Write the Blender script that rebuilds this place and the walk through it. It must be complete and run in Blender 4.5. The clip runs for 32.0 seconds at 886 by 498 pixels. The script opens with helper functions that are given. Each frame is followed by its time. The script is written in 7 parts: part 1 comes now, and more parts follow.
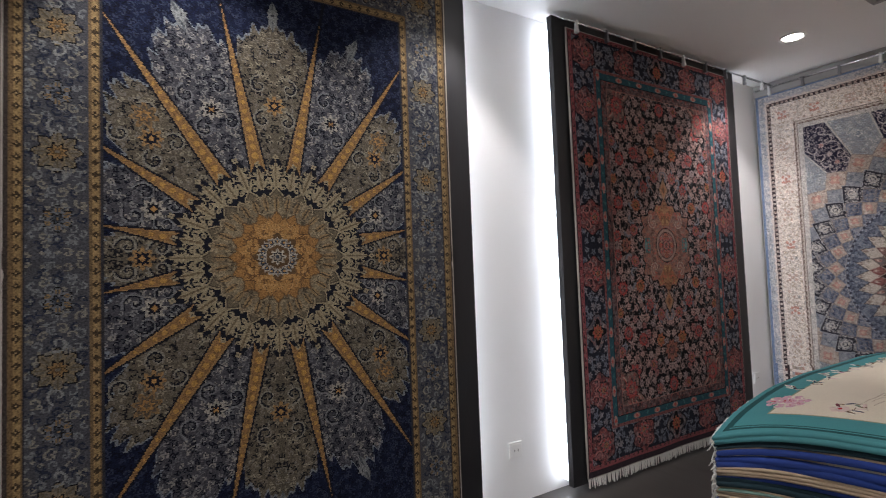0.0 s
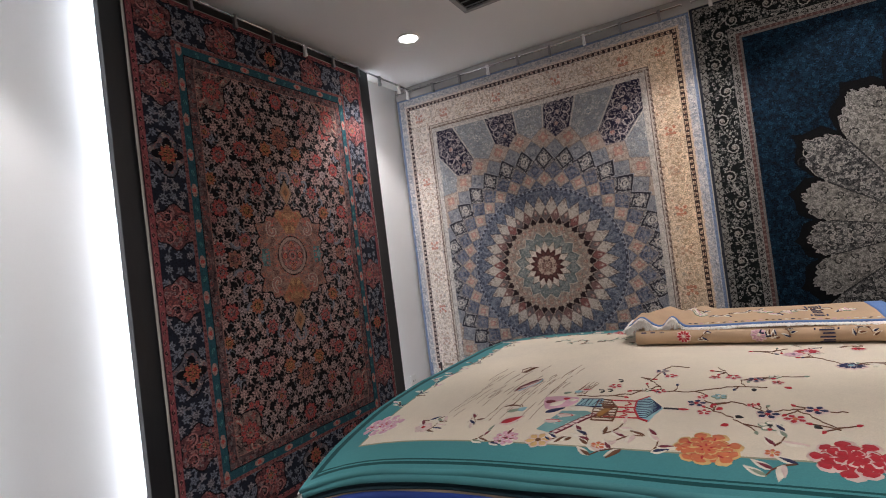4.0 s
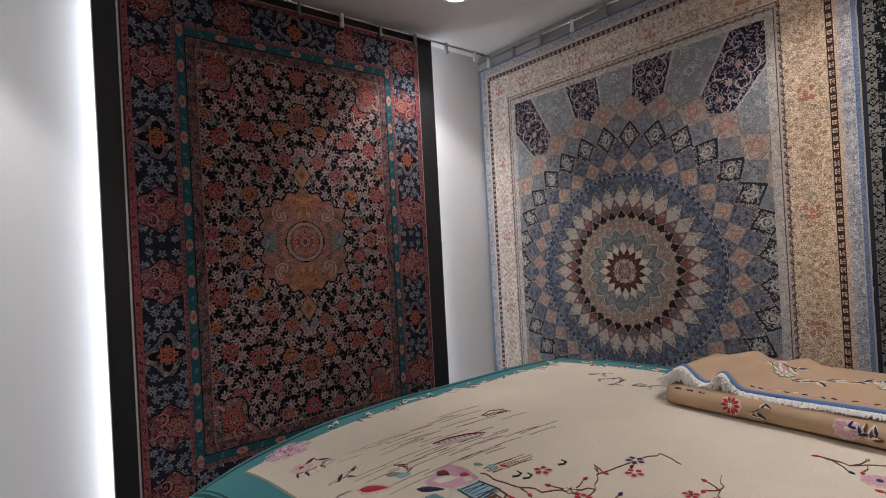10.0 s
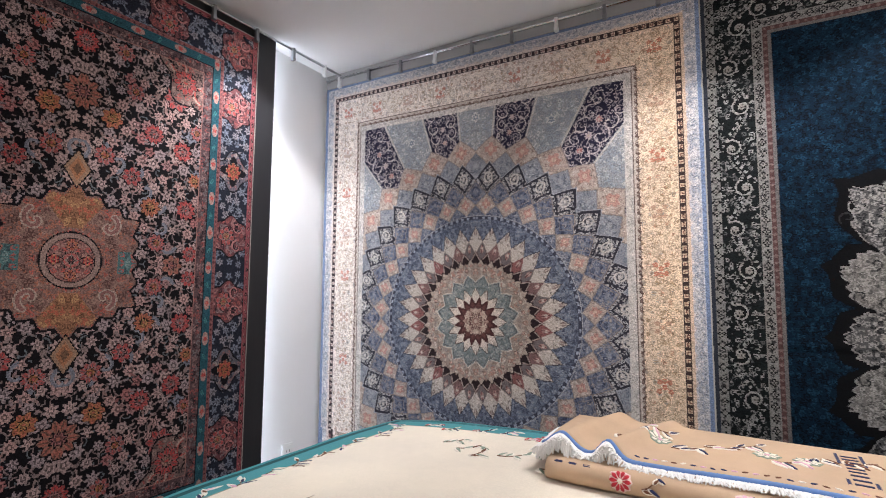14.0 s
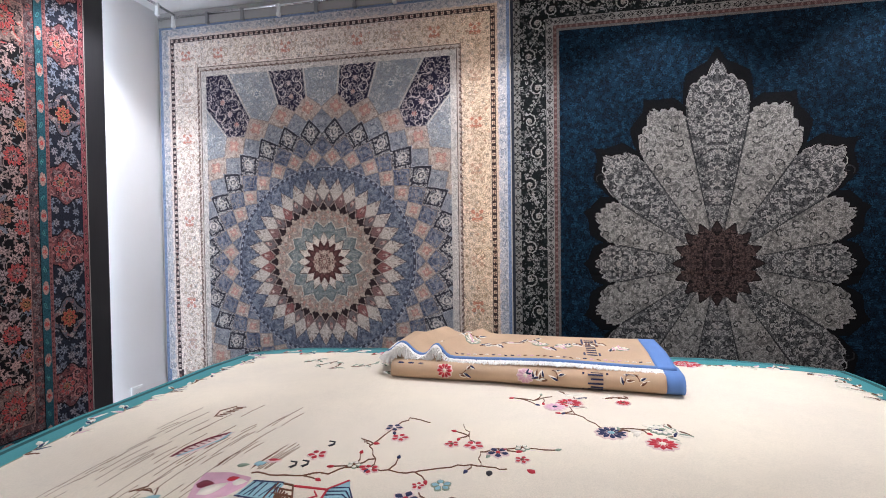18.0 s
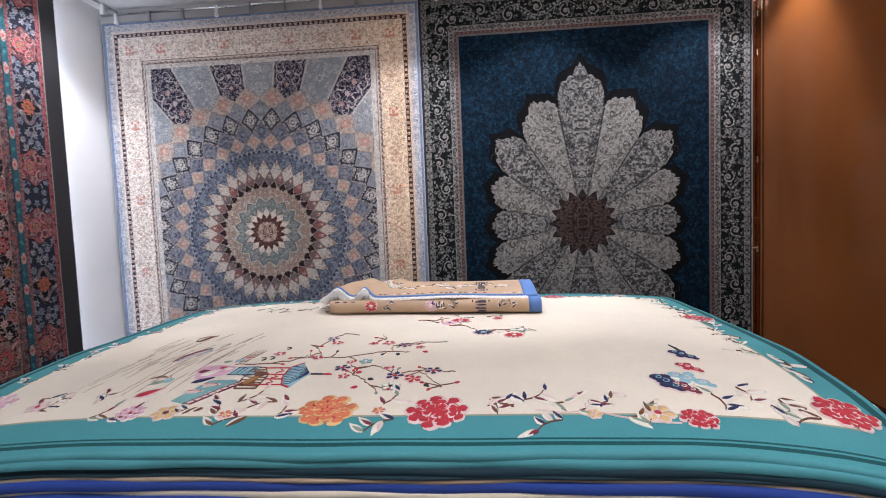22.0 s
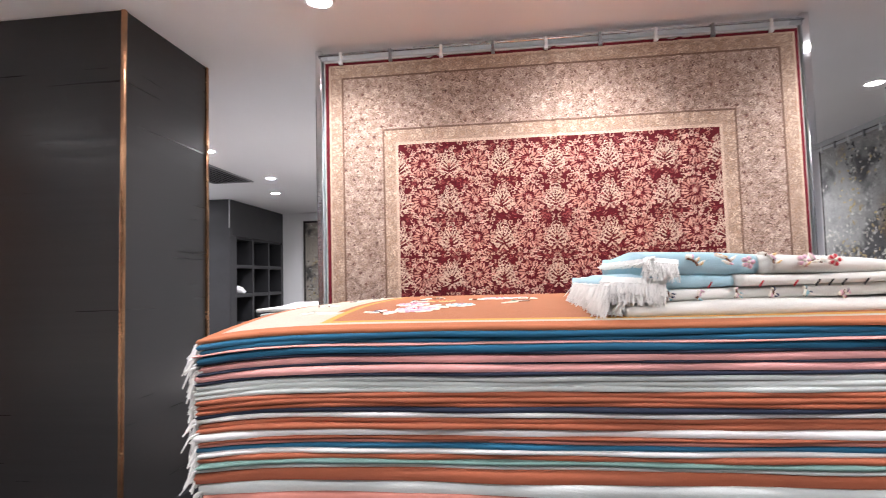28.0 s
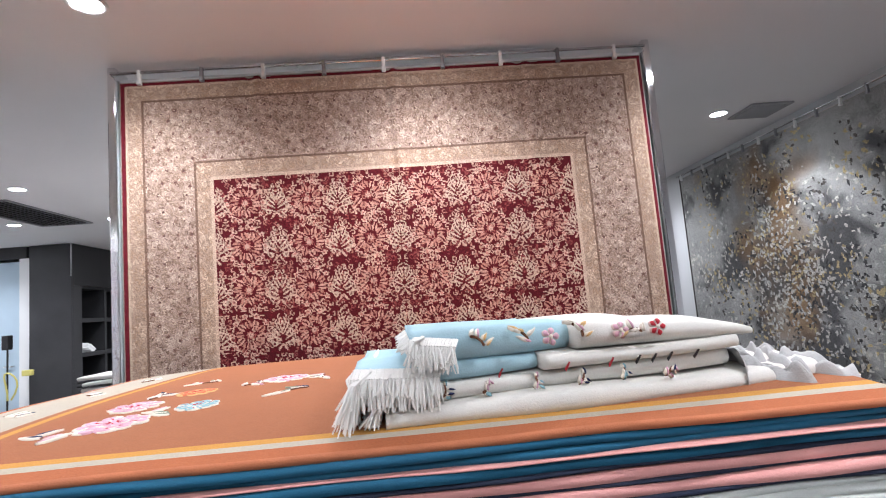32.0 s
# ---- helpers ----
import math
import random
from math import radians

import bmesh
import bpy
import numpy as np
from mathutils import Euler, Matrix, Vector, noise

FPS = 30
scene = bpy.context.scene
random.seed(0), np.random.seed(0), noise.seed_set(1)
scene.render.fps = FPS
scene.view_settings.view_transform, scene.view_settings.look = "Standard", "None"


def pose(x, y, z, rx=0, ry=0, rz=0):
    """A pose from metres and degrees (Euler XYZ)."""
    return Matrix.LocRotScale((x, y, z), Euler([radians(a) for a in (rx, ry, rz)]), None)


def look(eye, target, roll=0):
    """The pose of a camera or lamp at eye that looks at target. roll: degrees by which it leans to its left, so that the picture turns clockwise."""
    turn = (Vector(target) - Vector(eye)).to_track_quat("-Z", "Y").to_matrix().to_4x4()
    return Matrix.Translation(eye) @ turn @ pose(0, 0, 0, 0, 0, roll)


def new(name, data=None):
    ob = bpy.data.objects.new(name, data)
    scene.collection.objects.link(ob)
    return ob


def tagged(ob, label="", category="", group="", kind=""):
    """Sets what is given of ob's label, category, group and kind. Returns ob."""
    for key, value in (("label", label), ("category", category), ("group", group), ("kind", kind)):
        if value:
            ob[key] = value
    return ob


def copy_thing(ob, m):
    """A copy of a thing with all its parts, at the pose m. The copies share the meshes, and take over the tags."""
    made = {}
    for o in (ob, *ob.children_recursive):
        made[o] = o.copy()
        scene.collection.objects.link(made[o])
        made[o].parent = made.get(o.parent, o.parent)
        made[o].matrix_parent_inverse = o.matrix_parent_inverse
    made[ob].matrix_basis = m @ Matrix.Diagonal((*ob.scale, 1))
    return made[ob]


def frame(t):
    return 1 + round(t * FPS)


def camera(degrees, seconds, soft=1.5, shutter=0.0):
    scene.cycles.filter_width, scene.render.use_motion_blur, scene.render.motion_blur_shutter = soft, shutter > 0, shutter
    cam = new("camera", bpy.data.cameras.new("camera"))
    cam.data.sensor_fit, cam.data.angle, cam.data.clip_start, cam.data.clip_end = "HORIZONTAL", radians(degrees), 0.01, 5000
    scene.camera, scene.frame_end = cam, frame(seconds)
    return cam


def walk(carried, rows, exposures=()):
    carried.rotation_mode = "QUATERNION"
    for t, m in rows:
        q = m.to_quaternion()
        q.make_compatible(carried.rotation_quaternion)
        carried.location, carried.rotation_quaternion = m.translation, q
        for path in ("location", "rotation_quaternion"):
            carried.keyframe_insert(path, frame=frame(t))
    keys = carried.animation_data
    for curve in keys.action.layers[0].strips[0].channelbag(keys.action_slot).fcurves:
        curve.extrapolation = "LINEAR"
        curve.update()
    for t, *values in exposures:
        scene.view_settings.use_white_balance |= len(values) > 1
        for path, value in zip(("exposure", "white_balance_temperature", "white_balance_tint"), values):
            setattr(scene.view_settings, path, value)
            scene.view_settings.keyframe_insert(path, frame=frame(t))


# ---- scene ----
LENS = 80.94
PATH = [
    (0.0, 2.277, -4.757, 1.274, 57.42, 2.79, -2.17),
    (0.5, 2.238, -4.689, 1.261, 53.36, 2.24, -4.15),
    (1.0, 2.248, -4.592, 1.257, 49.35, 1.83, -5.65),
    (1.5, 2.294, -4.469, 1.259, 46.41, 1.77, -5.73),
    (2.0, 2.345, -4.373, 1.267, 43.20, 1.51, -5.99),
    (2.5, 2.352, -4.273, 1.260, 37.73, 1.06, -6.00),
    (3.0, 2.328, -4.107, 1.273, 31.99, 1.40, -5.62),
    (3.5, 2.323, -3.982, 1.273, 29.41, 1.72, -6.40),
    (4.0, 2.404, -3.863, 1.269, 28.96, 1.33, -7.12),
    (4.5, 2.545, -3.745, 1.274, 29.23, 1.01, -7.03),
    (6.5, 2.659, -3.450, 1.296, 34.41, 2.22, -2.71),
    (7.0, 2.757, -3.388, 1.308, 38.76, 2.27, -2.96),
    (7.5, 2.866, -3.322, 1.313, 41.61, 0.91, -2.38),
    (8.0, 2.922, -3.271, 1.293, 43.52, -0.72, -3.18),
    (8.5, 2.928, -3.213, 1.308, 46.29, -0.79, -3.49),
    (9.0, 2.892, -3.099, 1.306, 48.49, 0.50, -2.76),
    (9.5, 2.874, -3.005, 1.311, 49.71, 0.28, -2.96),
    (10.0, 2.889, -2.873, 1.313, 50.48, 0.33, -3.07),
    (10.5, 2.905, -2.768, 1.328, 50.92, 0.43, -3.04),
    (11.0, 2.893, -2.690, 1.325, 51.16, 0.60, -2.89),
    (11.5, 2.844, -2.645, 1.323, 51.44, 0.83, -1.94),
    (12.0, 2.690, -2.629, 1.307, 48.60, 1.58, -0.51),
    (12.5, 2.563, -2.619, 1.317, 44.83, 2.05, -0.04),
    (13.0, 2.487, -2.586, 1.337, 40.46, 2.61, 0.07),
    (13.5, 2.486, -2.573, 1.332, 35.48, 3.98, 0.20),
    (14.0, 2.483, -2.645, 1.279, 30.45, 5.15, 0.34),
    (14.5, 2.523, -2.780, 1.284, 26.63, 3.15, -0.34),
    (15.0, 2.530, -2.858, 1.268, 22.83, 1.11, -0.98),
    (15.5, 2.519, -2.945, 1.274, 18.18, 0.19, -1.80),
    (17.5, 2.547, -3.030, 1.281, 12.01, -1.24, -0.70),
    (18.0, 2.569, -3.066, 1.282, 11.99, -1.30, -0.78),
    (18.5, 2.604, -3.146, 1.269, 11.81, -1.10, -0.74),
    (19.0, 2.646, -3.230, 1.266, 11.81, -1.18, -0.82),
    (19.5, 2.648, -3.267, 1.266, 9.72, -1.48, -2.30),
    (20.0, 2.636, -3.334, 1.257, 6.37, -1.83, -2.18),
    (20.5, 2.625, -3.425, 1.259, 3.87, -2.26, -1.64),
    (21.0, 2.644, -3.504, 1.263, 2.86, -1.95, -1.51),
    (21.5, 2.706, -3.590, 1.262, 2.63, -2.62, -1.97),
    (22.0, 2.761, -3.714, 1.219, 4.91, -3.85, -2.24),
    (22.5, 2.759, -3.832, 1.231, 6.55, -4.42, -2.25),
    (23.0, 2.736, -3.947, 1.231, 6.36, -4.42, -2.34),
    (23.5, 2.720, -4.068, 1.234, 4.05, -4.72, -2.28),
    (24.0, 2.734, -4.135, 1.245, 1.98, -4.95, -2.00),
    (24.5, 2.785, -4.199, 1.234, 0.81, -4.93, -1.79),
    (25.0, 2.777, -4.311, 1.252, -1.57, -4.84, -1.70),
    (25.5, 2.763, -4.396, 1.277, -9.38, -2.76, -1.75),
    (26.0, 2.779, -4.486, 1.282, -27.22, 0.76, -2.74),
    (26.5, 2.807, -4.586, 1.284, -47.79, 2.38, -3.32),
    (28.5, 2.799, -4.918, 1.337, -86.73, 3.36, -1.56),
    (29.0, 2.850, -4.938, 1.342, -87.52, 3.33, -2.07),
    (29.5, 2.926, -4.929, 1.348, -88.85, 3.90, -2.27),
    (30.0, 2.978, -4.935, 1.370, -89.24, 4.88, -2.94),
    (30.5, 3.024, -4.985, 1.399, -88.70, 5.48, -5.46),
    (31.0, 3.086, -5.075, 1.412, -89.45, 6.26, -6.38),
    (31.5, 3.154, -5.167, 1.428, -91.54, 7.50, -5.18),
    (32.0, 3.224, -5.221, 1.418, -93.71, 6.08, -4.86),
]
cam = camera(LENS, 32.0, soft=1.0, shutter=0.3)


def aimed(x, y, z, yaw, pitch, roll):
    a, b = radians(yaw), radians(pitch)
    ahead = Vector((-math.sin(a) * math.cos(b), math.cos(a) * math.cos(b), math.sin(b)))
    return look((x, y, z), Vector((x, y, z)) + ahead, roll)


walk(cam, [(t, aimed(*row)) for t, *row in PATH],
     [(0.0, -0.25, 6450, 13), (1.0, 0.0, 6500, 13), (4.0, -0.22, 6500, 13), (8.0, -0.55, 6450, 13), (12.0, -0.45, 6450, 14), (13.0, 0.0, 6350, 14), (14.0, 0.5, 6080, 12), (15.5, 0.5, 6000, 10), (19.0, 0.42, 5830, 13), (23.0, 0.4, 5860, 14),
      (25.0, 0.55, 6000, 14), (26.0, 0.65, 6300, 14), (28.5, 1.05, 6050, 14), (32.0, 0.68, 5850, 11)])

H = 2.8  # ceiling height

# ---- light ----
world = bpy.data.worlds.new("world")
world.use_nodes = True
world.node_tree.nodes["Background"].inputs[0].default_value = (0.02, 0.02, 0.022, 1)
scene.world = world
LAMP_POWER, STRIP_POWER = 58.0, 1.25
# from (0.70, -3.2) on, the lamps are unseen, added to fill the room
DOWNLIGHTS_AND_FILLS = [(0.666, -0.838), (2.41, -0.91), (3.157, -0.69), (4.245, -0.665), (5.335, -0.667), (5.368, -1.771), (6.80, -0.66),
              (8.115, -1.68), (9.70, -1.655), (10.88, -1.19), (9.67, -0.52), (5.36, -3.95), (5.363, -5.349), (7.258, -7.865),
              (0.70, -3.2), (0.70, -4.6), (2.2, -3.6), (3.6, -3.6), (2.2, -5.6), (3.6, -6.6), (5.4, -6.9), (7.9, -4.0),
              (9.6, -3.6), (11.6, -3.6), (7.6, -5.6), (9.6, -5.8), (11.8, -5.8), (9.3, -7.8), (11.8, -7.8), (12.4, -1.7), (1.2, -7.2), (10.2, 0.9)]


def spot(x, y, power, cone, blend, tilt=(0, 0)):
    data = bpy.data.lights.new("downlight", "SPOT")
    data.energy, data.spot_size, data.spot_blend, data.shadow_soft_size = power, radians(cone), blend, 0.045
    data.color = (1.0, 0.97, 0.955)
    ob = new("downlight_or_fill_beam", data)
    ob.matrix_world = look((x, y, H - 0.03), (x + tilt[0], y + tilt[1], H - 1.03))


def strip(m, sx, sy, power, colour=(0.84, 0.92, 1.0)):
    data = bpy.data.lights.new("strip", "AREA")
    data.shape, data.size, data.size_y, data.energy, data.color = "RECTANGLE", sx, sy, power, colour
    ob = new("led_strip_light", data)
    ob.matrix_world = m


# lamps near a wall are swivelled towards it
SWIVEL = {0: (-0.3, 0.05), 1: (-0.10, 0.32), 2: (0.0, 0.27), 3: (0.0, 0.27), 4: (0.0, 0.2), 6: (0.0, 0.16), 10: (0, 0.3), 13: (0, -0.25), 14: (-0.3, -0.2), 15: (-0.3, 0.1)}
for k, (lx, ly) in enumerate(DOWNLIGHTS_AND_FILLS):
    if k in SWIVEL:
        spot(lx, ly, LAMP_POWER, 92, 0.45, SWIVEL[k])
    else:
        spot(lx, ly, LAMP_POWER * 1.22, 140, 0.9, (0, 0.001))

# ---- materials ----


def material(name, rough=0.7, metal=0.0, base=(0.5, 0.5, 0.5)):
    m = bpy.data.materials.new(name)
    m.use_nodes = True
    nt = m.node_tree
    b = nt.nodes["Principled BSDF"]
    b.inputs["Base Color"].default_value = (*base, 1)
    b.inputs["Roughness"].default_value, b.inputs["Metallic"].default_value = rough, metal
    return m, nt, b


def node(nt, kind, **inputs):
    n = nt.nodes.new(kind)
    for k, v in inputs.items():
        n.inputs[k.replace("_", " ")].default_value = v
    return n


def texspace(nt):
    return nt.nodes.new("ShaderNodeTexCoord").outputs["Object"]


def mix_rgb(nt, fac, a, b, blend="MIX"):
    n = nt.nodes.new("ShaderNodeMix")
    n.data_type, n.blend_type = "RGBA", blend
    for sock, v in ((n.inputs[0], fac), (n.inputs[6], a), (n.inputs[7], b)):
        if isinstance(v, (int, float)):
            sock.default_value = v
        elif isinstance(v, tuple):
            sock.default_value = (*v, 1)
        else:
            nt.links.new(v, sock)
    return n.outputs[2]


def ramp(nt, src, lo, hi):
    n = nt.nodes.new("ShaderNodeMapRange")
    n.inputs["From Min"].default_value, n.inputs["From Max"].default_value = lo, hi
    nt.links.new(src, n.inputs["Value"])
    return n.outputs[0]


def noise_of(nt, scale, detail=3.0, stretch=None, kind="ShaderNodeTexNoise", rough=0.55):
    n = nt.nodes.new(kind)
    n.inputs["Scale"].default_value = scale
    if kind == "ShaderNodeTexNoise":
        n.inputs["Detail"].default_value, n.inputs["Roughness"].default_value = detail, rough
    co = texspace(nt)
    if stretch:
        mp = nt.nodes.new("ShaderNodeMapping")
        mp.inputs["Scale"].default_value = stretch
        nt.links.new(co, mp.inputs[0])
        co = mp.outputs[0]
    nt.links.new(co, n.inputs["Vector"])
    return n.outputs[0]


def bump(nt, b, src, strength, dist):
    n = nt.nodes.new("ShaderNodeBump")
    n.inputs["Strength"].default_value, n.inputs["Distance"].default_value = strength, dist
    nt.links.new(src, n.inputs["Height"])
    nt.links.new(n.outputs[0], b.inputs["Normal"])


def mottled(name, base, rough=0.7, metal=0.0, var=0.12, scale=3.0, fine=60.0, bumpy=0.15, dist=0.002, stretch=None):
    """One surface colour with stains at a large scale and grain at a small one."""
    m, nt, b = material(name, rough, metal, base)
    dark = tuple(c * (1 - var) for c in base)
    light = tuple(min(1, c * (1 + var)) for c in base)
    big = ramp(nt, noise_of(nt, scale, 4.0, stretch), 0.3, 0.7)
    small = noise_of(nt, fine, 2.0, stretch)
    c = mix_rgb(nt, big, dark, light)
    c = mix_rgb(nt, 0.25, c, mix_rgb(nt, ramp(nt, small, 0.3, 0.7), dark, light))
    nt.links.new(c, b.inputs["Base Color"])
    r = nt.nodes.new("ShaderNodeMapRange")
    r.inputs["To Min"].default_value, r.inputs["To Max"].default_value = max(0.03, rough - 0.08), min(1, rough + 0.08)
    nt.links.new(big, r.inputs["Value"])
    nt.links.new(r.outputs[0], b.inputs["Roughness"])
    if bumpy:
        bump(nt, b, small, bumpy, dist)
    return m


def carpet_material(name, sheen=0.03, rough=0.9, knot=210.0, contrast=0.55, tuft=0.0015, lay=0.075):
    """Woven pile: the knotted colours, with the grain of the knots and a slow drift of the dye."""
    m, nt, b = material(name, rough)
    col = nt.nodes.new("ShaderNodeAttribute")
    col.attribute_name = "dye"
    knots = noise_of(nt, knot, 2.0)
    drift = ramp(nt, noise_of(nt, 2.2, 4.0), 0.25, 0.75)
    pileway = ramp(nt, noise_of(nt, 26.0, 3.0), 0.25, 0.75)
    c = mix_rgb(nt, ramp(nt, knots, 0.3, 0.7), mix_rgb(nt, 1.0, col.outputs[0], (1 - contrast,) * 3, "MULTIPLY"), mix_rgb(nt, 1.0, col.outputs[0], (1 + contrast,) * 3, "MULTIPLY"))
    c = mix_rgb(nt, 1.0, c, mix_rgb(nt, drift, (0.86, 0.86, 0.88), (1.0, 0.99, 0.97)), "MULTIPLY")
    c = mix_rgb(nt, 1.0, c, mix_rgb(nt, pileway, (1 - lay,) * 3, (1 + lay,) * 3), "MULTIPLY")
    nt.links.new(c, b.inputs["Base Color"])
    b.inputs["Sheen Weight"].default_value = sheen
    b.inputs["Sheen Roughness"].default_value = 0.5
    b.inputs["Specular IOR Level"].default_value = 0.12 if rough > 0.8 else 0.3
    bump(nt, b, knots, 0.5, tuft)
    return m


def emitter(name, colour, strength):
    m, nt, b = material(name, 0.5)
    b.inputs["Emission Color"].default_value = (*colour, 1)
    b.inputs["Emission Strength"].default_value = strength
    return m


WHITE = mottled("white_wall_paint", (0.82, 0.82, 0.82), 0.6, var=0.03, scale=1.5, fine=160, bumpy=0.08, dist=0.0008)
CEIL = mottled("ceiling_paint", (0.86, 0.85, 0.85), 0.8, var=0.03, scale=0.8, fine=120, bumpy=0.06, dist=0.0008)
TRIMGREY = mottled("grey_trim_paint", (0.42, 0.41, 0.40), 0.55, var=0.05)
BLACK = mottled("black_panel_laminate", (0.018, 0.018, 0.02), 0.42, var=0.25, scale=5, fine=90, stretch=(1, 1, 0.12))
WOODBLACK = mottled("dark_grained_veneer", (0.025, 0.024, 0.024), 0.34, var=0.17, scale=2.0, fine=24, bumpy=0, stretch=(0.3, 0.3, 14))
CABINET = mottled("charcoal_cabinet_veneer", (0.035, 0.035, 0.038), 0.45, var=0.25, scale=3, fine=60)
INNER = mottled("black_cabinet_inside", (0.010, 0.010, 0.011), 0.6, var=0.2)
COPPER = mottled("polished_copper", (0.46, 0.255, 0.14), 0.2, 1.0, var=0.3, scale=7, fine=50, bumpy=0.1)
SATIN = mottled("satin_steel", (0.30, 0.30, 0.31), 0.35, 1.0, var=0.06)
CHROME = mottled("chrome", (0.75, 0.75, 0.76), 0.12, 1.0, var=0.04)
PLASTIC = mottled("white_plastic", (0.80, 0.80, 0.79), 0.35, var=0.02, bumpy=0)
FIXTURE = mottled("white_metal_fixture", (0.82, 0.82, 0.81), 0.4, var=0.02, bumpy=0)
VENTDARK = mottled("dark_vent_metal", (0.03, 0.03, 0.032), 0.5, var=0.2)
VENTGREY = mottled("grey_vent_metal", (0.32, 0.32, 0.33), 0.5, var=0.1)
GLOW = emitter("lamp_glow", (1.0, 0.97, 0.94), 110.0)
STRIPGLOW = emitter("led_strip_glow", (0.86, 0.93, 1.0), 9.0)
BROWN = mottled("brown_lacquered_glass", (0.20, 0.064, 0.016), 0.11, var=0.18, scale=1.2, fine=200, bumpy=0.02)
BROWNDARK = mottled("dark_brown_lacquer", (0.045, 0.020, 0.012), 0.14, var=0.15, bumpy=0.02)
DOORBLUE = mottled("pale_blue_door_paint", (0.48, 0.60, 0.70), 0.5, var=0.04)
PILE = carpet_material("wool_pile")
SILK = carpet_material("silk_pile", sheen=0.0, rough=0.86, knot=230, contrast=0.5)
FRINGE = mottled("cotton_fringe", (0.78, 0.76, 0.72), 0.95, var=0.1, fine=300, bumpy=0.4)
BACKING = mottled("carpet_backing", (0.36, 0.33, 0.29), 0.95, var=0.1, fine=300, bumpy=0.5)

# ---- mesh helpers ----


def link_mesh(name, bm, mat, smooth=False):
    me = bpy.data.meshes.new(name)
    bm.normal_update()
    bm.to_mesh(me)
    bm.free()
    me.materials.append(mat)
    if smooth:
        me.polygons.foreach_set("use_smooth", [True] * len(me.polygons))
    return me


def part(name, bm, mat, parent, label="", smooth=False):
    ob = new(name, link_mesh(name, bm, mat, smooth))
    ob.parent = parent
    if label:
        ob["label"] = label
    return ob


def solid(name, bm, mat, label, category, kind="structure", group="", smooth=False):
    return tagged(new(name, link_mesh(name, bm, mat, smooth)), label, category, group, kind)


def thing(name, at, label, category, group="", kind=""):
    ob = new(name)
    ob.empty_display_size = 0.1
    ob.matrix_world = at if isinstance(at, Matrix) else Matrix.Translation(at)
    return tagged(ob, label, category, group, kind)


def box(x0, x1, y0, y1, z0, z1, bevel=0.0, bm=None, seg=2):
    bm = bm or bmesh.new()
    made = bmesh.ops.create_cube(bm, size=1.0)["verts"]
    for v in made:
        v.co = Vector(((x0 + x1) / 2 + v.co.x * (x1 - x0), (y0 + y1) / 2 + v.co.y * (y1 - y0), (z0 + z1) / 2 + v.co.z * (z1 - z0)))
    if bevel:
        edges = list({e for v in made for e in v.link_edges})
        bmesh.ops.bevel(bm, geom=edges, offset=bevel, segments=seg, affect="EDGES", profile=0.5)
    return bm


def rod(a, b, r, bm=None, seg=12, r2=None):
    bm = bm or bmesh.new()
    a, b = Vector(a), Vector(b)
    m = Matrix.Translation((a + b) / 2) @ (b - a).to_track_quat("Z", "Y").to_matrix().to_4x4()
    bmesh.ops.create_cone(bm, cap_ends=True, segments=seg, radius1=r, radius2=r if r2 is None else r2, depth=(b - a).length, matrix=m)
    return bm


def lathe(profile, seg=32, bm=None, centre=(0, 0, 0)):
    """A turned body from (radius, height) pairs."""
    bm = bm or bmesh.new()
    rings = []
    for r, z in profile:
        rings.append([bm.verts.new((centre[0] + r * math.cos(i * math.tau / seg), centre[1] + r * math.sin(i * math.tau / seg), centre[2] + z)) for i in range(seg)])
    for lo, hi in zip(rings, rings[1:]):
        for i in range(seg):
            j = (i + 1) % seg
            bm.faces.new((lo[i], lo[j], hi[j], hi[i]))
    return bm


def grid_mesh(name, co, dye, mat, smooth=True):
    """A sheet of points (rows, columns, 3), coloured knot by knot."""
    ny, nx = co.shape[:2]
    me = bpy.data.meshes.new(name)
    k = np.arange(ny * nx).reshape(ny, nx)
    faces = np.stack([k[:-1, :-1], k[:-1, 1:], k[1:, 1:], k[1:, :-1]], -1).reshape(-1, 4)
    me.vertices.add(ny * nx)
    me.vertices.foreach_set("co", co.reshape(-1).astype(np.float32))
    me.loops.add(faces.size)
    me.loops.foreach_set("vertex_index", faces.reshape(-1).astype(np.int32))
    me.polygons.add(len(faces))
    me.polygons.foreach_set("loop_start", np.arange(0, faces.size, 4, dtype=np.int32))
    me.update(calc_edges=True)
    if dye is not None:
        layer = me.attributes.new("dye", "FLOAT_COLOR", "FACE")
        rgba = np.ones((len(faces), 4), np.float32)
        rgba[:, :3] = dye[:-1, :-1].reshape(-1, 3)
        layer.data.foreach_set("color", rgba.reshape(-1))
    me.polygons.foreach_set("use_smooth", np.full(len(faces), smooth))
    me.materials.append(mat)
    return me


# ---- structure ----
solid("floor", box(-0.3, 13.7, -8.9, 2.0, -0.12, 0.0), mottled("dark_grey_vinyl", (0.046, 0.042, 0.039), 0.34, var=0.4, scale=3.0, fine=30, bumpy=0.05, stretch=(0.2, 4, 1)), "dark grey smooth vinyl plank floor", "floor")
solid("ceiling", box(-0.3, 13.7, -8.9, 2.0, H, H + 0.15), CEIL, "off-white painted plaster ceiling with recessed lamps", "ceiling")
solid("wall_west", box(-0.2, 0.0, -8.8, 0.0, 0, H), WHITE, "white painted wall behind hanging carpets", "wall")
solid("wall_north", box(-0.2, 9.0, 0.0, 0.2, 0, H), WHITE, "white painted wall with hanging carpets", "wall")
solid("wall_north_return", box(8.8, 9.0, 0.2, 1.8, 0, H), WHITE, "white painted return wall", "wall")
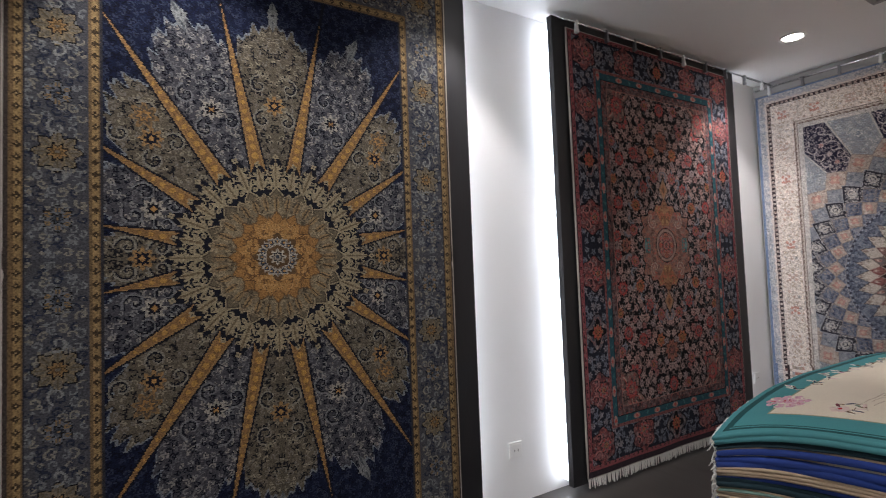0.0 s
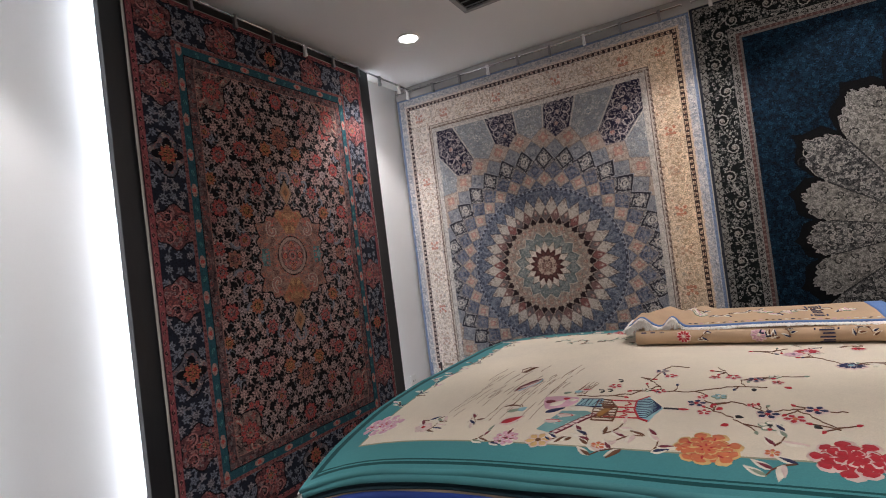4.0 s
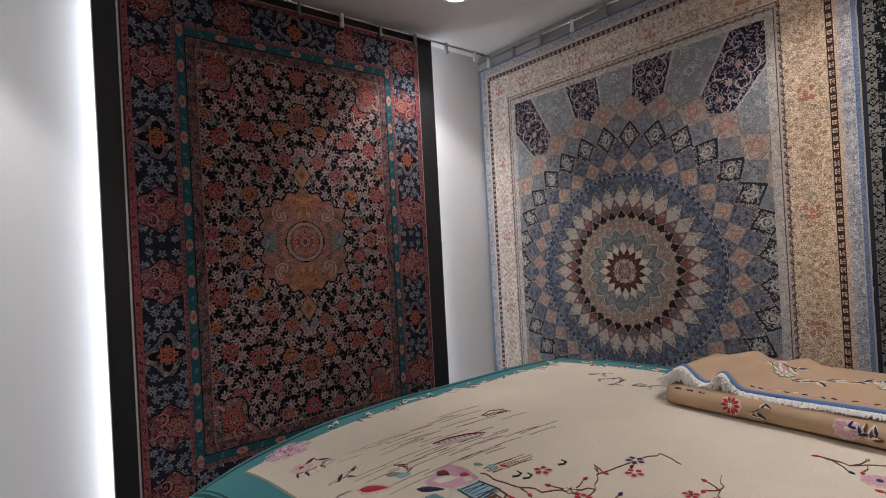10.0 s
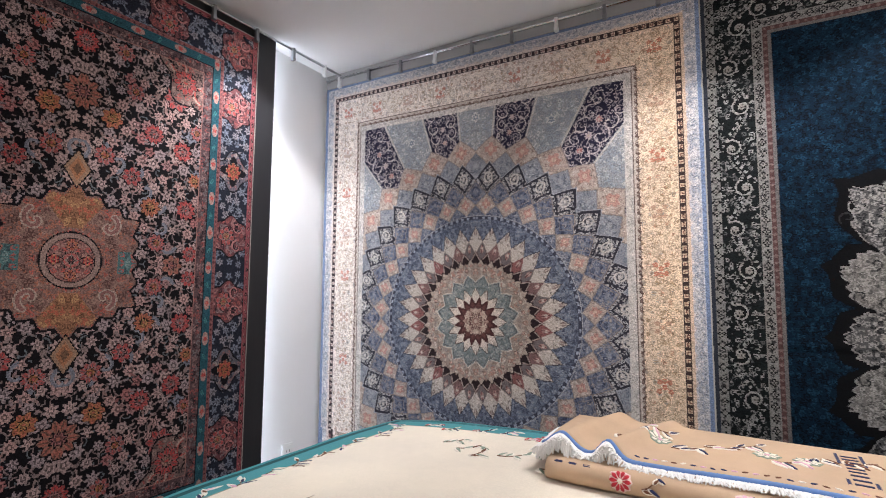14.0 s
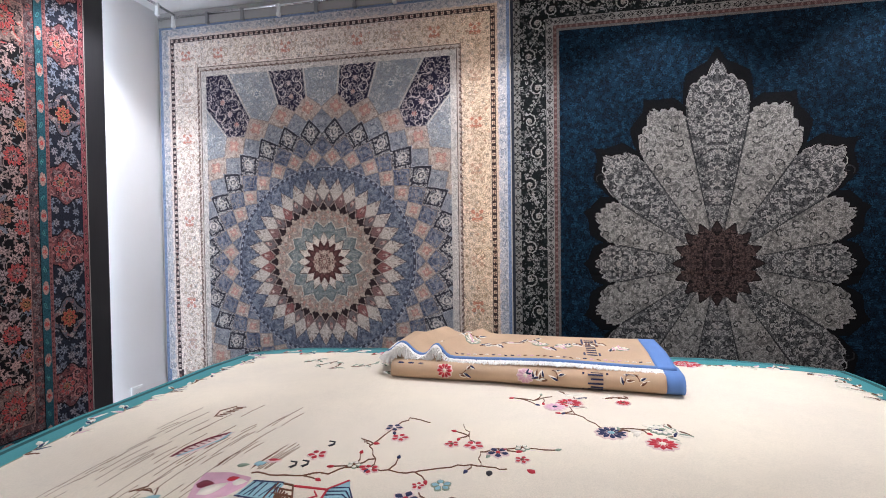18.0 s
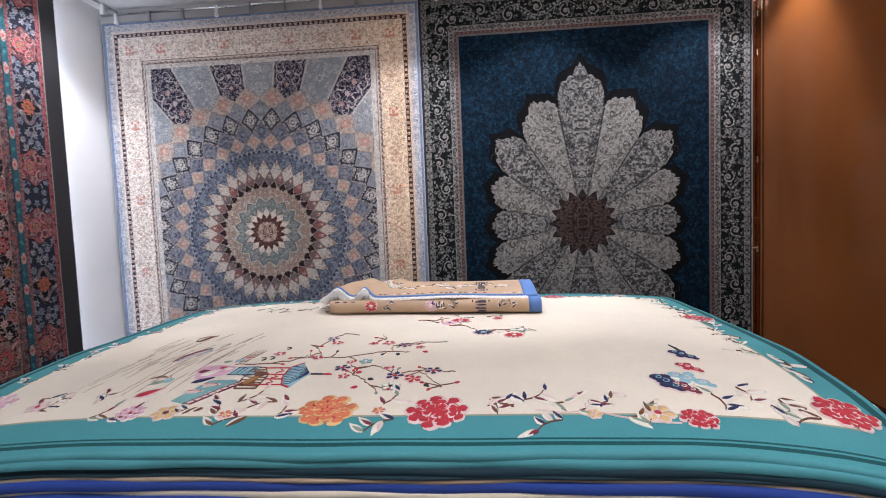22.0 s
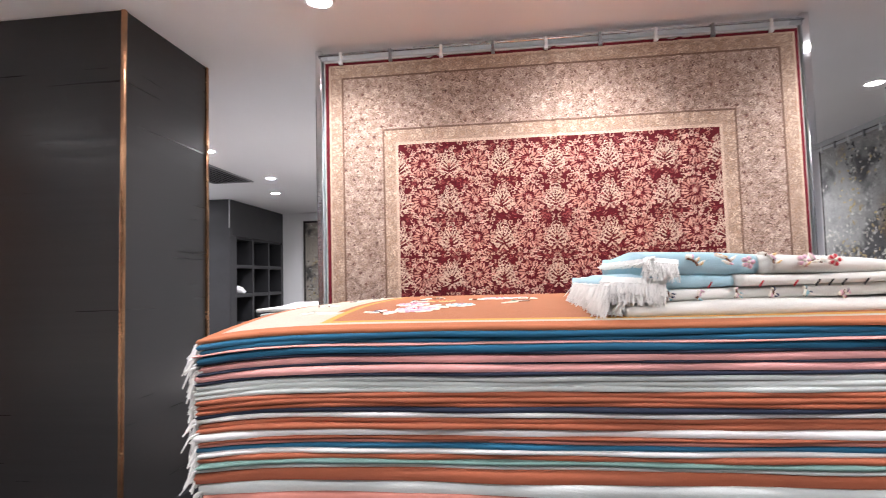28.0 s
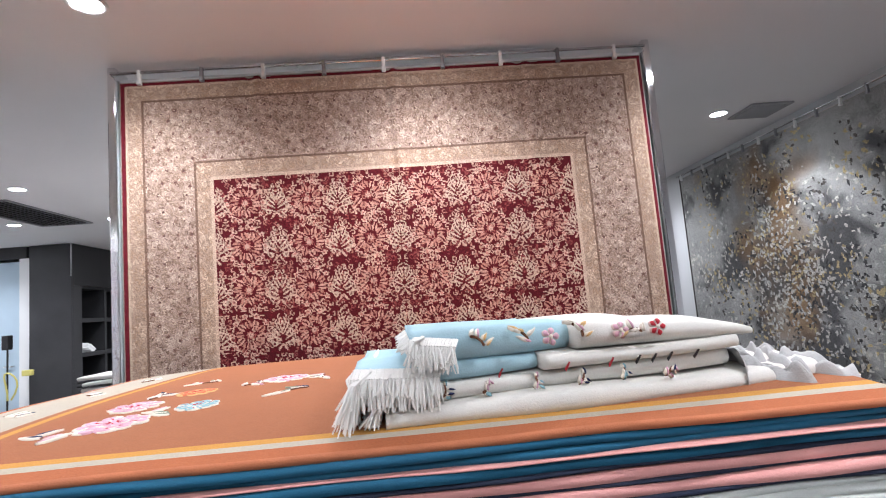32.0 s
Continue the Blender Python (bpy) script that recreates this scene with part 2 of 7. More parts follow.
solid("wall_north_recess", box(8.8, 13.6, 1.8, 2.0, 0, H), WHITE, "white painted wall at the back of a recess", "wall")
solid("wall_east", box(13.4, 13.6, -8.8, 1.8, 0, H), WHITE, "white painted end wall", "wall")
solid("wall_south", box(-0.2, 13.6, -8.8, -8.6, 0, H), mottled("pale_grey_wall_paint", (0.55, 0.56, 0.57), 0.6, var=0.03), "pale grey painted wall behind a faded carpet", "wall")
bm = box(0.0, 4.53, -0.035, -0.002, H - 0.11, H - 0.003, 0.004)
solid("trim", bm, TRIMGREY, "grey painted cornice strip above the carpets", "trim")
solid("trim_east", box(4.69, 9.0, -0.035, -0.002, H - 0.11, H - 0.003, 0.004), TRIMGREY, "grey painted cornice strip", "trim")
solid("baseboard", box(4.70, 9.0, -0.018, -0.002, 0.003, 0.09, 0.003), BLACK, "low black skirting board", "baseboard")

# backlit black panels on the west wall
for y0, y1 in ((-5.28, -3.20), (-2.565, -0.60)):
    p = thing("wall_panel", (0, 0, 0), "tall black laminate wall panel lit from behind", "wall panel", "backlit wall panels")
    part("board", box(0.085, 0.125, y0, y1, 0.04, H - 0.02, 0.002), BLACK, p)
    for s in (y0, y1):
        d = 0.035 if s == y0 else -0.035
        part("led_profile", box(0.03, 0.075, s + d - 0.012, s + d + 0.012, 0.06, H - 0.04), STRIPGLOW, p, "white glowing led strip")
        a = 90 if s == y0 else -90
        strip(Matrix.Translation((0.055, s + d * 0.5, H / 2)) @ pose(0, 0, 0, a, 0, 0), 0.05, H - 0.15, STRIP_POWER)
    for z in (0.45, 1.4, 2.35):
        part("batten", box(0.001, 0.084, y0 + 0.12, y1 - 0.12, z - 0.03, z + 0.03), TRIMGREY, p)

# brown glass partition between two bays
p = thing("partition", pose(4.588, -0.8, 0, 0, 0, -3.0), "brown lacquered glass partition with copper edge strips", "partition", kind="structure")
part("panel", box(-0.036, 0.036, -0.74, 0.74, 0.262, 2.62, 0.002), BROWN, p)
part("plinth", box(-0.040, 0.040, -0.745, 0.745, 0.003, 0.258, 0.002), BROWNDARK, p, "dark brown lower panel")
part("head", box(-0.040, 0.040, -0.745, 0.745, 2.622, 2.70, 0.002), BROWNDARK, p)
part("end_post", box(-0.044, 0.044, -0.815, -0.747, 0.003, 2.70, 0.004), BROWNDARK, p, "dark brown polished end post")
part("copper_strip", box(-0.088, 0.046, 0.747, 0.780, 0.004, 2.70, 0.004), COPPER, p, "polished copper edge strip")
for sx in (-1, 1):
    part("copper_strip", box(sx * 0.049 - 0.004, sx * 0.049 + 0.004, -0.768, -0.750, 0.02, 2.69, 0.002), COPPER, p, "polished copper edge strip")
    part("copper_strip", box(sx * 0.049 - 0.004, sx * 0.049 + 0.004, -0.817, -0.809, 0.02, 2.69, 0.002), COPPER, p, "polished copper edge strip")
    part("bead", box(sx * 0.0405 - 0.004, sx * 0.0405 + 0.004, 0.690, 0.702, 0.264, 2.618, 0.002), BROWNDARK, p)
    for z in (0.9, 1.5, 2.2, 2.45):
        part("clip", box(sx * 0.049 - 0.008, sx * 0.049 + 0.008, 0.742, 0.784, z - 0.02, z + 0.02, 0.004), CHROME, p)

# column clad in dark veneer
p = thing("column", (5.655, -2.525, 0), "square column clad in dark grained veneer with copper corners", "column", kind="structure")
part("cladding", box(-0.38, 0.38, -0.38, 0.38, 0.0, H - 0.002), WOODBLACK, p)
for sx, sy in ((-1, -1), (1, -1), (-1, 1), (1, 1)):
    part("corner_strip", box(sx * 0.384 - 0.012, sx * 0.384 + 0.012, sy * 0.384 - 0.012, sy * 0.384 + 0.012, 0.09, H - 0.004, 0.006), COPPER, p, "polished copper corner strip")
for a in range(4):
    s = part("skirting", box(-0.41, 0.41, -0.41, -0.382, 0.002, 0.088, 0.004), BLACK, p)
    s.matrix_basis = pose(0, 0, 0, 0, 0, 90 * a)

# ---- downlights, with the added fill lamps ----
dl = thing("downlight", (DOWNLIGHTS_AND_FILLS[0][0], DOWNLIGHTS_AND_FILLS[0][1], H), "round white recessed ceiling downlight or added fill lamp, switched on", "downlight", "ceiling downlights")
part("rim", lathe([(0.062, 0.0), (0.078, -0.001), (0.082, -0.006), (0.076, -0.010), (0.064, -0.010), (0.058, -0.004)]), FIXTURE, dl, smooth=True)
part("lens", lathe([(0.0005, -0.006), (0.03, -0.007), (0.0585, -0.005)]), GLOW, dl, "glowing lamp face")
# the later copies house the added fill lamps
for lx, ly in DOWNLIGHTS_AND_FILLS[1:]:
    copy_thing(dl, Matrix.Translation((lx, ly, H)))


# ---- carpet designs ----
random.seed(7)


class Quarter:
    """One quarter of a carpet's field of knots, mirrored left to right and top to bottom; a and b run from its middle, in metres."""

    def __init__(self, half_w, half_h, step, ground):
        self.w, self.h = half_w, half_h
        self.nx, self.ny = int(round(half_w / step)) + 1, int(round(half_h / step)) + 1
        self.a, self.b = np.meshgrid(np.linspace(0, half_w, self.nx), np.linspace(0, half_h, self.ny))
        self.rgb = np.zeros((self.ny, self.nx, 3)) + ground
        self.warm = None
        self.r, self.t = np.hypot(self.a, self.b), np.arctan2(self.a, self.b)

    def put(self, mask, colour, k=1.0):
        self.rgb[mask] = self.rgb[mask] * (1 - k) + np.array(colour) * k

    def window(self, x, y, reach):
        sx, sy = self.w / (self.nx - 1), self.h / (self.ny - 1)
        x0, x1 = max(0, int((x - reach) / sx)), min(self.nx, int((x + reach) / sx) + 2)
        y0, y1 = max(0, int((y - reach) / sy)), min(self.ny, int((y + reach) / sy) + 2)
        return slice(y0, max(y0, y1)), slice(x0, max(x0, x1))

    def stamp(self, x, y, reach, rule):
        """Colours the knots round (x, y): rule(dx, dy) gives (mask, colour) pairs."""
        for mx in (x, -x) if x - reach < 0 and x > 0 else (x,):
            for my in (y, -y) if y - reach < 0 and y > 0 else (y,):
                win = self.window(mx, my, reach)
                if self.a[win].size == 0:
                    continue
                dx, dy = self.a[win] - mx, self.b[win] - my
                dx, dy = (dx if mx == x else -dx), (dy if my == y else -dy)
                for mask, colour in rule(dx, dy):
                    self.rgb[win][mask] = colour

    def flower(self, x, y, size, petals, colours, turn=0.0, round_=0.80):
        def rule(dx, dy):
            r, t = np.hypot(dx, dy) / size, np.arctan2(dx, dy) + turn
            edge = round_ + (1 - round_) * np.cos(petals * t)
            out = []
            for k, c in zip(np.linspace(1.0, 0.25, len(colours)), colours):
                out.append((r < edge * k, c))
            return out
        self.stamp(x, y, size * 1.05, rule)

    def leaf(self, x, y, length, width, angle, colour, vein=None):
        ca, sa = math.cos(angle), math.sin(angle)

        def rule(dx, dy):
            u, v = (dx * sa + dy * ca) / length, (dx * ca - dy * sa) / width
            body = (np.abs(v) < 0.5 * np.sin(np.clip(u, 0, 1) * math.pi) ** 0.8) & (u > 0) & (u < 1)
            out = [(body, colour)]
            if vein is not None:
                out.append((body & (np.abs(v) < 0.12), vein))
            return out
        self.stamp(x, y, length * 1.05, rule)

    def vine(self, pts, width, colour):
        for (x0, y0), (x1, y1) in zip(pts, pts[1:]):
            cx, cy, ln = (x0 + x1) / 2, (y0 + y1) / 2, math.hypot(x1 - x0, y1 - y0) + 1e-6
            ux, uy = (x1 - x0) / ln, (y1 - y0) / ln

            def rule(dx, dy, ux=ux, uy=uy, ln=ln):
                along, off = dx * ux + dy * uy, dx * uy - dy * ux
                over = np.maximum(np.abs(along) - ln / 2, 0)
                return [(np.hypot(over, off) < width / 2, colour)]
            self.stamp(cx, cy, ln / 2 + width, rule)

    def curl(self, x, y, size, start, turns, width, colour, hand=1):
        pts = []
        for i in range(13):
            k = i / 12
            r = size * (1 - 0.85 * k)
            a = start + hand * turns * math.tau * k
            pts.append((x + r * math.sin(a), y + r * math.cos(a)))
        self.vine(pts, width, colour)

    def band(self, d0, d1, colour):
        """A border strip between the distances d0 and d1 from the carpet's edge."""
        d = np.minimum(self.w - self.a, self.h - self.b)
        self.put((d >= d0) & (d < d1), colour)

    def along(self, d, every, phase=0.0):
        """Places along the line that runs at distance d from the edge: (x, y, heading)."""
        out = []
        x, y = self.w - d, self.h - d
        n = max(1, int(round(y / every)))
        for i in range(n + 1):
            out.append((x, y * (i + phase) / n, 0.0)) if (i + phase) <= n else None
        n = max(1, int(round(x / every)))
        for i in range(n):
            out.append((x * (i + phase) / n, y, math.pi / 2)) if (i + phase) < n else None
        return out

    def chain(self, d, every, width, ground, bead, core):
        """A narrow guard stripe with a row of beads."""
        self.band(d, d + width, ground)
        for x, y, _ in self.along(d + width / 2, every):
            self.flower(x, y, width * 0.42, 4, [bead, core])

    def scatter(self, mask, step, jitter, draw, rng):
        """Calls draw(x, y) on a loose lattice of places inside mask."""
        y = step / 2
        row = 0
        while y < self.h:
            x = step * (0.5 if row % 2 else 0.0)
            while x < self.w:
                px, py = x + rng.uniform(-jitter, jitter) * step, y + rng.uniform(-jitter, jitter) * step
                i, j = int(np.clip(py / self.h * (self.ny - 1), 0, self.ny - 1)), int(np.clip(px / self.w * (self.nx - 1), 0, self.nx - 1))
                if mask[i, j] and px >= 0:
                    draw(px, py)
                x += step
            y += step * 0.87
            row += 1

    def full(self):
        top = np.concatenate([self.rgb[:, :0:-1], self.rgb], 1)
        return np.concatenate([top[:0:-1], top], 0)


def shade(c, k):
    return tuple(min(1.0, v * k) for v in c)


def tracery(q, mask, colours, rng, scale=0.05, width=0.006, density=1.0):
    """Fine scrollwork with buds over a part of the carpet."""
    def draw(x, y):
        hand = rng.choice((1, -1))
        q.curl(x, y, scale * rng.uniform(0.4, 0.62), rng.uniform(0, 6.28), rng.uniform(0.6, 1.1), width, rng.choice(colours), hand)
        if rng.random() < 0.6 * density:
            q.flower(x + rng.uniform(-0.5, 0.5) * scale, y + rng.uniform(-0.5, 0.5) * scale, scale * rng.uniform(0.16, 0.26), rng.choice((4, 5, 6)), [rng.choice(colours), rng.choice(colours)])
    keep = q.rgb.copy()
    q.scatter(mask, scale, 0.25, draw, rng)
    q.rgb[~mask] = keep[~mask]


def hang(name, q, corner, along, half_w, top, low, mid_z, mat, label, normal, wave=0.006, thick=0.012, seed=1, group="hanging carpets", fringe=0.0, binding=None, tone=1.0, fine_from=0.0, creases=()):
    """A carpet hung flat on a wall. corner: its left foot as the viewer sees it, along: unit vector to the viewer's right; half_w: widths left and right of its middle."""
    full = q.full()
    # tints the masked knots gradually warmer towards the viewer's right
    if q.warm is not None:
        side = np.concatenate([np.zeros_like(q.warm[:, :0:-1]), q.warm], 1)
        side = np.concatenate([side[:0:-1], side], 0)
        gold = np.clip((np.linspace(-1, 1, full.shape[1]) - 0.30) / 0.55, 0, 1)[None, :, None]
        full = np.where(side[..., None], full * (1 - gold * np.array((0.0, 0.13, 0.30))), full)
    ny, nx = full.shape[:2]
    if nx == q.nx:
        u, v = np.linspace(-half_w[0], 0, nx), mid_z + np.linspace(0, q.h, ny)
    else:
        u = np.concatenate([np.linspace(-half_w[0], 0, q.nx)[:-1], np.linspace(0, half_w[1], q.nx)])
        v = mid_z + np.linspace(-q.h, q.h, ny)
    keep = (v >= low) & (v <= top)
    v, full = v[keep], full[keep]
    v[0], v[-1] = low, top
    uu, vv = np.meshgrid(u + half_w[0], v)
    rng = np.random.default_rng(seed)
    rip = sum(math.pow(0.6, k) * np.sin(uu * (5 + 4.3 * k) + rng.uniform(0, 6) + 0.5 * np.sin(vv * (1 + k))) for k in range(3)) * wave
    rip *= np.clip((top - vv) / 0.8, 0.15, 1)
    for axis, place, deep, wide in creases:
        off = (vv - place) if axis else (uu - half_w[0] - place + 0.01 * np.sin(vv * 3))
        rip += deep * (0.8 * np.exp(-((off - wide * 1.1) / wide) ** 2) - np.exp(-(off / (wide * 0.7)) ** 2) * 0.8)
    rip = np.maximum(rip, -wave * 1.4 - 0.004)
    al, no = np.array(along, float), np.array(normal, float)
    root = thing(name, (corner[0], corner[1], 0), label, "carpet", group)
    base = al[None, None] * uu[..., None] + np.array((0, 0, 1.0)) * vv[..., None]
    front = base + no * (thick + rip[..., None] + wave * 1.5)
    full = full * tone
    cut = int(np.searchsorted(v, fine_from))
    ob = new("woven_face", grid_mesh("woven_face", front[cut:], full[cut:], mat))
    ob.parent = root
    if cut > 8:
        rows = np.unique(np.append(np.arange(0, cut, 5), cut))
        cols = np.unique(np.append(np.arange(0, nx, 4), nx - 1))
        ob = new("lower_face", grid_mesh("lower_face", front[rows][:, cols], full[rows][:, cols], mat))
        ob.parent = root
    rows, cols = np.linspace(0, len(v) - 1, 40).astype(int), np.linspace(0, nx - 1, 40).astype(int)
    back = front[rows][:, cols] - no * thick
    ob = new("backing", grid_mesh("backing", back[:, ::-1], None, BACKING))
    ob.parent = root
    # bound edges: a small tube round the rim
    rim = [front[0, c] for c in cols] + [front[r, -1] for r in rows[1:]] + [front[-1, c] for c in cols[::-1][1:]] + [front[r, 0] for r in rows[::-1][1:-1]]
    curve_part("binding", [Vector(p) - Vector(normal) * thick * 0.5 for p in rim], thick * 0.55, binding or BACKING, root, closed=True)
    if fringe:
        bm = bmesh.new()
        rr = random.Random(seed)
        n = int((half_w[0] + half_w[1]) / 0.012)
        for i in range(n):
            f = front[0, min(nx - 1, int((i + 0.5) / n * nx))]
            ln = fringe * rr.uniform(0.85, 1.1)
            sway = rr.uniform(-0.008, 0.008)
            p0 = Vector(f) - Vector(normal) * thick * 0.5
            p1 = p0 + Vector(along) * sway + Vector((0, 0, -ln)) + Vector(normal) * rr.uniform(-0.004, 0.006)
            rod(p0, p1, 0.0048, bm, 5, 0.003)
        ob = part("fringe", bm, FRINGE, root, "white cotton fringe")
        ob["kind"] = "stuff"
    return root


def curve_part(name, pts, r, mat, parent, closed=False, label="", res=2):
    cu = bpy.data.curves.new(name, "CURVE")
    cu.dimensions, cu.bevel_depth, cu.bevel_resolution = "3D", r, res
    sp = cu.splines.new("POLY")
    sp.points.add(len(pts) - 1)
    for p, c in zip(sp.points, pts):
        p.co = (*c, 1)
    sp.use_cyclic_u = closed
    cu.use_fill_caps = True
    cu.materials.append(mat)
    ob = new(name + "_path", cu)
    me = bpy.data.meshes.new_from_object(ob.evaluated_get(bpy.context.evaluated_depsgraph_get()))
    bpy.data.objects.remove(ob)
    me.polygons.foreach_set("use_smooth", [True] * len(me.polygons))
    ob = new(name, me)
    ob.parent = parent
    if label:
        ob["label"] = label
    return ob

def ring(q, tip, depth, n, phase, fill, line=None, lw=0.007, fills=None, mask=None):
    """A disc whose rim is n pointed petals; painted from the outside in, discs make rings of petals and diamonds."""
    s = q.t * n / math.tau + phase
    k = np.round(s)
    f = np.abs(s - k) * 2
    rim = tip - depth * f
    ok = True if mask is None else mask
    if line is not None:
        q.put((q.r < rim) & ok, line)
        rim = rim - lw * (1 + 0.4 * n * depth / max(tip, 0.05) / 6)
    q.put((q.r < rim) & ok, fill)
    if fills:
        for i, c in enumerate(fills):
            q.put((q.r < rim) & (k % len(fills) == i) & ok, c)


def cloud(q, scale, seed, mirror=True):
    """Slow unevenness between 0 and 1."""
    rng = np.random.default_rng(seed)
    out = np.zeros_like(q.a)
    for o in range(4):
        f = scale * 2 ** o
        gx, gy = rng.uniform(0, 6.28, 2)
        w = rng.uniform(-1, 1, (3, 2))
        for wx, wy in w:
            out += np.sin(f * (wx * q.a + wy * q.b) + gx + 1.7 * np.sin(f * 0.6 * (wy * q.a - wx * q.b) + gy)) * 0.6 ** o
    return (out - out.min()) / (out.max() - out.min())


def buds(q, mask, step, size, colours, cores, rng, jitter=0.2, petals=(5, 6, 8)):
    keep = q.rgb.copy()
    q.scatter(mask, step, jitter, lambda x, y: q.flower(x, y, size * rng.uniform(0.75, 1.25), rng.choice(petals), [rng.choice(colours), rng.choice(cores), rng.choice(colours)], rng.uniform(0, 3)), rng)
    q.rgb[~mask] = keep[~mask]


def design_sunburst():
    q = Quarter(0.848, 1.37, 0.0046, (0.006, 0.009, 0.027))
    rng = random.Random(3)
    grey, tan, gold, pale, dark = (0.058, 0.059, 0.070), (0.100, 0.086, 0.064), (0.27, 0.165, 0.07), (0.25, 0.21, 0.13), (0.008, 0.009, 0.016)
    everywhere = q.a >= 0
    tracery(q, everywhere, [(0.018, 0.025, 0.052), (0.028, 0.036, 0.062), (0.003, 0.004, 0.013)], rng, 0.024, 0.0048)
    # lobes of the medallion
    sec = np.round(q.t / (math.pi / 8))
    f = np.abs(q.t / (math.pi / 8) - sec) * 2
    reach = ((np.sin(q.t) / 0.60) ** 3.2 + (np.cos(q.t) / 0.93) ** 3.2) ** (-1 / 3.2)
    frill = 0.016 * np.abs(np.sin(q.t * 50)) + 0.012 * np.sin(q.t * 171) + 0.010 * np.sin(q.t * 97)
    lobe = q.r < reach * (1.0 - 0.16 * f ** 2.4) + frill
    q.put(q.r < reach * (1.0 - 0.16 * f ** 2.4) + frill + 0.010, (0.16, 0.18, 0.20))
    q.put(lobe & (sec % 2 == 0), tan)
    q.put(lobe & (sec % 2 == 1), grey)
    tracery(q, lobe & (sec % 2 == 0), [(0.22, 0.20, 0.15), (0.14, 0.125, 0.10), (0.010, 0.010, 0.014), (0.010, 0.010, 0.014), (0.16, 0.15, 0.13)], rng, 0.023, 0.0048)
    tracery(q, lobe & (sec % 2 == 1), [(0.18, 0.18, 0.18), (0.005, 0.006, 0.014), (0.005, 0.006, 0.014), (0.11, 0.11, 0.12), (0.23, 0.22, 0.20)], rng, 0.023, 0.0048)
    # larger scrolls inside each lobe, mirrored on its axis
    for k in range(5):
        a = k * math.pi / 8
        ink = (0.20, 0.19, 0.16) if k % 2 == 0 else (0.15, 0.155, 0.165)
        for s_, rr_ in ((1, 0.70), (-1, 0.70), (1, 0.56), (-1, 0.56)):
            if k > 2:
                rr_ *= 0.74
            an = a + s_ * 0.085
            q.curl(rr_ * math.sin(an), rr_ * math.cos(an), 0.042, a, 1.1, 0.007, ink, s_)
            q.curl(rr_ * math.sin(an), rr_ * math.cos(an), 0.034, a, 1.0, 0.006, dark, s_)
    q.flower(0.46, 0.52, 0.05, 7, [(0.20, 0.13, 0.06), (0.09, 0.07, 0.05), (0.30, 0.17, 0.06), (0.12, 0.09, 0.06)])
    for k in range(5):
        a = k * math.pi / 8
        r = 0.62 if k < 3 else 0.47
        q.flower(r * math.sin(a), r * math.cos(a), 0.042, 8, [(0.30, 0.28, 0.24) if k % 2 else gold, dark, (0.36, 0.20, 0.07)])
        q.leaf(0.84 * math.sin(a), 0.93 * math.cos(a), 0.13, 0.035, a, (0.17, 0.18, 0.18), (0.08, 0.09, 0.1))
        q.flower(0.88 * math.sin(a), 1.0 * math.cos(a), 0.024, 6, [(0.20, 0.21, 0.21), grey])
    # gold rays
    for k in range(4):
        a = (k + 0.5) * math.pi / 8
        tip = (1.03, 1.08, 0.76, 0.605)[k]
        u = q.a * math.sin(a) + q.b * math.cos(a)
        v = q.a * math.cos(a) - q.b * math.sin(a)
        half = 0.031 * np.clip((tip - u) / (tip - 0.30), 0, 1)
        q.put((np.abs(v) < half + 0.007) & (u > 0.2), dark)
        q.put((np.abs(v) < half) & (u > 0.2), gold)
        q.put((np.abs(v) < half * 0.72) & (u > 0.2), (0.22, 0.125, 0.05))
        q.put((np.hypot(v, (u % 0.036) - 0.018) < half * 0.5) & (u > 0.25) & (u < tip - 0.1), (0.38, 0.22, 0.06))
    # the middle: a ring of ivory palmettes on black, then tan scallops and a gold heart
    q.put(q.r < 0.345, dark)
    ivory = (0.27, 0.230, 0.150)
    for k in range(9):
        a = k * math.pi / 16
        long_ = k % 2 == 0
        reach = 0.115 if long_ else 0.085
        base = 0.258
        q.leaf(base * math.sin(a), base * math.cos(a), reach + 0.045, 0.066, a, dark)
        for s_ in (-1, 1):
            for r_, off, size in ((0.285, 0.095, 0.014), (0.312, 0.080, 0.015), (0.342, 0.060, 0.014), (0.368, 0.040, 0.011)):
                if r_ < base + reach + 0.01:
                    q.curl(r_ * math.sin(a + s_ * off), r_ * math.cos(a + s_ * off), size, a + s_, 0.85, 0.0058, ivory, s_)
            q.leaf((base + 0.015) * math.sin(a), (base + 0.015) * math.cos(a), 0.062, 0.013, a + s_ * 0.55, ivory)
        q.leaf((base + 0.02) * math.sin(a), (base + 0.02) * math.cos(a), reach, 0.030, a, ivory, (0.13, 0.10, 0.06))
        q.flower((base + reach + 0.035) * math.sin(a), (base + reach + 0.035) * math.cos(a), 0.013, 4, [ivory, dark], a)
    ring(q, 0.288, 0.060, 16, 0.0, (0.20, 0.165, 0.105), ivory, 0.006)
    ring(q, 0.278, 0.056, 16, 0.0, (0.125, 0.105, 0.070), (0.07, 0.055, 0.04), 0.005)
    ring(q, 0.262, 0.050, 16, 0.5, (0.175, 0.145, 0.095), ivory, 0.005)
    tracery(q, (q.r < 0.25) & (q.r > 0.15), [(0.27, 0.22, 0.14), (0.08, 0.065, 0.045), (0.20, 0.15, 0.09)], rng, 0.020, 0.0046, 0.4)
    for k in range(9):
        a = k * math.pi / 16
        q.leaf(0.185 * math.sin(a), 0.185 * math.cos(a), 0.055, 0.024, a, (0.24, 0.17, 0.09), (0.06, 0.045, 0.03))
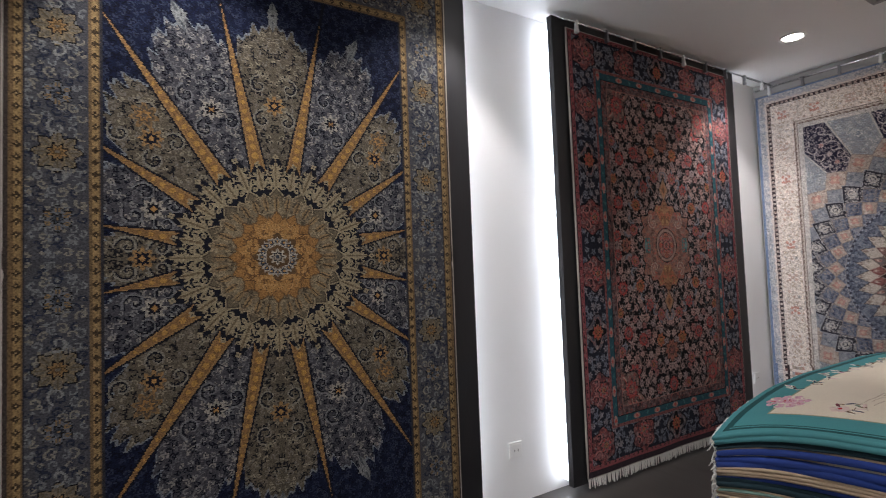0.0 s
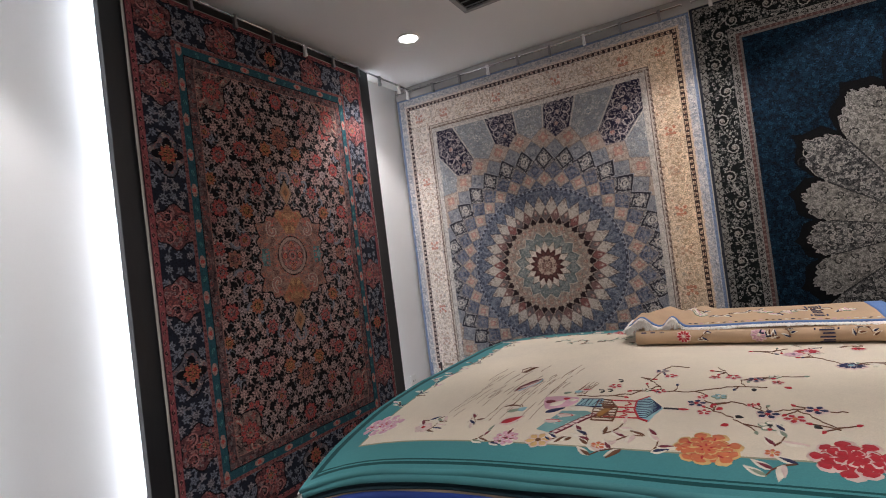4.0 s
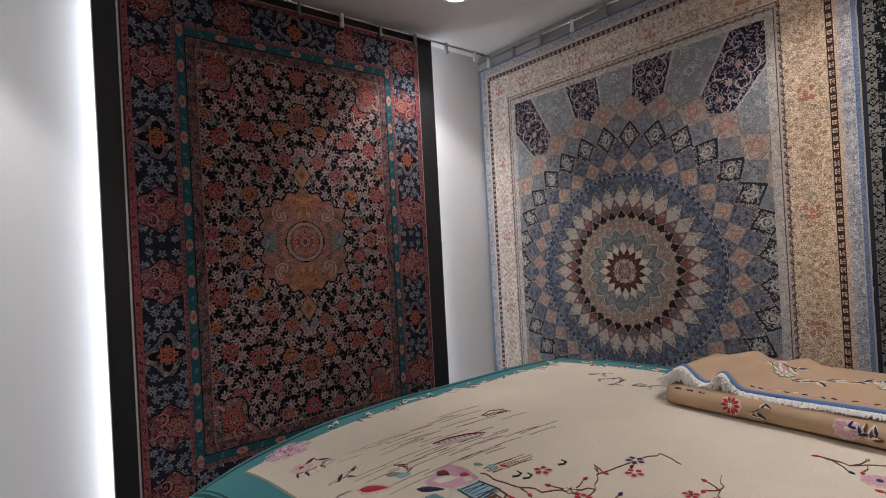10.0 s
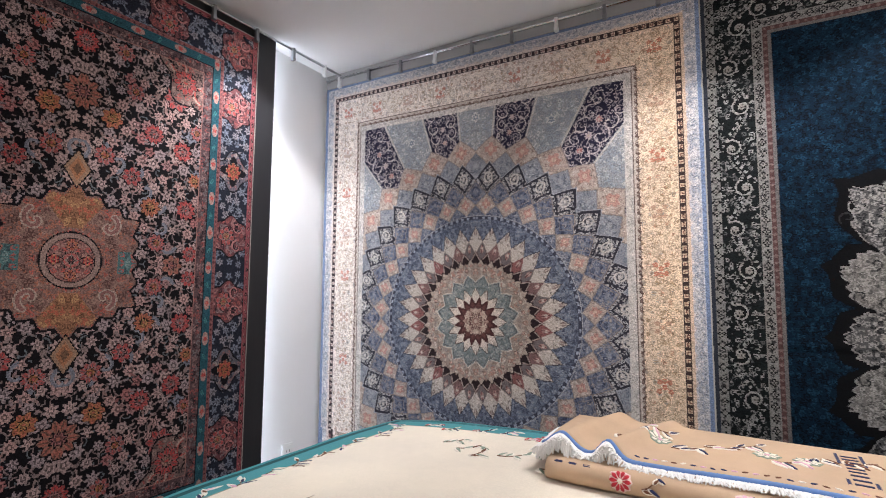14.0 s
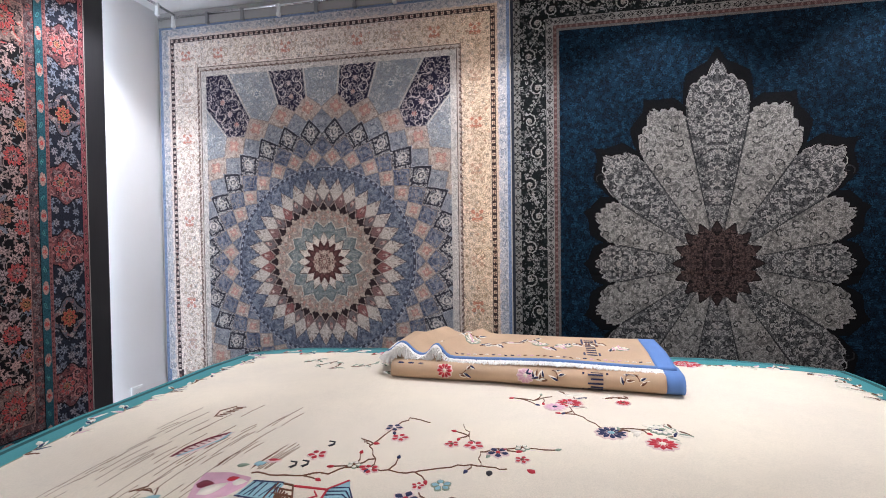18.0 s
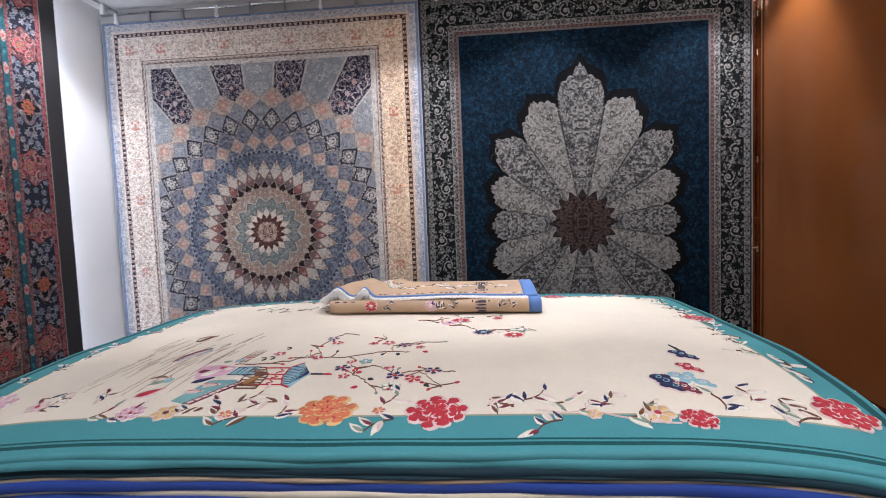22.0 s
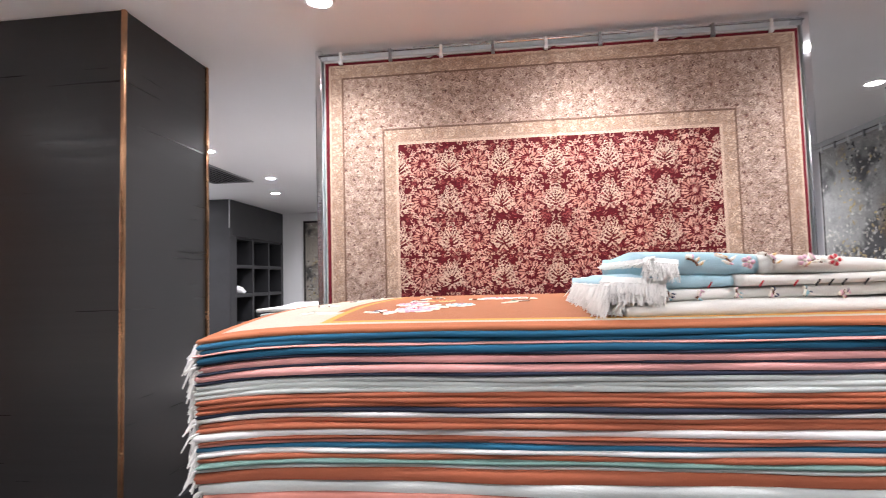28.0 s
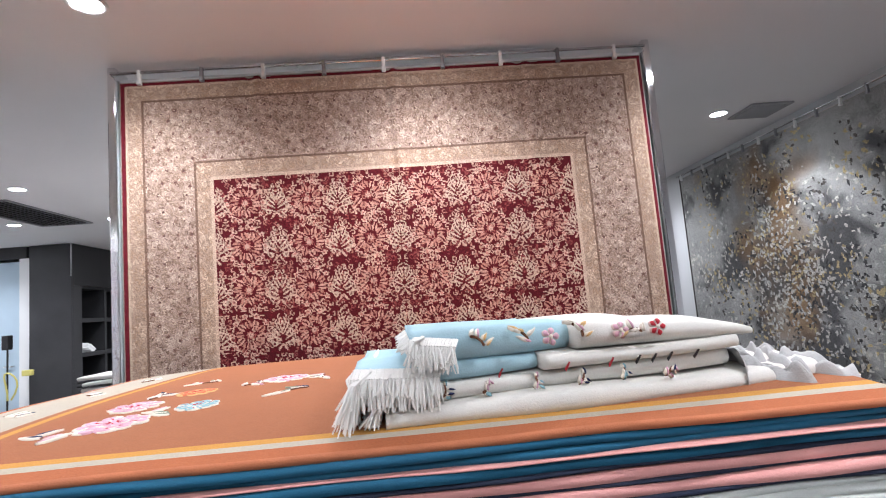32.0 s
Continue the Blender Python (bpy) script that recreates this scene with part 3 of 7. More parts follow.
    ring(q, 0.190, 0.038, 16, 0.0, (0.27, 0.145, 0.050), (0.12, 0.075, 0.04), 0.006)
    ring(q, 0.165, 0.034, 16, 0.5, (0.32, 0.175, 0.060), (0.16, 0.09, 0.04), 0.005)
    tracery(q, q.r < 0.145, [(0.38, 0.225, 0.09), (0.13, 0.07, 0.03)], rng, 0.020, 0.0048)
    q.flower(0, 0, 0.098, 8, [(0.10, 0.06, 0.03), (0.030, 0.040, 0.060)], 0.0, 0.86)
    for k in range(5):
        a = k * math.pi / 8
        q.flower(0.062 * math.sin(a), 0.062 * math.cos(a), 0.020, 5, [(0.33, 0.31, 0.27), (0.03, 0.04, 0.06), (0.33, 0.2, 0.08)], a)
    q.flower(0, 0, 0.034, 8, [(0.36, 0.33, 0.27), dark, (0.26, 0.24, 0.2), (0.04, 0.05, 0.07)])
    # border
    q.band(0, 0.264, (0.062, 0.065, 0.076))
    d = np.minimum(q.w - q.a, q.h - q.b)
    tracery(q, (d < 0.22) & (d > 0.05), [(0.15, 0.16, 0.165), (0.02, 0.025, 0.045), (0.19, 0.18, 0.15)], rng, 0.034, 0.0062)
    xm, ym = q.w - 0.138, q.h - 0.138
    big_small = [(xm, y, b) for y, b in ((0.135, 0), (0.36, 1), (0.56, 0), (0.79, 1), (1.0, 0))] + [(x, ym, b) for x, b in ((0.0, 1), (0.21, 0), (0.42, 1), (0.60, 0))] + [(xm, ym, 1)]
    for x, y, b in big_small:
        if b:
            palmette(q, x, y, 0.066, 8, (0.185, 0.150, 0.095), (0.135, 0.120, 0.095), (0.25, 0.155, 0.065))
            for s_ in (-1, 1):
                q.curl(x + (0.0 if x == xm else s_ * 0.085), y + (s_ * 0.085 if x == xm else 0.0), 0.030, 0.5, 0.9, 0.0075, (0.20, 0.205, 0.20), s_)
        else:
            palmette(q, x, y, 0.042, 6, (0.125, 0.135, 0.15), (0.21, 0.145, 0.07), (0.06, 0.07, 0.09))
    for d0, w in ((0.0, 0.012), (0.012, 0.042), (0.222, 0.042)):
        if w < 0.02:
            q.band(d0, d0 + w, (0.05, 0.04, 0.035))
        else:
            q.band(d0, d0 + w, (0.15, 0.10, 0.05))
            q.band(d0 + 0.012, d0 + 0.030, (0.27, 0.185, 0.085))
            for x, y, h in q.along(d0 + 0.021, 0.042):
                q.flower(x, y, 0.012, 4, [(0.05, 0.035, 0.02), (0.34, 0.25, 0.13)])
            q.band(d0 + 0.036, d0 + 0.042, (0.03, 0.03, 0.035))
    return q


def palmette(q, x, y, size, petals, outer, mid, heart, turn=0.0, ink=(0.010, 0.009, 0.011)):
    """A large carpet flower: a frilled outer row, ringed by a dark line, and an inner flower of its own."""
    q.flower(x, y, size * 1.10, petals, [ink], turn, 0.86)
    q.flower(x, y, size, petals, [outer], turn, 0.86)
    for i in range(petals):
        a = i * math.tau / petals - turn
        q.leaf(x + 0.42 * size * math.sin(a), y + 0.42 * size * math.cos(a), size * 0.55, size * 0.36, a, mid, shade(outer, 0.55))
    q.flower(x, y, size * 0.52, petals, [ink, heart, shade(heart, 0.45), mid], turn + 0.4, 0.80)


def design_garden():
    q = Quarter(0.86, 1.31, 0.0046, (0.007, 0.006, 0.008))
    rng = random.Random(11)
    greys = [(0.275, 0.225, 0.218), (0.31, 0.25, 0.236), (0.245, 0.215, 0.222), (0.31, 0.225, 0.212)]
    reds = [(0.36, 0.060, 0.058), (0.33, 0.085, 0.080), (0.36, 0.125, 0.085)]
    rose, orange, teal, black = (0.25, 0.120, 0.118), (0.30, 0.145, 0.066), (0.020, 0.082, 0.108), (0.007, 0.006, 0.009)
    slate, mauve = (0.145, 0.170, 0.210), (0.25, 0.160, 0.158)
    field = q.a >= 0
    # stems first, then the flowers on them
    def stem(x, y):
        q.curl(x, y, rng.uniform(0.026, 0.040), rng.uniform(0, 6.28), rng.uniform(0.45, 0.8), 0.0052, rng.choice(((0.17, 0.15, 0.15), (0.20, 0.155, 0.15), (0.10, 0.125, 0.14))), rng.choice((1, -1)))
    q.scatter(field, 0.047, 0.3, stem, rng)

    def grey_flower(x, y):
        c = rng.choice(greys)
        if rng.random() < 0.16:
            c = rng.choice((mauve, rose, slate))
        size = rng.uniform(0.022, 0.033)
        q.flower(x, y, size * 1.14, 7, [black])
        q.flower(x, y, size, rng.choice((5, 6, 7, 8)), [c, shade(c, 1.2), shade(c, 0.35), shade(c, 1.35)], rng.uniform(0, 3), rng.uniform(0.74, 0.86))
        for _ in range(2):
            a = rng.uniform(0, 6.28)
            q.leaf(x + size * math.sin(a), y + size * math.cos(a), 0.028, 0.011, a + 0.5, shade(c, 0.75))
    q.scatter(field, 0.0690, 0.20, grey_flower, rng)
    # feathery slate wreath round the medallion
    for k in range(9):
        a = k * math.pi / 16
        x, y = 0.385 * math.sin(a), 0.475 * math.cos(a)
        q.curl(x, y, 0.050, a + (0.4 if k % 2 else 2.6), 0.5, 0.012, slate, 1 if k % 2 else -1)
        q.curl(x, y, 0.041, a + (0.4 if k % 2 else 2.6), 0.5, 0.005, (0.21, 0.235, 0.27), 1 if k % 2 else -1)
    # roses of the field
    for x, y, s_, kind in ((0.40, 0.80, 0.062, 0), (0.10, 0.455, 0.045, 1), (0.215, 0.385, 0.042, 0), (0.30, 0.26, 0.045, 2), (0.335, 0.10, 0.042, 1), (0.47, 0.27, 0.050, 0), (0.44, 0.55, 0.048, 0), (0.30, 0.60, 0.046, 0),
                           (0.12, 0.62, 0.046, 2), (0.0, 0.70, 0.074, 3), (0.21, 0.77, 0.042, 1), (0.50, 0.06, 0.040, 0), (0.0, 0.92, 0.052, 0), (0.16, 0.93, 0.040, 1), (0.51, 0.42, 0.036, 2), (0.51, 0.66, 0.038, 1), (0.415, 0.0, 0.050, 3)):
        outer, mid, heart = ((rose, reds[0], mauve), (mauve, reds[1], orange), (orange, reds[2], (0.34, 0.21, 0.09)), ((0.22, 0.13, 0.10), (0.30, 0.12, 0.09), rose))[kind]
        palmette(q, x, y, s_, rng.choice((7, 8, 9, 10)), outer, mid, heart, rng.uniform(0, 2), black)
    # corner pieces: warm grey ground with scrolled leaves and a rose
    cx, cy = 0.545, 1.0
    far = np.hypot((q.a - cx) / 0.9, q.b - cy)
    wave = 1 + 0.10 * np.sin(7 * np.arctan2(q.a - cx, q.b - cy))
    q.put(far < 0.250 * wave, black)
    q.put(far < 0.242 * wave, (0.150, 0.112, 0.102))
    tracery(q, far < 0.238 * wave, [(0.25, 0.20, 0.175), (0.27, 0.08, 0.072), (0.035, 0.028, 0.03), (0.20, 0.13, 0.12), black], rng, 0.026, 0.0056)
    for st, rr_, hd in ((3.3, 0.14, 1), (4.5, 0.14, -1)):
        q.curl(cx + rr_ * math.sin(st), cy + rr_ * math.cos(st), 0.050, st, 0.9, 0.014, (0.33, 0.26, 0.22), hd)
        q.curl(cx + rr_ * math.sin(st), cy + rr_ * math.cos(st), 0.043, st, 0.9, 0.006, (0.30, 0.08, 0.07), hd)
    palmette(q, 0.44, 0.895, 0.062, 9, rose, reds[0], (0.30, 0.2, 0.16), 0.3)
    # medallion: a lobed hexagon, orange at its points, with four paisleys and a ringed rose
    s2 = np.maximum(np.abs(q.a) / 0.245, (np.abs(q.b) + 0.52 * np.abs(q.a)) / 0.305)
    lobes = 1 + 0.045 * np.cos(q.t * 20)
    q.put(s2 < lobes + 0.035, black)
    q.put(s2 < lobes, (0.175, 0.115, 0.100))
    tracery(q, s2 < lobes, [(0.28, 0.13, 0.09), (0.24, 0.17, 0.14), (0.09, 0.05, 0.045), (0.33, 0.10, 0.08)], rng, 0.022, 0.0048)
    tips = (s2 < lobes - 0.03) & (q.b > 0.130) & (q.a < 0.03 + 0.75 * (q.b - 0.13))
    q.put(tips, (0.235, 0.130, 0.075))
    tracery(q, tips, [(0.34, 0.22, 0.11), (0.13, 0.07, 0.04), (0.34, 0.11, 0.07)], rng, 0.022, 0.005)
    side = (s2 < lobes - 0.03) & (q.a > 0.175) & (q.b < 0.05)
    q.put(side, (0.07, 0.155, 0.160))
    tracery(q, side, [(0.16, 0.25, 0.25), (0.04, 0.08, 0.09), (0.28, 0.10, 0.09)], rng, 0.022, 0.005)
    q.curl(0.135, 0.150, 0.046, 0.4, 0.75, 0.026, (0.32, 0.275, 0.235))
    q.curl(0.135, 0.150, 0.046, 0.4, 0.75, 0.013, (0.20, 0.11, 0.10))
    for r_, c in ((0.116, black), (0.110, (0.24, 0.185, 0.165)), (0.090, black), (0.086, (0.22, 0.12, 0.11))):
        q.put(q.r < r_, c)
    tracery(q, q.r < 0.084, [(0.30, 0.20, 0.17), (0.36, 0.09, 0.075), (0.10, 0.06, 0.06)], rng, 0.02, 0.0048)
    palmette(q, 0, 0.062, 0.024, 6, reds[2], (0.36, 0.2, 0.12), rose)
    palmette(q, 0.062, 0, 0.022, 6, reds[0], (0.36, 0.2, 0.12), rose)
    palmette(q, 0, 0, 0.036, 10, (0.26, 0.2, 0.18), reds[1], (0.13, 0.07, 0.07))
    m = np.abs(q.a / 0.05) + np.abs((q.b - 0.375) / 0.075)
    q.put(m < 1.12, black), q.put(m < 1, (0.26, 0.18, 0.12)), q.put(m < 0.66, (0.29, 0.15, 0.08)), q.put(m < 0.36, (0.13, 0.08, 0.05))
    # borders: blue-black flowered panels between rose cartouches and pale stars
    d = np.minimum(q.w - q.a, q.h - q.b)
    q.band(0, 0.235, (0.014, 0.018, 0.030))
    main = (d > 0.036) & (d < 0.222)

    def blue_flower(x, y):
        c = rng.choice(((0.13, 0.16, 0.20), (0.17, 0.18, 0.205), (0.11, 0.14, 0.185)))
        q.flower(x, y, rng.uniform(0.020, 0.028), rng.choice((5, 6, 8)), [c, shade(c, 1.3), shade(c, 0.4), shade(c, 1.2)], rng.uniform(0, 3), 0.76)
        a = rng.uniform(0, 6.28)
        q.leaf(x + 0.02 * math.sin(a), y + 0.02 * math.cos(a), 0.03, 0.011, a, c)
    q.scatter(main, 0.056, 0.2, blue_flower, rng)
    mid_d = 0.132
    side_spots = [(0.17, 0), (0.515, 1), (0.86, 0)]
    top_spots = [(0.0, 1), (0.345, 0)]
    places = [(q.w - mid_d, y, k, (1, 0)) for y, k in side_spots] + [(x, q.h - mid_d, k, (0, 1)) for x, k in top_spots] + [(q.w - mid_d, q.h - mid_d, 0, (1, 0))]
    for x, y, k, out in places:
        r_ = np.hypot(q.a - x, q.b - y) / 0.098
        an = np.arctan2(q.a - x, q.b - y)
        rim = (1.0 + 0.10 * np.cos(6 * an)) if k == 0 else (0.92 + 0.16 * np.cos(4 * an))
        spot = (r_ < rim) & main
        q.put((r_ < rim + 0.07) & main, black)
        q.put(spot, (0.115, 0.050, 0.055) if k == 0 else (0.10, 0.105, 0.125))
        tracery(q, spot, [(0.27, 0.155, 0.15), (0.26, 0.085, 0.082), (0.020, 0.014, 0.02), (0.19, 0.16, 0.165)] if k == 0 else [(0.26, 0.24, 0.23), (0.02, 0.025, 0.04), (0.20, 0.12, 0.12)], rng, 0.024, 0.0056)
        if k:
            q.flower(x, y, 0.080, 4, [black, (0.37, 0.32, 0.27), (0.30, 0.17, 0.12)], 0.0, 0.72)
            palmette(q, x, y, 0.046, 8, orange, reds[0], (0.36, 0.16, 0.08))
        else:
            palmette(q, x - 0.025 * out[0], y - 0.025 * out[1], 0.050, 7, mauve, reds[0], (0.32, 0.2, 0.12))
            for s_ in (-1, 1):
                ex, ey = x + 0.040 * out[0] + s_ * 0.052 * out[1], y + 0.040 * out[1] + s_ * 0.052 * out[0]
                q.curl(ex, ey, 0.034, 1.0 + s_, 0.9, 0.010, (0.35, 0.17, 0.165), s_)
                q.curl(ex, ey, 0.027, 1.0 + s_, 0.9, 0.0046, black, s_)
    q.band(0.216, 0.232, (0.19, 0.085, 0.085))
    for x, y, h in q.along(0.224, 0.026):
        q.flower(x, y, 0.007, 4, [(0.08, 0.03, 0.035), (0.28, 0.16, 0.14)])
    q.band(0.232, 0.274, teal)
    for x, y, h in q.along(0.253, 0.175):
        q.put(np.hypot((q.a - x) / (0.016 if h == 0 else 0.032), (q.b - y) / (0.032 if h == 0 else 0.016)) < 1, (0.30, 0.215, 0.19))
        q.flower(x, y, 0.013, 5, [reds[0], (0.36, 0.16, 0.11)])
    for x, y, h in q.along(0.253, 0.175, 0.5):
        q.leaf(x - 0.01, y - 0.02, 0.04, 0.014, 0.4, (0.05, 0.20, 0.21), (0.02, 0.06, 0.08))
    q.band(0.274, 0.328, (0.085, 0.058, 0.062))
    tracery(q, (d > 0.279) & (d < 0.322), [(0.20, 0.145, 0.14), (0.025, 0.018, 0.022), (0.23, 0.075, 0.072), (0.13, 0.125, 0.13)], rng, 0.024, 0.0052)
    q.band(0.274, 0.279, black)
    q.band(0.322, 0.328, (0.26, 0.15, 0.13))
    q.band(0.0, 0.006, (0.03, 0.022, 0.03))
    q.band(0.006, 0.034, (0.215, 0.068, 0.078))
    for x, y, h in q.along(0.020, 0.044):
        q.leaf(x - (0.0 if h else 0.006), y - 0.014, 0.032, 0.014, 0.5 if h == 0 else 1.2, black, (0.30, 0.16, 0.15))
    return q


def design_mandala():
    q = Quarter(1.155, 1.555, 0.0046, (0.255, 0.275, 0.295))
    rng = random.Random(5)
    cream, navy, umber = (0.56, 0.515, 0.47), (0.020, 0.019, 0.040), (0.060, 0.024, 0.024)
    line, rosewood, sage, bone = (0.44, 0.42, 0.39), (0.22, 0.085, 0.085), (0.185, 0.215, 0.215), (0.48, 0.455, 0.42)
    # shields round the rim of the field
    k = np.round(q.t / radians(11.25))
    f = np.abs(q.t / radians(11.25) - k) * 2
    top = q.r > 0.93 + 0.08 * (f - 0.5)
    q.put(top & (f > 0.955), line)
    navy_s, pale_s = top & (k % 2 == 1) & (f < 0.93), top & (k % 2 == 0) & (f < 0.93)
    q.put(navy_s, navy)
    tracery(q, pale_s, [(0.35, 0.385, 0.415), (0.20, 0.235, 0.275), (0.43, 0.435, 0.435), (0.23, 0.265, 0.305)], rng, 0.028, 0.0052, 0.5)
    # paired scrolls up each dark shield, with a rose at its heart
    tracery(q, navy_s, [(0.33, 0.30, 0.31), (0.24, 0.225, 0.25)], rng, 0.030, 0.0048, 0.15)
    for a0 in (11.25, 33.75):
        for r, w in ((1.03, 0.035), (1.10, 0.048), (1.17, 0.055), (1.25, 0.050), (1.33, 0.045)):
            for s_ in (-1, 1):
                an = radians(a0 + s_ * 2.5)
                q.curl(r * math.sin(an), r * math.cos(an), w, radians(a0), 0.95, 0.0052, (0.46, 0.42, 0.41), s_)
        for r, c in ((1.06, (0.36, 0.15, 0.14)), (1.145, (0.44, 0.36, 0.36)), (1.24, (0.36, 0.17, 0.16))):
            an = radians(a0)
            q.flower(r * math.sin(an), r * math.cos(an), 0.032 if a0 > 20 else 0.026, 8, [navy, (0.44, 0.38, 0.37), c, (0.42, 0.34, 0.29)])
    for a0 in (0.0, 22.5, 45.0):
        an = radians(a0)
        q.flower(1.16 * math.sin(an), 1.16 * math.cos(an), 0.030, 6, [(0.48, 0.48, 0.47), (0.18, 0.21, 0.26), (0.44, 0.43, 0.42)])
    # rows of diamonds, from the rim inwards
    n = 32
    brownish = (0.22, 0.19, 0.175)
    peach_marks = [(0.25, 0.19, 0.165), (0.45, 0.395, 0.35), (0.34, 0.27, 0.235)]
    rows = ((1.045, 0.080, 0.5, (0.385, 0.325, 0.285), brownish, peach_marks, 1), (0.955, 0.085, 0.0, (0.195, 0.215, 0.250), brownish, [(0.10, 0.115, 0.145), (0.30, 0.315, 0.335), (0.24, 0.255, 0.28)], 0),
            (0.900, 0.095, 0.5, (0.030, 0.031, 0.042), (0.27, 0.285, 0.31), [(0.36, 0.355, 0.345), (0.27, 0.275, 0.29), (0.31, 0.31, 0.315)], 2), (0.790, 0.075, 0.0, (0.100, 0.120, 0.175), brownish, [(0.040, 0.050, 0.085), (0.22, 0.235, 0.275), (0.15, 0.17, 0.215), (0.26, 0.24, 0.23)], 0),
            (0.715, 0.065, 0.5, (0.36, 0.305, 0.265), brownish, peach_marks, 1), (0.655, 0.060, 0.0, (0.125, 0.145, 0.195), brownish, [(0.05, 0.06, 0.095), (0.24, 0.255, 0.285)], 0))
    foots = (0.885, 0.80, 0.715, 0.655, 0.595, 0.58)
    for (tip, depth, ph, fill, ink, marks, kind), foot in zip(rows, foots):
        ring(q, tip, depth, n, ph, fill, ink, 0.006)
        s = q.t * n / math.tau + ph
        u, v = np.abs(s - np.round(s)) * 2, np.abs((q.r - (tip + foot) / 2) / ((tip - foot) / 2))
        cell = u + v
        ok = q.r < tip - depth * u - 0.012
        inside = ok & (q.r > tip - depth * 2.1)
        tracery(q, inside, marks, rng, 0.0165 if kind == 2 else 0.020, 0.0046, 0.2)
        if kind == 2:
            q.put(ok & (np.abs(cell - 0.80) < 0.07), fill)
            q.put(ok & (np.abs(np.hypot(u * 1.1, v) - 0.30) < 0.05), bone, 0.85)
            q.put(ok & (np.abs(u - v) < 0.05) & (cell < 0.70) & (cell > 0.36), bone, 0.7)
            q.put(ok & (np.hypot(u, v) < 0.12), bone, 0.8)
        elif kind == 1:
            q.put(ok & (np.hypot(u * 1.2, v) < 0.40 + 0.10 * np.cos(5 * np.arctan2(u, v))), (0.40, 0.205, 0.17), 0.75)
            q.put(ok & (np.hypot(u * 1.2, v) < 0.17), (0.50, 0.38, 0.30), 0.9)
        else:
            q.put(ok & (np.abs(cell - 0.70) < 0.05), marks[-1], 0.55)
            q.put(ok & (np.hypot(u, v) < 0.18), marks[1], 0.6)
    # blue ring with a dashed dark line
    q.put(q.r < 0.592, (0.30, 0.315, 0.34))
    q.put(q.r < 0.587, (0.045, 0.050, 0.075))
    s = q.t * 96 / math.tau
    q.put((np.abs(q.r - 0.578) < 0.006) & (np.sin(s * math.tau) > 0.1), (0.25, 0.285, 0.35))
    q.put(q.r < 0.569, (0.118, 0.142, 0.192))
    tracery(q, (q.r < 0.567) & (q.r > 0.43), [(0.20, 0.225, 0.265), (0.055, 0.066, 0.10)], rng, 0.020, 0.0046, 0.3)
    ring(q, 0.530, 0.082, n, 0.0, (0.43, 0.395, 0.355), (0.05, 0.045, 0.055), 0.006)
    for i in range(9):
        a = i * math.tau / n
        for s_ in (-1, 1):
            q.curl(0.462 * math.sin(a + s_ * 0.045), 0.462 * math.cos(a + s_ * 0.045), 0.016, a, 0.8, 0.0052, (0.19, 0.165, 0.15), s_)
        q.leaf(0.47 * math.sin(a), 0.47 * math.cos(a), 0.046, 0.020, a, (0.20, 0.155, 0.14), (0.42, 0.36, 0.32))
    ring(q, 0.450, 0.070, n, 0.5, rosewood, (0.36, 0.32, 0.28), 0.005, [(0.195, 0.085, 0.082), (0.13, 0.115, 0.115), (0.165, 0.10, 0.095), (0.13, 0.115, 0.115)])
    for i in range(9):
        a = (i + 0.5) * math.tau / n
        q.leaf(0.375 * math.sin(a), 0.375 * math.cos(a), 0.052, 0.022, a, (0.33, 0.21, 0.19), (0.10, 0.045, 0.045))
        q.flower(0.405 * math.sin(a), 0.405 * math.cos(a), 0.009, 4, [(0.42, 0.35, 0.31), rosewood])
    # dark arrowheads
    ring(q, 0.392, 0.058, n, 0.0, (0.25, 0.20, 0.185), umber, 0.004)
    ring(q, 0.380, 0.055, n, 0.0, (0.022, 0.014, 0.016), (0.30, 0.25, 0.22), 0.005)
    ring(q, 0.352, 0.044, n, 0.5, (0.33, 0.28, 0.235), (0.022, 0.014, 0.016), 0.006)
    ring(q, 0.325, 0.020, n, 0.0, (0.28, 0.235, 0.20), (0.20, 0.15, 0.13), 0.005)
    tracery(q, q.r < 0.315, [(0.22, 0.18, 0.155), (0.30, 0.17, 0.14), (0.43, 0.38, 0.33), (0.20, 0.185, 0.175)], rng, 0.020, 0.0048, 0.3)
    for i in range(9):
        a = i * math.tau / n
        q.flower(0.285 * math.sin(a), 0.285 * math.cos(a), 0.014, 5, [(0.18, 0.12, 0.10), (0.40, 0.26, 0.22), (0.46, 0.39, 0.33)], a)
    ring(q, 0.262, 0.042, 16, 0.5, sage, (0.46, 0.42, 0.37), 0.005)
    ring(q, 0.250, 0.042, 16, 0.5, (0.155, 0.185, 0.190), (0.085, 0.09, 0.095), 0.005)
    tracery(q, q.r < 0.225, [(0.11, 0.135, 0.14), (0.29, 0.305, 0.295), (0.22, 0.24, 0.235)], rng, 0.020, 0.0047)
    ring(q, 0.188, 0.050, 16, 0.0, (0.50, 0.455, 0.40), (0.085, 0.06, 0.055), 0.006)
    for i in range(5):
        a = i * math.tau / 16
        q.leaf(0.142 * math.sin(a), 0.142 * math.cos(a), 0.034, 0.018, a, (0.34, 0.30, 0.26), (0.50, 0.45, 0.40))
    ring(q, 0.142, 0.040, 16, 0.5, umber, (0.40, 0.35, 0.30), 0.004)
    ring(q, 0.118, 0.030, 16, 0.5, (0.10, 0.045, 0.042), umber, 0.006)
    ring(q, 0.088, 0.016, 16, 0.0, (0.34, 0.27, 0.225), umber, 0.006)
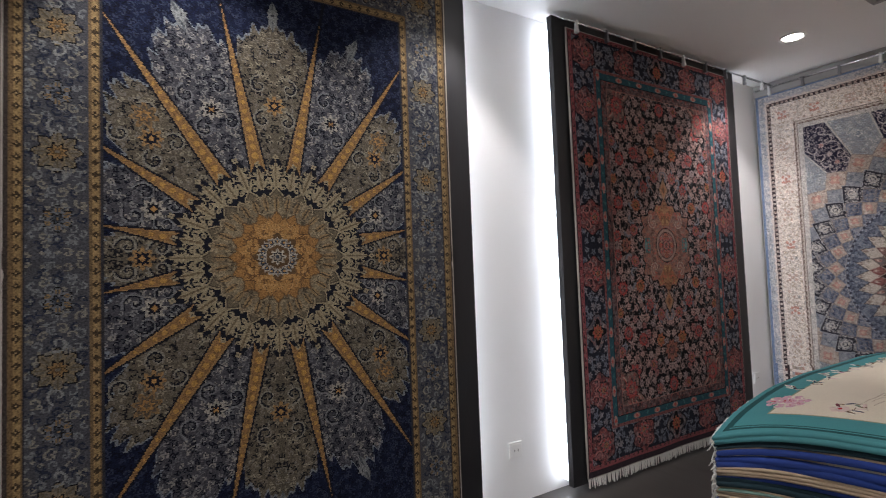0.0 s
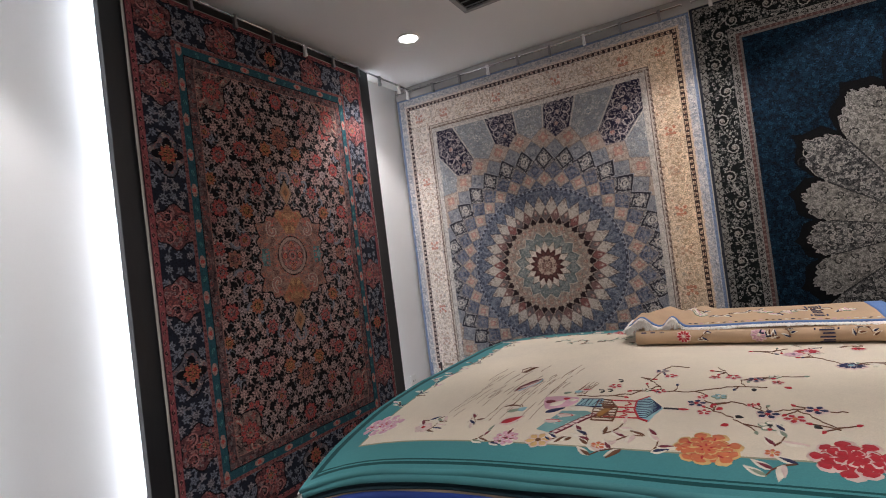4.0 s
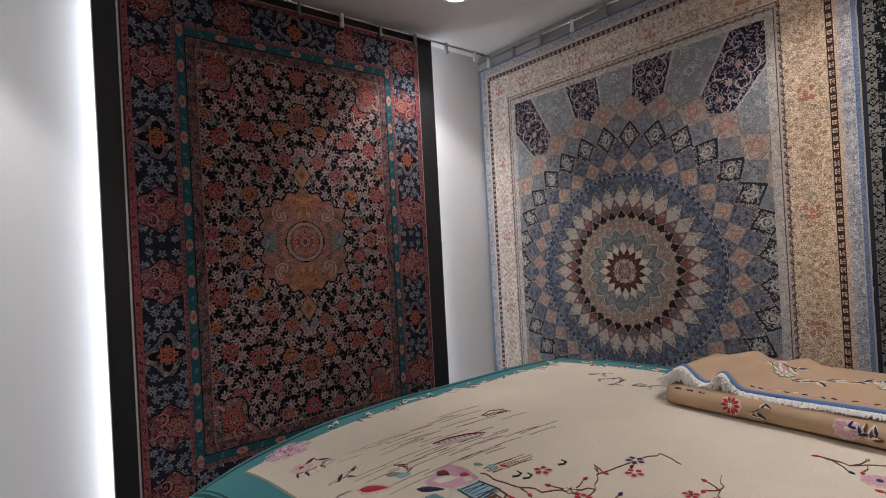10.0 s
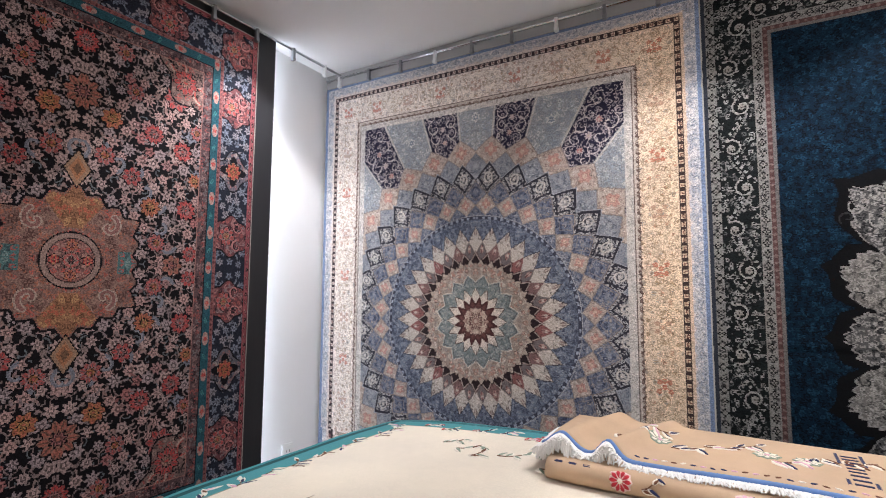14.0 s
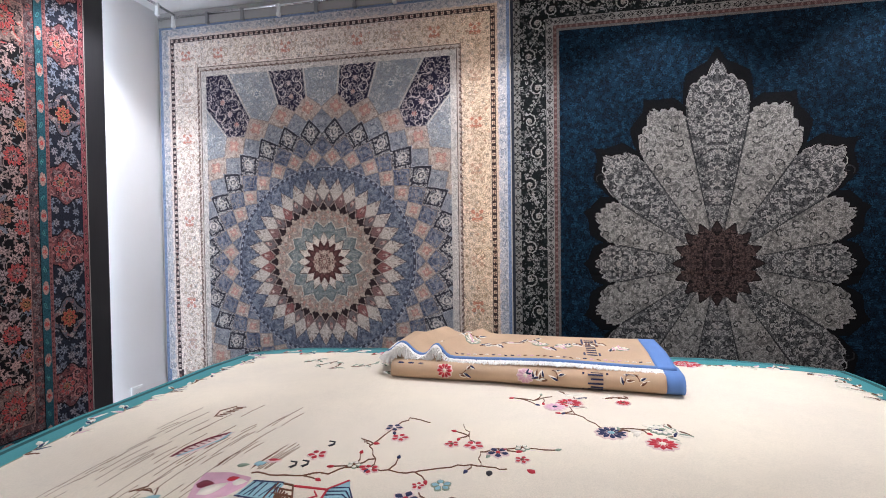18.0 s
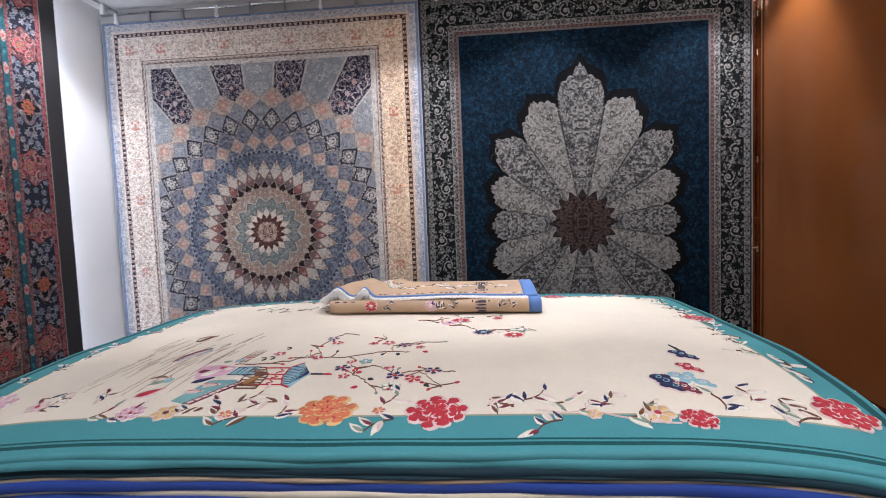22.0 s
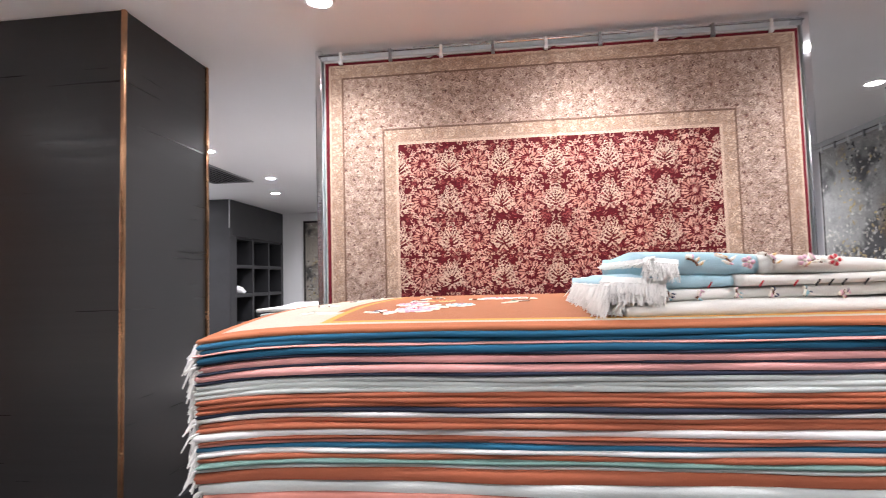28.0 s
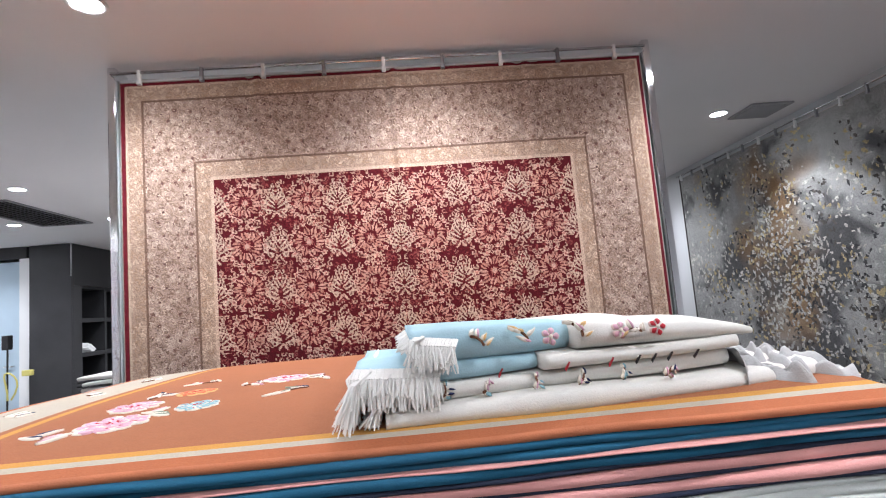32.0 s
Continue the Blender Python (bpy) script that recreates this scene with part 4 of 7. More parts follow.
    tracery(q, q.r < 0.075, [(0.42, 0.34, 0.28), (0.10, 0.05, 0.045), (0.30, 0.20, 0.17)], rng, 0.018, 0.005)
    q.flower(0, 0, 0.046, 12, [(0.10, 0.055, 0.05), (0.36, 0.29, 0.24), (0.17, 0.09, 0.08), (0.38, 0.31, 0.26)])
    # borders
    d = np.minimum(q.w - q.a, q.h - q.b)
    q.band(0, 0.348, cream)
    main = (d > 0.118) & (d < 0.282)
    tracery(q, main, [(0.345, 0.30, 0.255), (0.30, 0.265, 0.235), (0.40, 0.35, 0.31), (0.54, 0.50, 0.46)], rng, 0.0215, 0.0047, 0.4)
    buds(q, main, 0.052, 0.0095, [(0.38, 0.25, 0.21), (0.30, 0.31, 0.325), (0.30, 0.245, 0.19)], [(0.46, 0.40, 0.35), (0.24, 0.20, 0.17)], rng)
    for i, (x, y, h) in enumerate(q.along(0.20, 0.27)):
        for dx, dy in ((0, 0), (0.024, 0.018), (-0.024, 0.018), (0, -0.028), (0.022, -0.024), (-0.022, -0.024)):
            q.flower(x + dx, y + dy, 0.0135, 5, [(0.37, 0.175, 0.145) if i % 2 else (0.36, 0.27, 0.24), (0.44, 0.33, 0.26)])
        for s_ in (-1, 1):
            q.curl(x + (0.0 if h == 0 else s_ * 0.055), y + (s_ * 0.055 if h == 0 else 0.0), 0.026, 0.3, 1.0, 0.0046, (0.30, 0.25, 0.20), s_)
    q.band(0.283, 0.348, (0.40, 0.385, 0.365))
    tracery(q, (d > 0.31) & (d < 0.348), [(0.285, 0.275, 0.265), (0.47, 0.445, 0.42)], rng, 0.019, 0.0047)
    q.band(0.284, 0.311, (0.10, 0.075, 0.07))
    q.band(0.288, 0.307, (0.40, 0.36, 0.32))
    for i, (x, y, h) in enumerate(q.along(0.298, 0.042)):
        q.leaf(x, y, 0.026, 0.012, 0.75 + h, (0.11, 0.075, 0.065), (0.36, 0.3, 0.26))
        q.leaf(x, y, 0.026, 0.012, 0.75 + h + math.pi / 2, (0.11, 0.075, 0.065))
    q.band(0.080, 0.118, (0.47, 0.425, 0.385))
    q.band(0.084, 0.113, (0.040, 0.030, 0.034))
    for x, y, h in q.along(0.098, 0.036):
        q.flower(x, y, 0.0132, 4, [(0.45, 0.40, 0.36), (0.16, 0.09, 0.085), (0.42, 0.36, 0.32)], 0.8)
    q.band(0.026, 0.080, (0.325, 0.335, 0.36))
    tracery(q, (d > 0.026) & (d < 0.062), [(0.20, 0.225, 0.27), (0.43, 0.425, 0.425)], rng, 0.018, 0.0046)
    wav = np.where(q.w - q.a < q.h - q.b, q.b, q.a)
    scallop = (d > 0.060 + 0.012 * np.abs(np.sin(wav * math.pi / 0.06))) & (d < 0.080)
    q.put(scallop, (0.46, 0.415, 0.385))
    q.band(0.0, 0.022, (0.135, 0.185, 0.29))
    q.band(0.022, 0.026, (0.36, 0.38, 0.41))
    q.rgb[d < 0.348] *= 1.16
    # border knots that take the warmer tint on the right half
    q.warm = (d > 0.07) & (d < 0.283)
    return q


def design_silver():
    q = Quarter(1.10, 1.58, 0.0046, (0.003, 0.021, 0.047))
    rng = random.Random(8)
    everywhere = q.a >= 0
    black = (0.004, 0.004, 0.006)
    tracery(q, everywhere, [(0.006, 0.038, 0.075), (0.013, 0.062, 0.115), (0.001, 0.005, 0.014), (0.001, 0.005, 0.014)], rng, 0.023, 0.0048)
    step = math.pi / 8
    k = np.round(q.t / step)
    f = (q.t / step - k) * 2
    ki = np.clip(k, 0, 4).astype(int)
    tips = np.array([1.085, 0.90, 0.84, 0.69, 0.635])[ki]
    notch = np.array([0.80, 0.66, 0.60, 0.53])[np.clip(np.where(f > 0, ki, ki - 1), 0, 3)]
    # each petal: a small point, a broad rounded and scalloped shoulder, then flanks running in to the notch
    g = np.abs(f)
    fall = 0.30 * np.minimum(g / 0.24, 1.0) ** 0.9 + 0.20 * np.clip((g - 0.24) / 0.50, 0, 1) + 0.50 * np.clip((g - 0.74) / 0.26, 0, 1) ** 1.2
    lobes = 0.018 * np.abs(np.sin(g * 12.0)) * (g > 0.10) * (g < 0.93)
    rim = tips - (tips - notch) * fall + lobes
    halo = tips - (tips - notch) * (0.26 * np.minimum(g / 0.22, 1.0) ** 0.9 + 0.16 * np.clip((g - 0.22) / 0.56, 0, 1) + 0.46 * np.clip((g - 0.78) / 0.22, 0, 1) ** 1.2)
    q.put(q.r < halo + 0.070 - 0.012 * g, black)
    petal = q.r < rim
    q.put(petal, (0.46, 0.455, 0.44))
    petal_in = q.r < rim - 0.010
    even, odd = petal_in & (k % 2 == 0), petal_in & (k % 2 == 1)
    q.put(odd, (0.30, 0.295, 0.272))
    q.put(even, (0.15, 0.152, 0.152))
    tracery(q, odd, [(0.52, 0.51, 0.475), (0.60, 0.585, 0.55), (0.16, 0.157, 0.15)], rng, 0.0195, 0.0046, 0.3)
    tracery(q, even, [(0.44, 0.44, 0.42), (0.035, 0.036, 0.040), (0.54, 0.53, 0.51)], rng, 0.0195, 0.0046, 0.3)
    # paired scrolls up the middle of each petal
    for i in range(5):
        a = i * step
        for r in np.arange(0.34, (1.0, 0.84, 0.78, 0.63, 0.57)[i], 0.085):
            for s_ in (-1, 1):
                an = a + s_ * 0.045
                q.curl(r * math.sin(an), r * math.cos(an), 0.022 + 0.016 * r, a, 0.9, 0.0062, (0.56, 0.55, 0.52), s_)
                an = a + s_ * 0.115
                q.curl(r * math.sin(an), r * math.cos(an), 0.020 + 0.014 * r, a + 1.5, 0.9, 0.0054, (0.05, 0.05, 0.052), -s_)
            q.flower(r * math.sin(a), r * math.cos(a), 0.013, 5, [(0.50, 0.48, 0.45), (0.16, 0.14, 0.13)])
    q.put(petal_in & (g > 0.965), (0.045, 0.046, 0.05))
    ring(q, 0.235, 0.062, 16, 0.0, (0.046, 0.030, 0.029), (0.014, 0.010, 0.011), 0.008)
    tracery(q, q.r < 0.190, [(0.125, 0.080, 0.070), (0.008, 0.006, 0.007), (0.15, 0.10, 0.088)], rng, 0.021, 0.005)
    # borders
    d = np.minimum(q.w - q.a, q.h - q.b)
    q.band(0, 0.270, (0.012, 0.016, 0.017))
    main = (d > 0.055) & (d < 0.20)
    tracery(q, main, [(0.27, 0.27, 0.26), (0.38, 0.38, 0.365), (0.006, 0.008, 0.009), (0.006, 0.008, 0.009), (0.13, 0.135, 0.135)], rng, 0.0225, 0.0047)
    for i, (x, y, h) in enumerate(q.along(0.128, 0.011)):
        run = y if h == 0 else x
        off = 0.040 * math.sin(run * math.tau / 0.356)
        px, py = (x + off, y) if h == 0 else (x, y + off)
        q.flower(px, py, 0.0060, 4, [(0.30, 0.30, 0.285)])
        if i % 2 == 0:
            side = -0.020 if math.cos(run * math.tau / 0.356) > 0 else 0.020
            q.flower(px + (side if h == 0 else 0), py + (0 if h == 0 else side), 0.0080, 4, [(0.40, 0.40, 0.38)])
    for i, (x, y, h) in enumerate(q.along(0.128, 0.178)):
        o = -0.022 if i % 2 else 0.022
        px, py = (x + o, y + 0.089) if h == 0 else (x + 0.089, y + o)
        q.flower(px, py, 0.050, 8, [(0.010, 0.012, 0.013)])
        q.curl(px, py, 0.042, 0.6, 1.3, 0.0072, (0.42, 0.415, 0.39), 1 if i % 2 else -1)
        q.flower(px, py, 0.016, 6, [(0.36, 0.34, 0.31), (0.09, 0.075, 0.065)])
    for d0, d1, c, bead in ((0.016, 0.053, (0.30, 0.30, 0.285), (0.012, 0.013, 0.014)), (0.202, 0.240, (0.30, 0.297, 0.28), (0.012, 0.012, 0.013))):
        q.band(d0, d1, c)
        tracery(q, (d > d0 + 0.003) & (d < d1 - 0.003), [(0.06, 0.06, 0.06), (0.34, 0.34, 0.32)], rng, 0.018, 0.0046)
        for x, y, h in q.along((d0 + d1) / 2, 0.048):
            q.flower(x, y, 0.018, 4, [bead, (0.34, 0.33, 0.31), bead])
    q.band(0.240, 0.262, (0.135, 0.070, 0.066))
    for x, y, h in q.along(0.251, 0.030):
        q.flower(x, y, 0.008, 4, [(0.26, 0.18, 0.165), (0.06, 0.03, 0.03)])
    q.band(0.262, 0.272, (0.19, 0.185, 0.18))
    q.band(0.0, 0.018, (0.045, 0.055, 0.075))
    q.rgb[d < 0.272] *= 1.4
    return q


def design_red():
    q = Quarter(1.395, 1.9, 0.0058, (0.085, 0.007, 0.011))
    rng = random.Random(21)
    cream, pink, wine = (0.55, 0.43, 0.35), (0.43, 0.22, 0.17), (0.085, 0.007, 0.011)
    fx, fy, px, py = q.w - 0.455, q.h - 0.545, 0.157, 0.225
    # stems, then rosettes and flame palmettes on a lattice
    rows = int(fy / py) + 2
    for j in range(rows):
        for i in range(8):
            x, y = i * px, fy - (j + 0.12) * py
            if y < 0.4:
                continue
            if i % 2:
                for a in range(10):
                    an = a * math.tau / 10
                    q.curl(x + 0.094 * math.sin(an), y - 0.11 + 0.100 * math.cos(an), 0.017, an, 0.8, 0.0062, (0.46, 0.30, 0.23), 1 if a % 2 else -1)
                    q.flower(x + 0.092 * math.sin(an + 0.3), y - 0.11 + 0.098 * math.cos(an + 0.3), 0.016, 5, [(0.50, 0.33, 0.26), (0.42, 0.20, 0.16), wine])
                    q.leaf(x + 0.032 * math.sin(an), y - 0.11 + 0.032 * math.cos(an), 0.052, 0.032, an + 0.4, (0.46, 0.25, 0.195) if a % 2 else (0.38, 0.18, 0.14), wine)
                q.flower(x, y - 0.11, 0.036, 8, [wine, (0.30, 0.11, 0.09), wine])
                q.flower(x, y - 0.11, 0.016, 6, [(0.46, 0.28, 0.22), wine])
            else:
                flame = (0.47, 0.345, 0.265)
                for h in (1, -1):
                    for m in range(5):
                        q.leaf(x + h * 0.003, y - 0.165 + 0.016 * m, 0.078 - 0.004 * m, 0.0095, h * (1.30 - 0.27 * m), flame)
                        q.curl(x + h * (0.050 - 0.010 * m), y - 0.135 + 0.026 * m, 0.014, 0.4 * h, 0.7, 0.0052, flame, h)
                    q.curl(x + h * 0.034, y - 0.165, 0.017, 0.5 * h, 0.8, 0.0062, flame, h)
                    q.leaf(x, y - 0.165, 0.045, 0.012, h * 2.5, (0.46, 0.30, 0.23))
                q.flower(x, y - 0.055, 0.015, 5, [wine, flame, (0.34, 0.13, 0.10)])
                q.flower(x, y - 0.128, 0.012, 5, [wine, flame])
    field = (q.a < fx) & (q.b < fy)
    bare = field & (np.abs(q.rgb - np.array(wine)).sum(-1) < 0.01)
    tracery(q, bare, [(0.30, 0.13, 0.10), (0.40, 0.25, 0.19), (0.40, 0.25, 0.19), (0.20, 0.045, 0.042), wine], rng, 0.030, 0.0056, 0.4)
    # borders
    d = np.minimum(q.w - q.a, q.h - q.b)
    rim = ~field
    tan = (0.36, 0.255, 0.19)
    q.put(rim, tan)
    edge = np.maximum(q.a - fx, q.b - fy)
    main = (d > 0.105) & (edge > 0.095)
    q.put(main, (0.355, 0.255, 0.205))
    tracery(q, main, [(0.20, 0.13, 0.095), (0.27, 0.19, 0.14), (0.50, 0.39, 0.31)], rng, 0.030, 0.0056)
    buds(q, main, 0.075, 0.011, [(0.20, 0.115, 0.085), (0.50, 0.38, 0.29)], [(0.13, 0.07, 0.06)], rng)
    guard = rim & ~main & (d > 0.02) & (edge > 0.018)
    tracery(q, guard, [(0.33, 0.22, 0.15), (0.52, 0.39, 0.29)], rng, 0.038, 0.006)
    q.put((np.abs(d - 0.105) < 0.006) & (edge > 0.09), (0.17, 0.105, 0.075))
    q.put((np.abs(edge - 0.095) < 0.006) & (d > 0.1), (0.17, 0.105, 0.075))
    q.put(rim & (edge < 0.016), (0.50, 0.37, 0.28))
    q.band(0.0, 0.020, (0.13, 0.012, 0.020))
    q.band(0.020, 0.030, (0.50, 0.38, 0.28))
    return q


class Whole(Quarter):
    """A carpet whose design does not repeat."""

    def full(self):
        return self.rgb


def design_faded():
    """A worn carpet: rose and grey clouds, threadbare streaks along the weft and the ghost of a medallion."""
    q = Whole(1.85, 2.74, 0.009, (0.46, 0.365, 0.33))
    n1, n2, n3, n4 = cloud(q, 1.7, 1), cloud(q, 3.1, 2), cloud(q, 9.0, 3), cloud(q, 34.0, 4)

    def blend(colour, amount):
        q.rgb = q.rgb * (1 - amount[..., None]) + np.array(colour) * amount[..., None]
    blend((0.31, 0.33, 0.345), 0.6 * np.clip(n1 * 2.2 - 0.95, 0, 1))
    blend((0.45, 0.255, 0.235), 0.55 * np.clip(n2 * 2.2 - 1.1, 0, 1))
    rng = np.random.default_rng(12)
    weft = np.repeat(rng.normal(0, 1, (q.ny // 3 + 1, 1)), 3, 0)[:q.ny]
    warp = rng.normal(0, 1, (1, q.nx))
    q.rgb *= (1 + 0.028 * weft + 0.025 * warp + 0.16 * (n3 - 0.5) + 0.22 * (n4 - 0.5))[..., None]
    worn = (n4 > 0.60) & (n3 > 0.50)
    q.put(worn, (0.58, 0.54, 0.50), 0.5)
    q.put((n4 < 0.36) & (n3 < 0.46), (0.24, 0.20, 0.195), 0.28)
    red = np.exp(-((q.a - 1.02) / 0.07) ** 2) * np.clip(n3 * 2 - 0.6, 0, 1) * np.clip(1 - np.abs(q.b - 1.85) / 0.7, 0, 1)
    blend((0.36, 0.10, 0.10), 0.6 * red)
    for cx, cy, r in ((0.95, 1.35, 0.42), (0.95, 0.55, 0.26), (0.4, 2.2, 0.22), (1.5, 2.2, 0.22)):
        ringy = np.abs(np.hypot(q.a - cx, q.b - cy) - r) < 0.016
        q.put(ringy & (n4 > 0.48), (0.22, 0.20, 0.205), 0.5)
    for y in (0.46, 1.72, 2.1):
        q.put((np.abs(q.b - y - 0.01 * np.sin(q.a * 9)) < 0.010) & (n4 > 0.45), (0.20, 0.21, 0.225), 0.45)
    return q


def design_leafy(w, h, step, seed, ground=(0.27, 0.27, 0.262), n=1500):
    """Grey ground with dark drips, ochre clouds and drifts of pale torn leaves."""
    q = Whole(w, h, step, ground)
    rng = random.Random(seed)
    n1, n2, n3, n4 = cloud(q, 1.5, seed), cloud(q, 2.6, seed + 1), cloud(q, 7.0, seed + 2), cloud(q, 24.0, seed + 3)
    q.rgb *= (0.72 + 0.5 * n1 + 0.25 * (n4 - 0.5))[..., None]
    heart = np.exp(-((q.a - 0.52 * w) / (0.33 * w)) ** 2 - ((q.b - 0.47 * h) / (0.36 * h)) ** 2)
    dk = np.clip((n3 * 1.6 + heart * 0.9 - 1.15) * 3.0, 0, 1)[..., None] * 0.85
    q.rgb = q.rgb * (1 - dk) + np.array((0.045, 0.045, 0.048)) * dk
    br = np.clip((n2 + heart * 0.6 - 0.85) * 3.5, 0, 1)[..., None] * 0.8
    q.rgb = q.rgb * (1 - br) + np.array((0.21, 0.125, 0.055)) * br
    for _ in range(n // 3):
        x, y = rng.gauss(0.52 * w, 0.26 * w), rng.gauss(h * 0.50, h * 0.24)
        if not (0 < x < w and 0 < y < h):
            continue
        tint = rng.choice([(0.40, 0.39, 0.36), (0.34, 0.34, 0.325), (0.36, 0.29, 0.16), (0.045, 0.045, 0.047), (0.42, 0.40, 0.36), (0.08, 0.072, 0.065)])
        for _ in range(7):
            q.leaf(x + rng.gauss(0, 0.07), y + rng.gauss(0, 0.09), rng.uniform(0.025, 0.065), rng.uniform(0.012, 0.030), rng.uniform(0, 6.28), shade(tint, rng.uniform(0.75, 1.2)))
    edge = np.minimum(np.minimum(q.a, w - q.a), np.minimum(q.b, h - q.b))
    q.put(edge < 0.03, (0.035, 0.033, 0.033))
    return q


hang("carpet", design_sunburst(), (0.128, -5.05), (0, 1, 0), (0.858, 0.852), 2.72, 0.03, 1.368, PILE, "navy carpet with gold sunburst medallion on a black panel", (1, 0, 0), 0.004, seed=2, tone=0.86, creases=((0, 0.0, 0.006, 0.03), (1, 1.33, 0.002, 0.03)))
hang("carpet", design_garden(), (0.128, -2.466), (0, 1, 0), (0.856, 0.865), 2.715, 0.075, 1.41, PILE, "black and red floral carpet with white fringe, hanging", (1, 0, 0), 0.004, seed=3, fringe=0.06, tone=np.array((1.16, 1.03, 1.0)))
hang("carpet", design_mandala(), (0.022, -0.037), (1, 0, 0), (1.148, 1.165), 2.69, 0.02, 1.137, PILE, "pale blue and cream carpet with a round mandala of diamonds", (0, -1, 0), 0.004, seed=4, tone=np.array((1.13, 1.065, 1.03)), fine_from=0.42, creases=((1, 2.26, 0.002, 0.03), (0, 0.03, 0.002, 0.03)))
hang("carpet", design_silver(), (2.338, -0.037), (1, 0, 0), (1.085, 1.115), 2.70, 0.02, 1.12, SILK, "dark blue silk carpet with a silver grey leaf medallion", (0, -1, 0), 0.005, seed=5, tone=np.array((0.42, 0.40, 0.39)), fine_from=0.42, creases=((1, 1.06, 0.0028, 0.022), (1, 2.30, 0.002, 0.03), (0, 0.02, 0.003, 0.03)))
hang("carpet", design_red(), (5.93, -3.785), (0, -1, 0), (1.395, 1.395), 2.70, 0.05, 0.80, PILE, "dark red floral carpet with a wide tan border", (-1, 0, 0), 0.005, seed=6, fine_from=1.12, creases=((0, -0.72, 0.010, 0.03), (0, 0.0, 0.012, 0.03), (0, 0.72, 0.008, 0.03)))
hang("carpet", design_faded(), (5.70, -0.040), (1, 0, 0), (1.85, 0), 2.70, 0.012, 0.0, PILE, "faded pink and grey carpet hanging to the floor", (0, -1, 0), 0.010, seed=7)
hang("carpet", design_leafy(3.2, 2.7, 0.0105, 5), (9.27, -8.585), (-1, 0, 0), (3.2, 0), 2.68, 0.02, 0.0, PILE, "grey carpet with pale leaf sprays and brown patches", (0, 1, 0), 0.006, seed=8)
hang("carpet", design_leafy(1.5, 2.2, 0.02, 9, (0.30, 0.27, 0.23), 500), (13.385, -0.67), (0, -1, 0), (1.5, 0), 2.62, 0.5, 0.4, PILE, "grey and brown leaf patterned carpet on a far wall", (-1, 0, 0), 0.006, seed=9)

# ---- display frame with the red carpet ----
fr = thing("display_frame", (5.95, -5.18, 0), "white display wall edged with chrome posts", "display frame", kind="structure")
part("board", box(0.003, 0.10, -1.42, 1.42, 0.02, 2.74, 0.003), WHITE, fr)
for s in (-1, 1):
    part("post", box(-0.03, 0.10, s * 1.445 - 0.02, s * 1.445 + 0.02, 0.0, H - 0.003, 0.004), CHROME, fr, "chrome post")


# ---- stacks of carpets ----
def sag_wide(u, v):
    """The cream and teal stack: high in the middle, sinking to the front and most at its corners (u, v from -1 to 1)."""
    s = max(-v, 0.0)
    return -0.045 * abs(u) ** 4 - 0.085 * s ** 2.5 - 0.085 * abs(u) ** 6 * s ** 3 - 0.02 * max(v, 0) ** 4


def sag_tall(u, v):
    """The orange stack: it sinks to the near long side and to its fringed end."""
    s, n = max(-u, 0.0), max(v, 0.0)
    return -0.030 * s ** 3 - 0.018 * n ** 5 - 0.012 * s ** 4 * n ** 8 - 0.03 * max(u, 0) ** 4


def sag_crumple(u, v):
    return -0.03 * abs(u) ** 4 - 0.03 * abs(v) ** 4 + 0.016 * math.sin(4.1 * u + 2.2 * v) + 0.012 * math.sin(7.3 * v - 3.1 * u + 1) + 0.006 * math.sin(15 * u + 9 * v)


def sag_flat(u, v):
    return -0.02 * abs(u) ** 4 - 0.02 * abs(v) ** 4


def tufts(rr, root, along, count, length, drop, mat=None, yarn=1.0):
    """A knotted fringe: count tufts on the line given by along(k), each leaving in the direction that along(k) gives."""
    bm = bmesh.new()
    for i in range(count):
        p, out = along((i + rr.uniform(0.1, 0.9)) / count)
        p, out = Vector(p), Vector(out)
        side = Vector((-out.y, out.x, 0))
        ln = length * rr.uniform(0.6, 1.15)
        q1 = p + out * ln * 0.42 + side * rr.uniform(-0.006, 0.006) + Vector((0, 0, -drop * 0.25))
        q2 = p + out * ln * rr.uniform(0.55, 0.9) + side * rr.uniform(-0.014, 0.014) + Vector((0, 0, -drop * rr.uniform(0.7, 1.3)))
        w = rr.uniform(0.0032, 0.0068) * yarn
        rod(p - out * 0.006, q1, w, bm, 5, w * 0.9)
        rod(q1, q2, w * 0.95, bm, 5, w * 0.5)
    ob = part("fringe", bm, mat or FRINGE, root, "white cotton fringe")
    ob["kind"] = "stuff"
    return ob


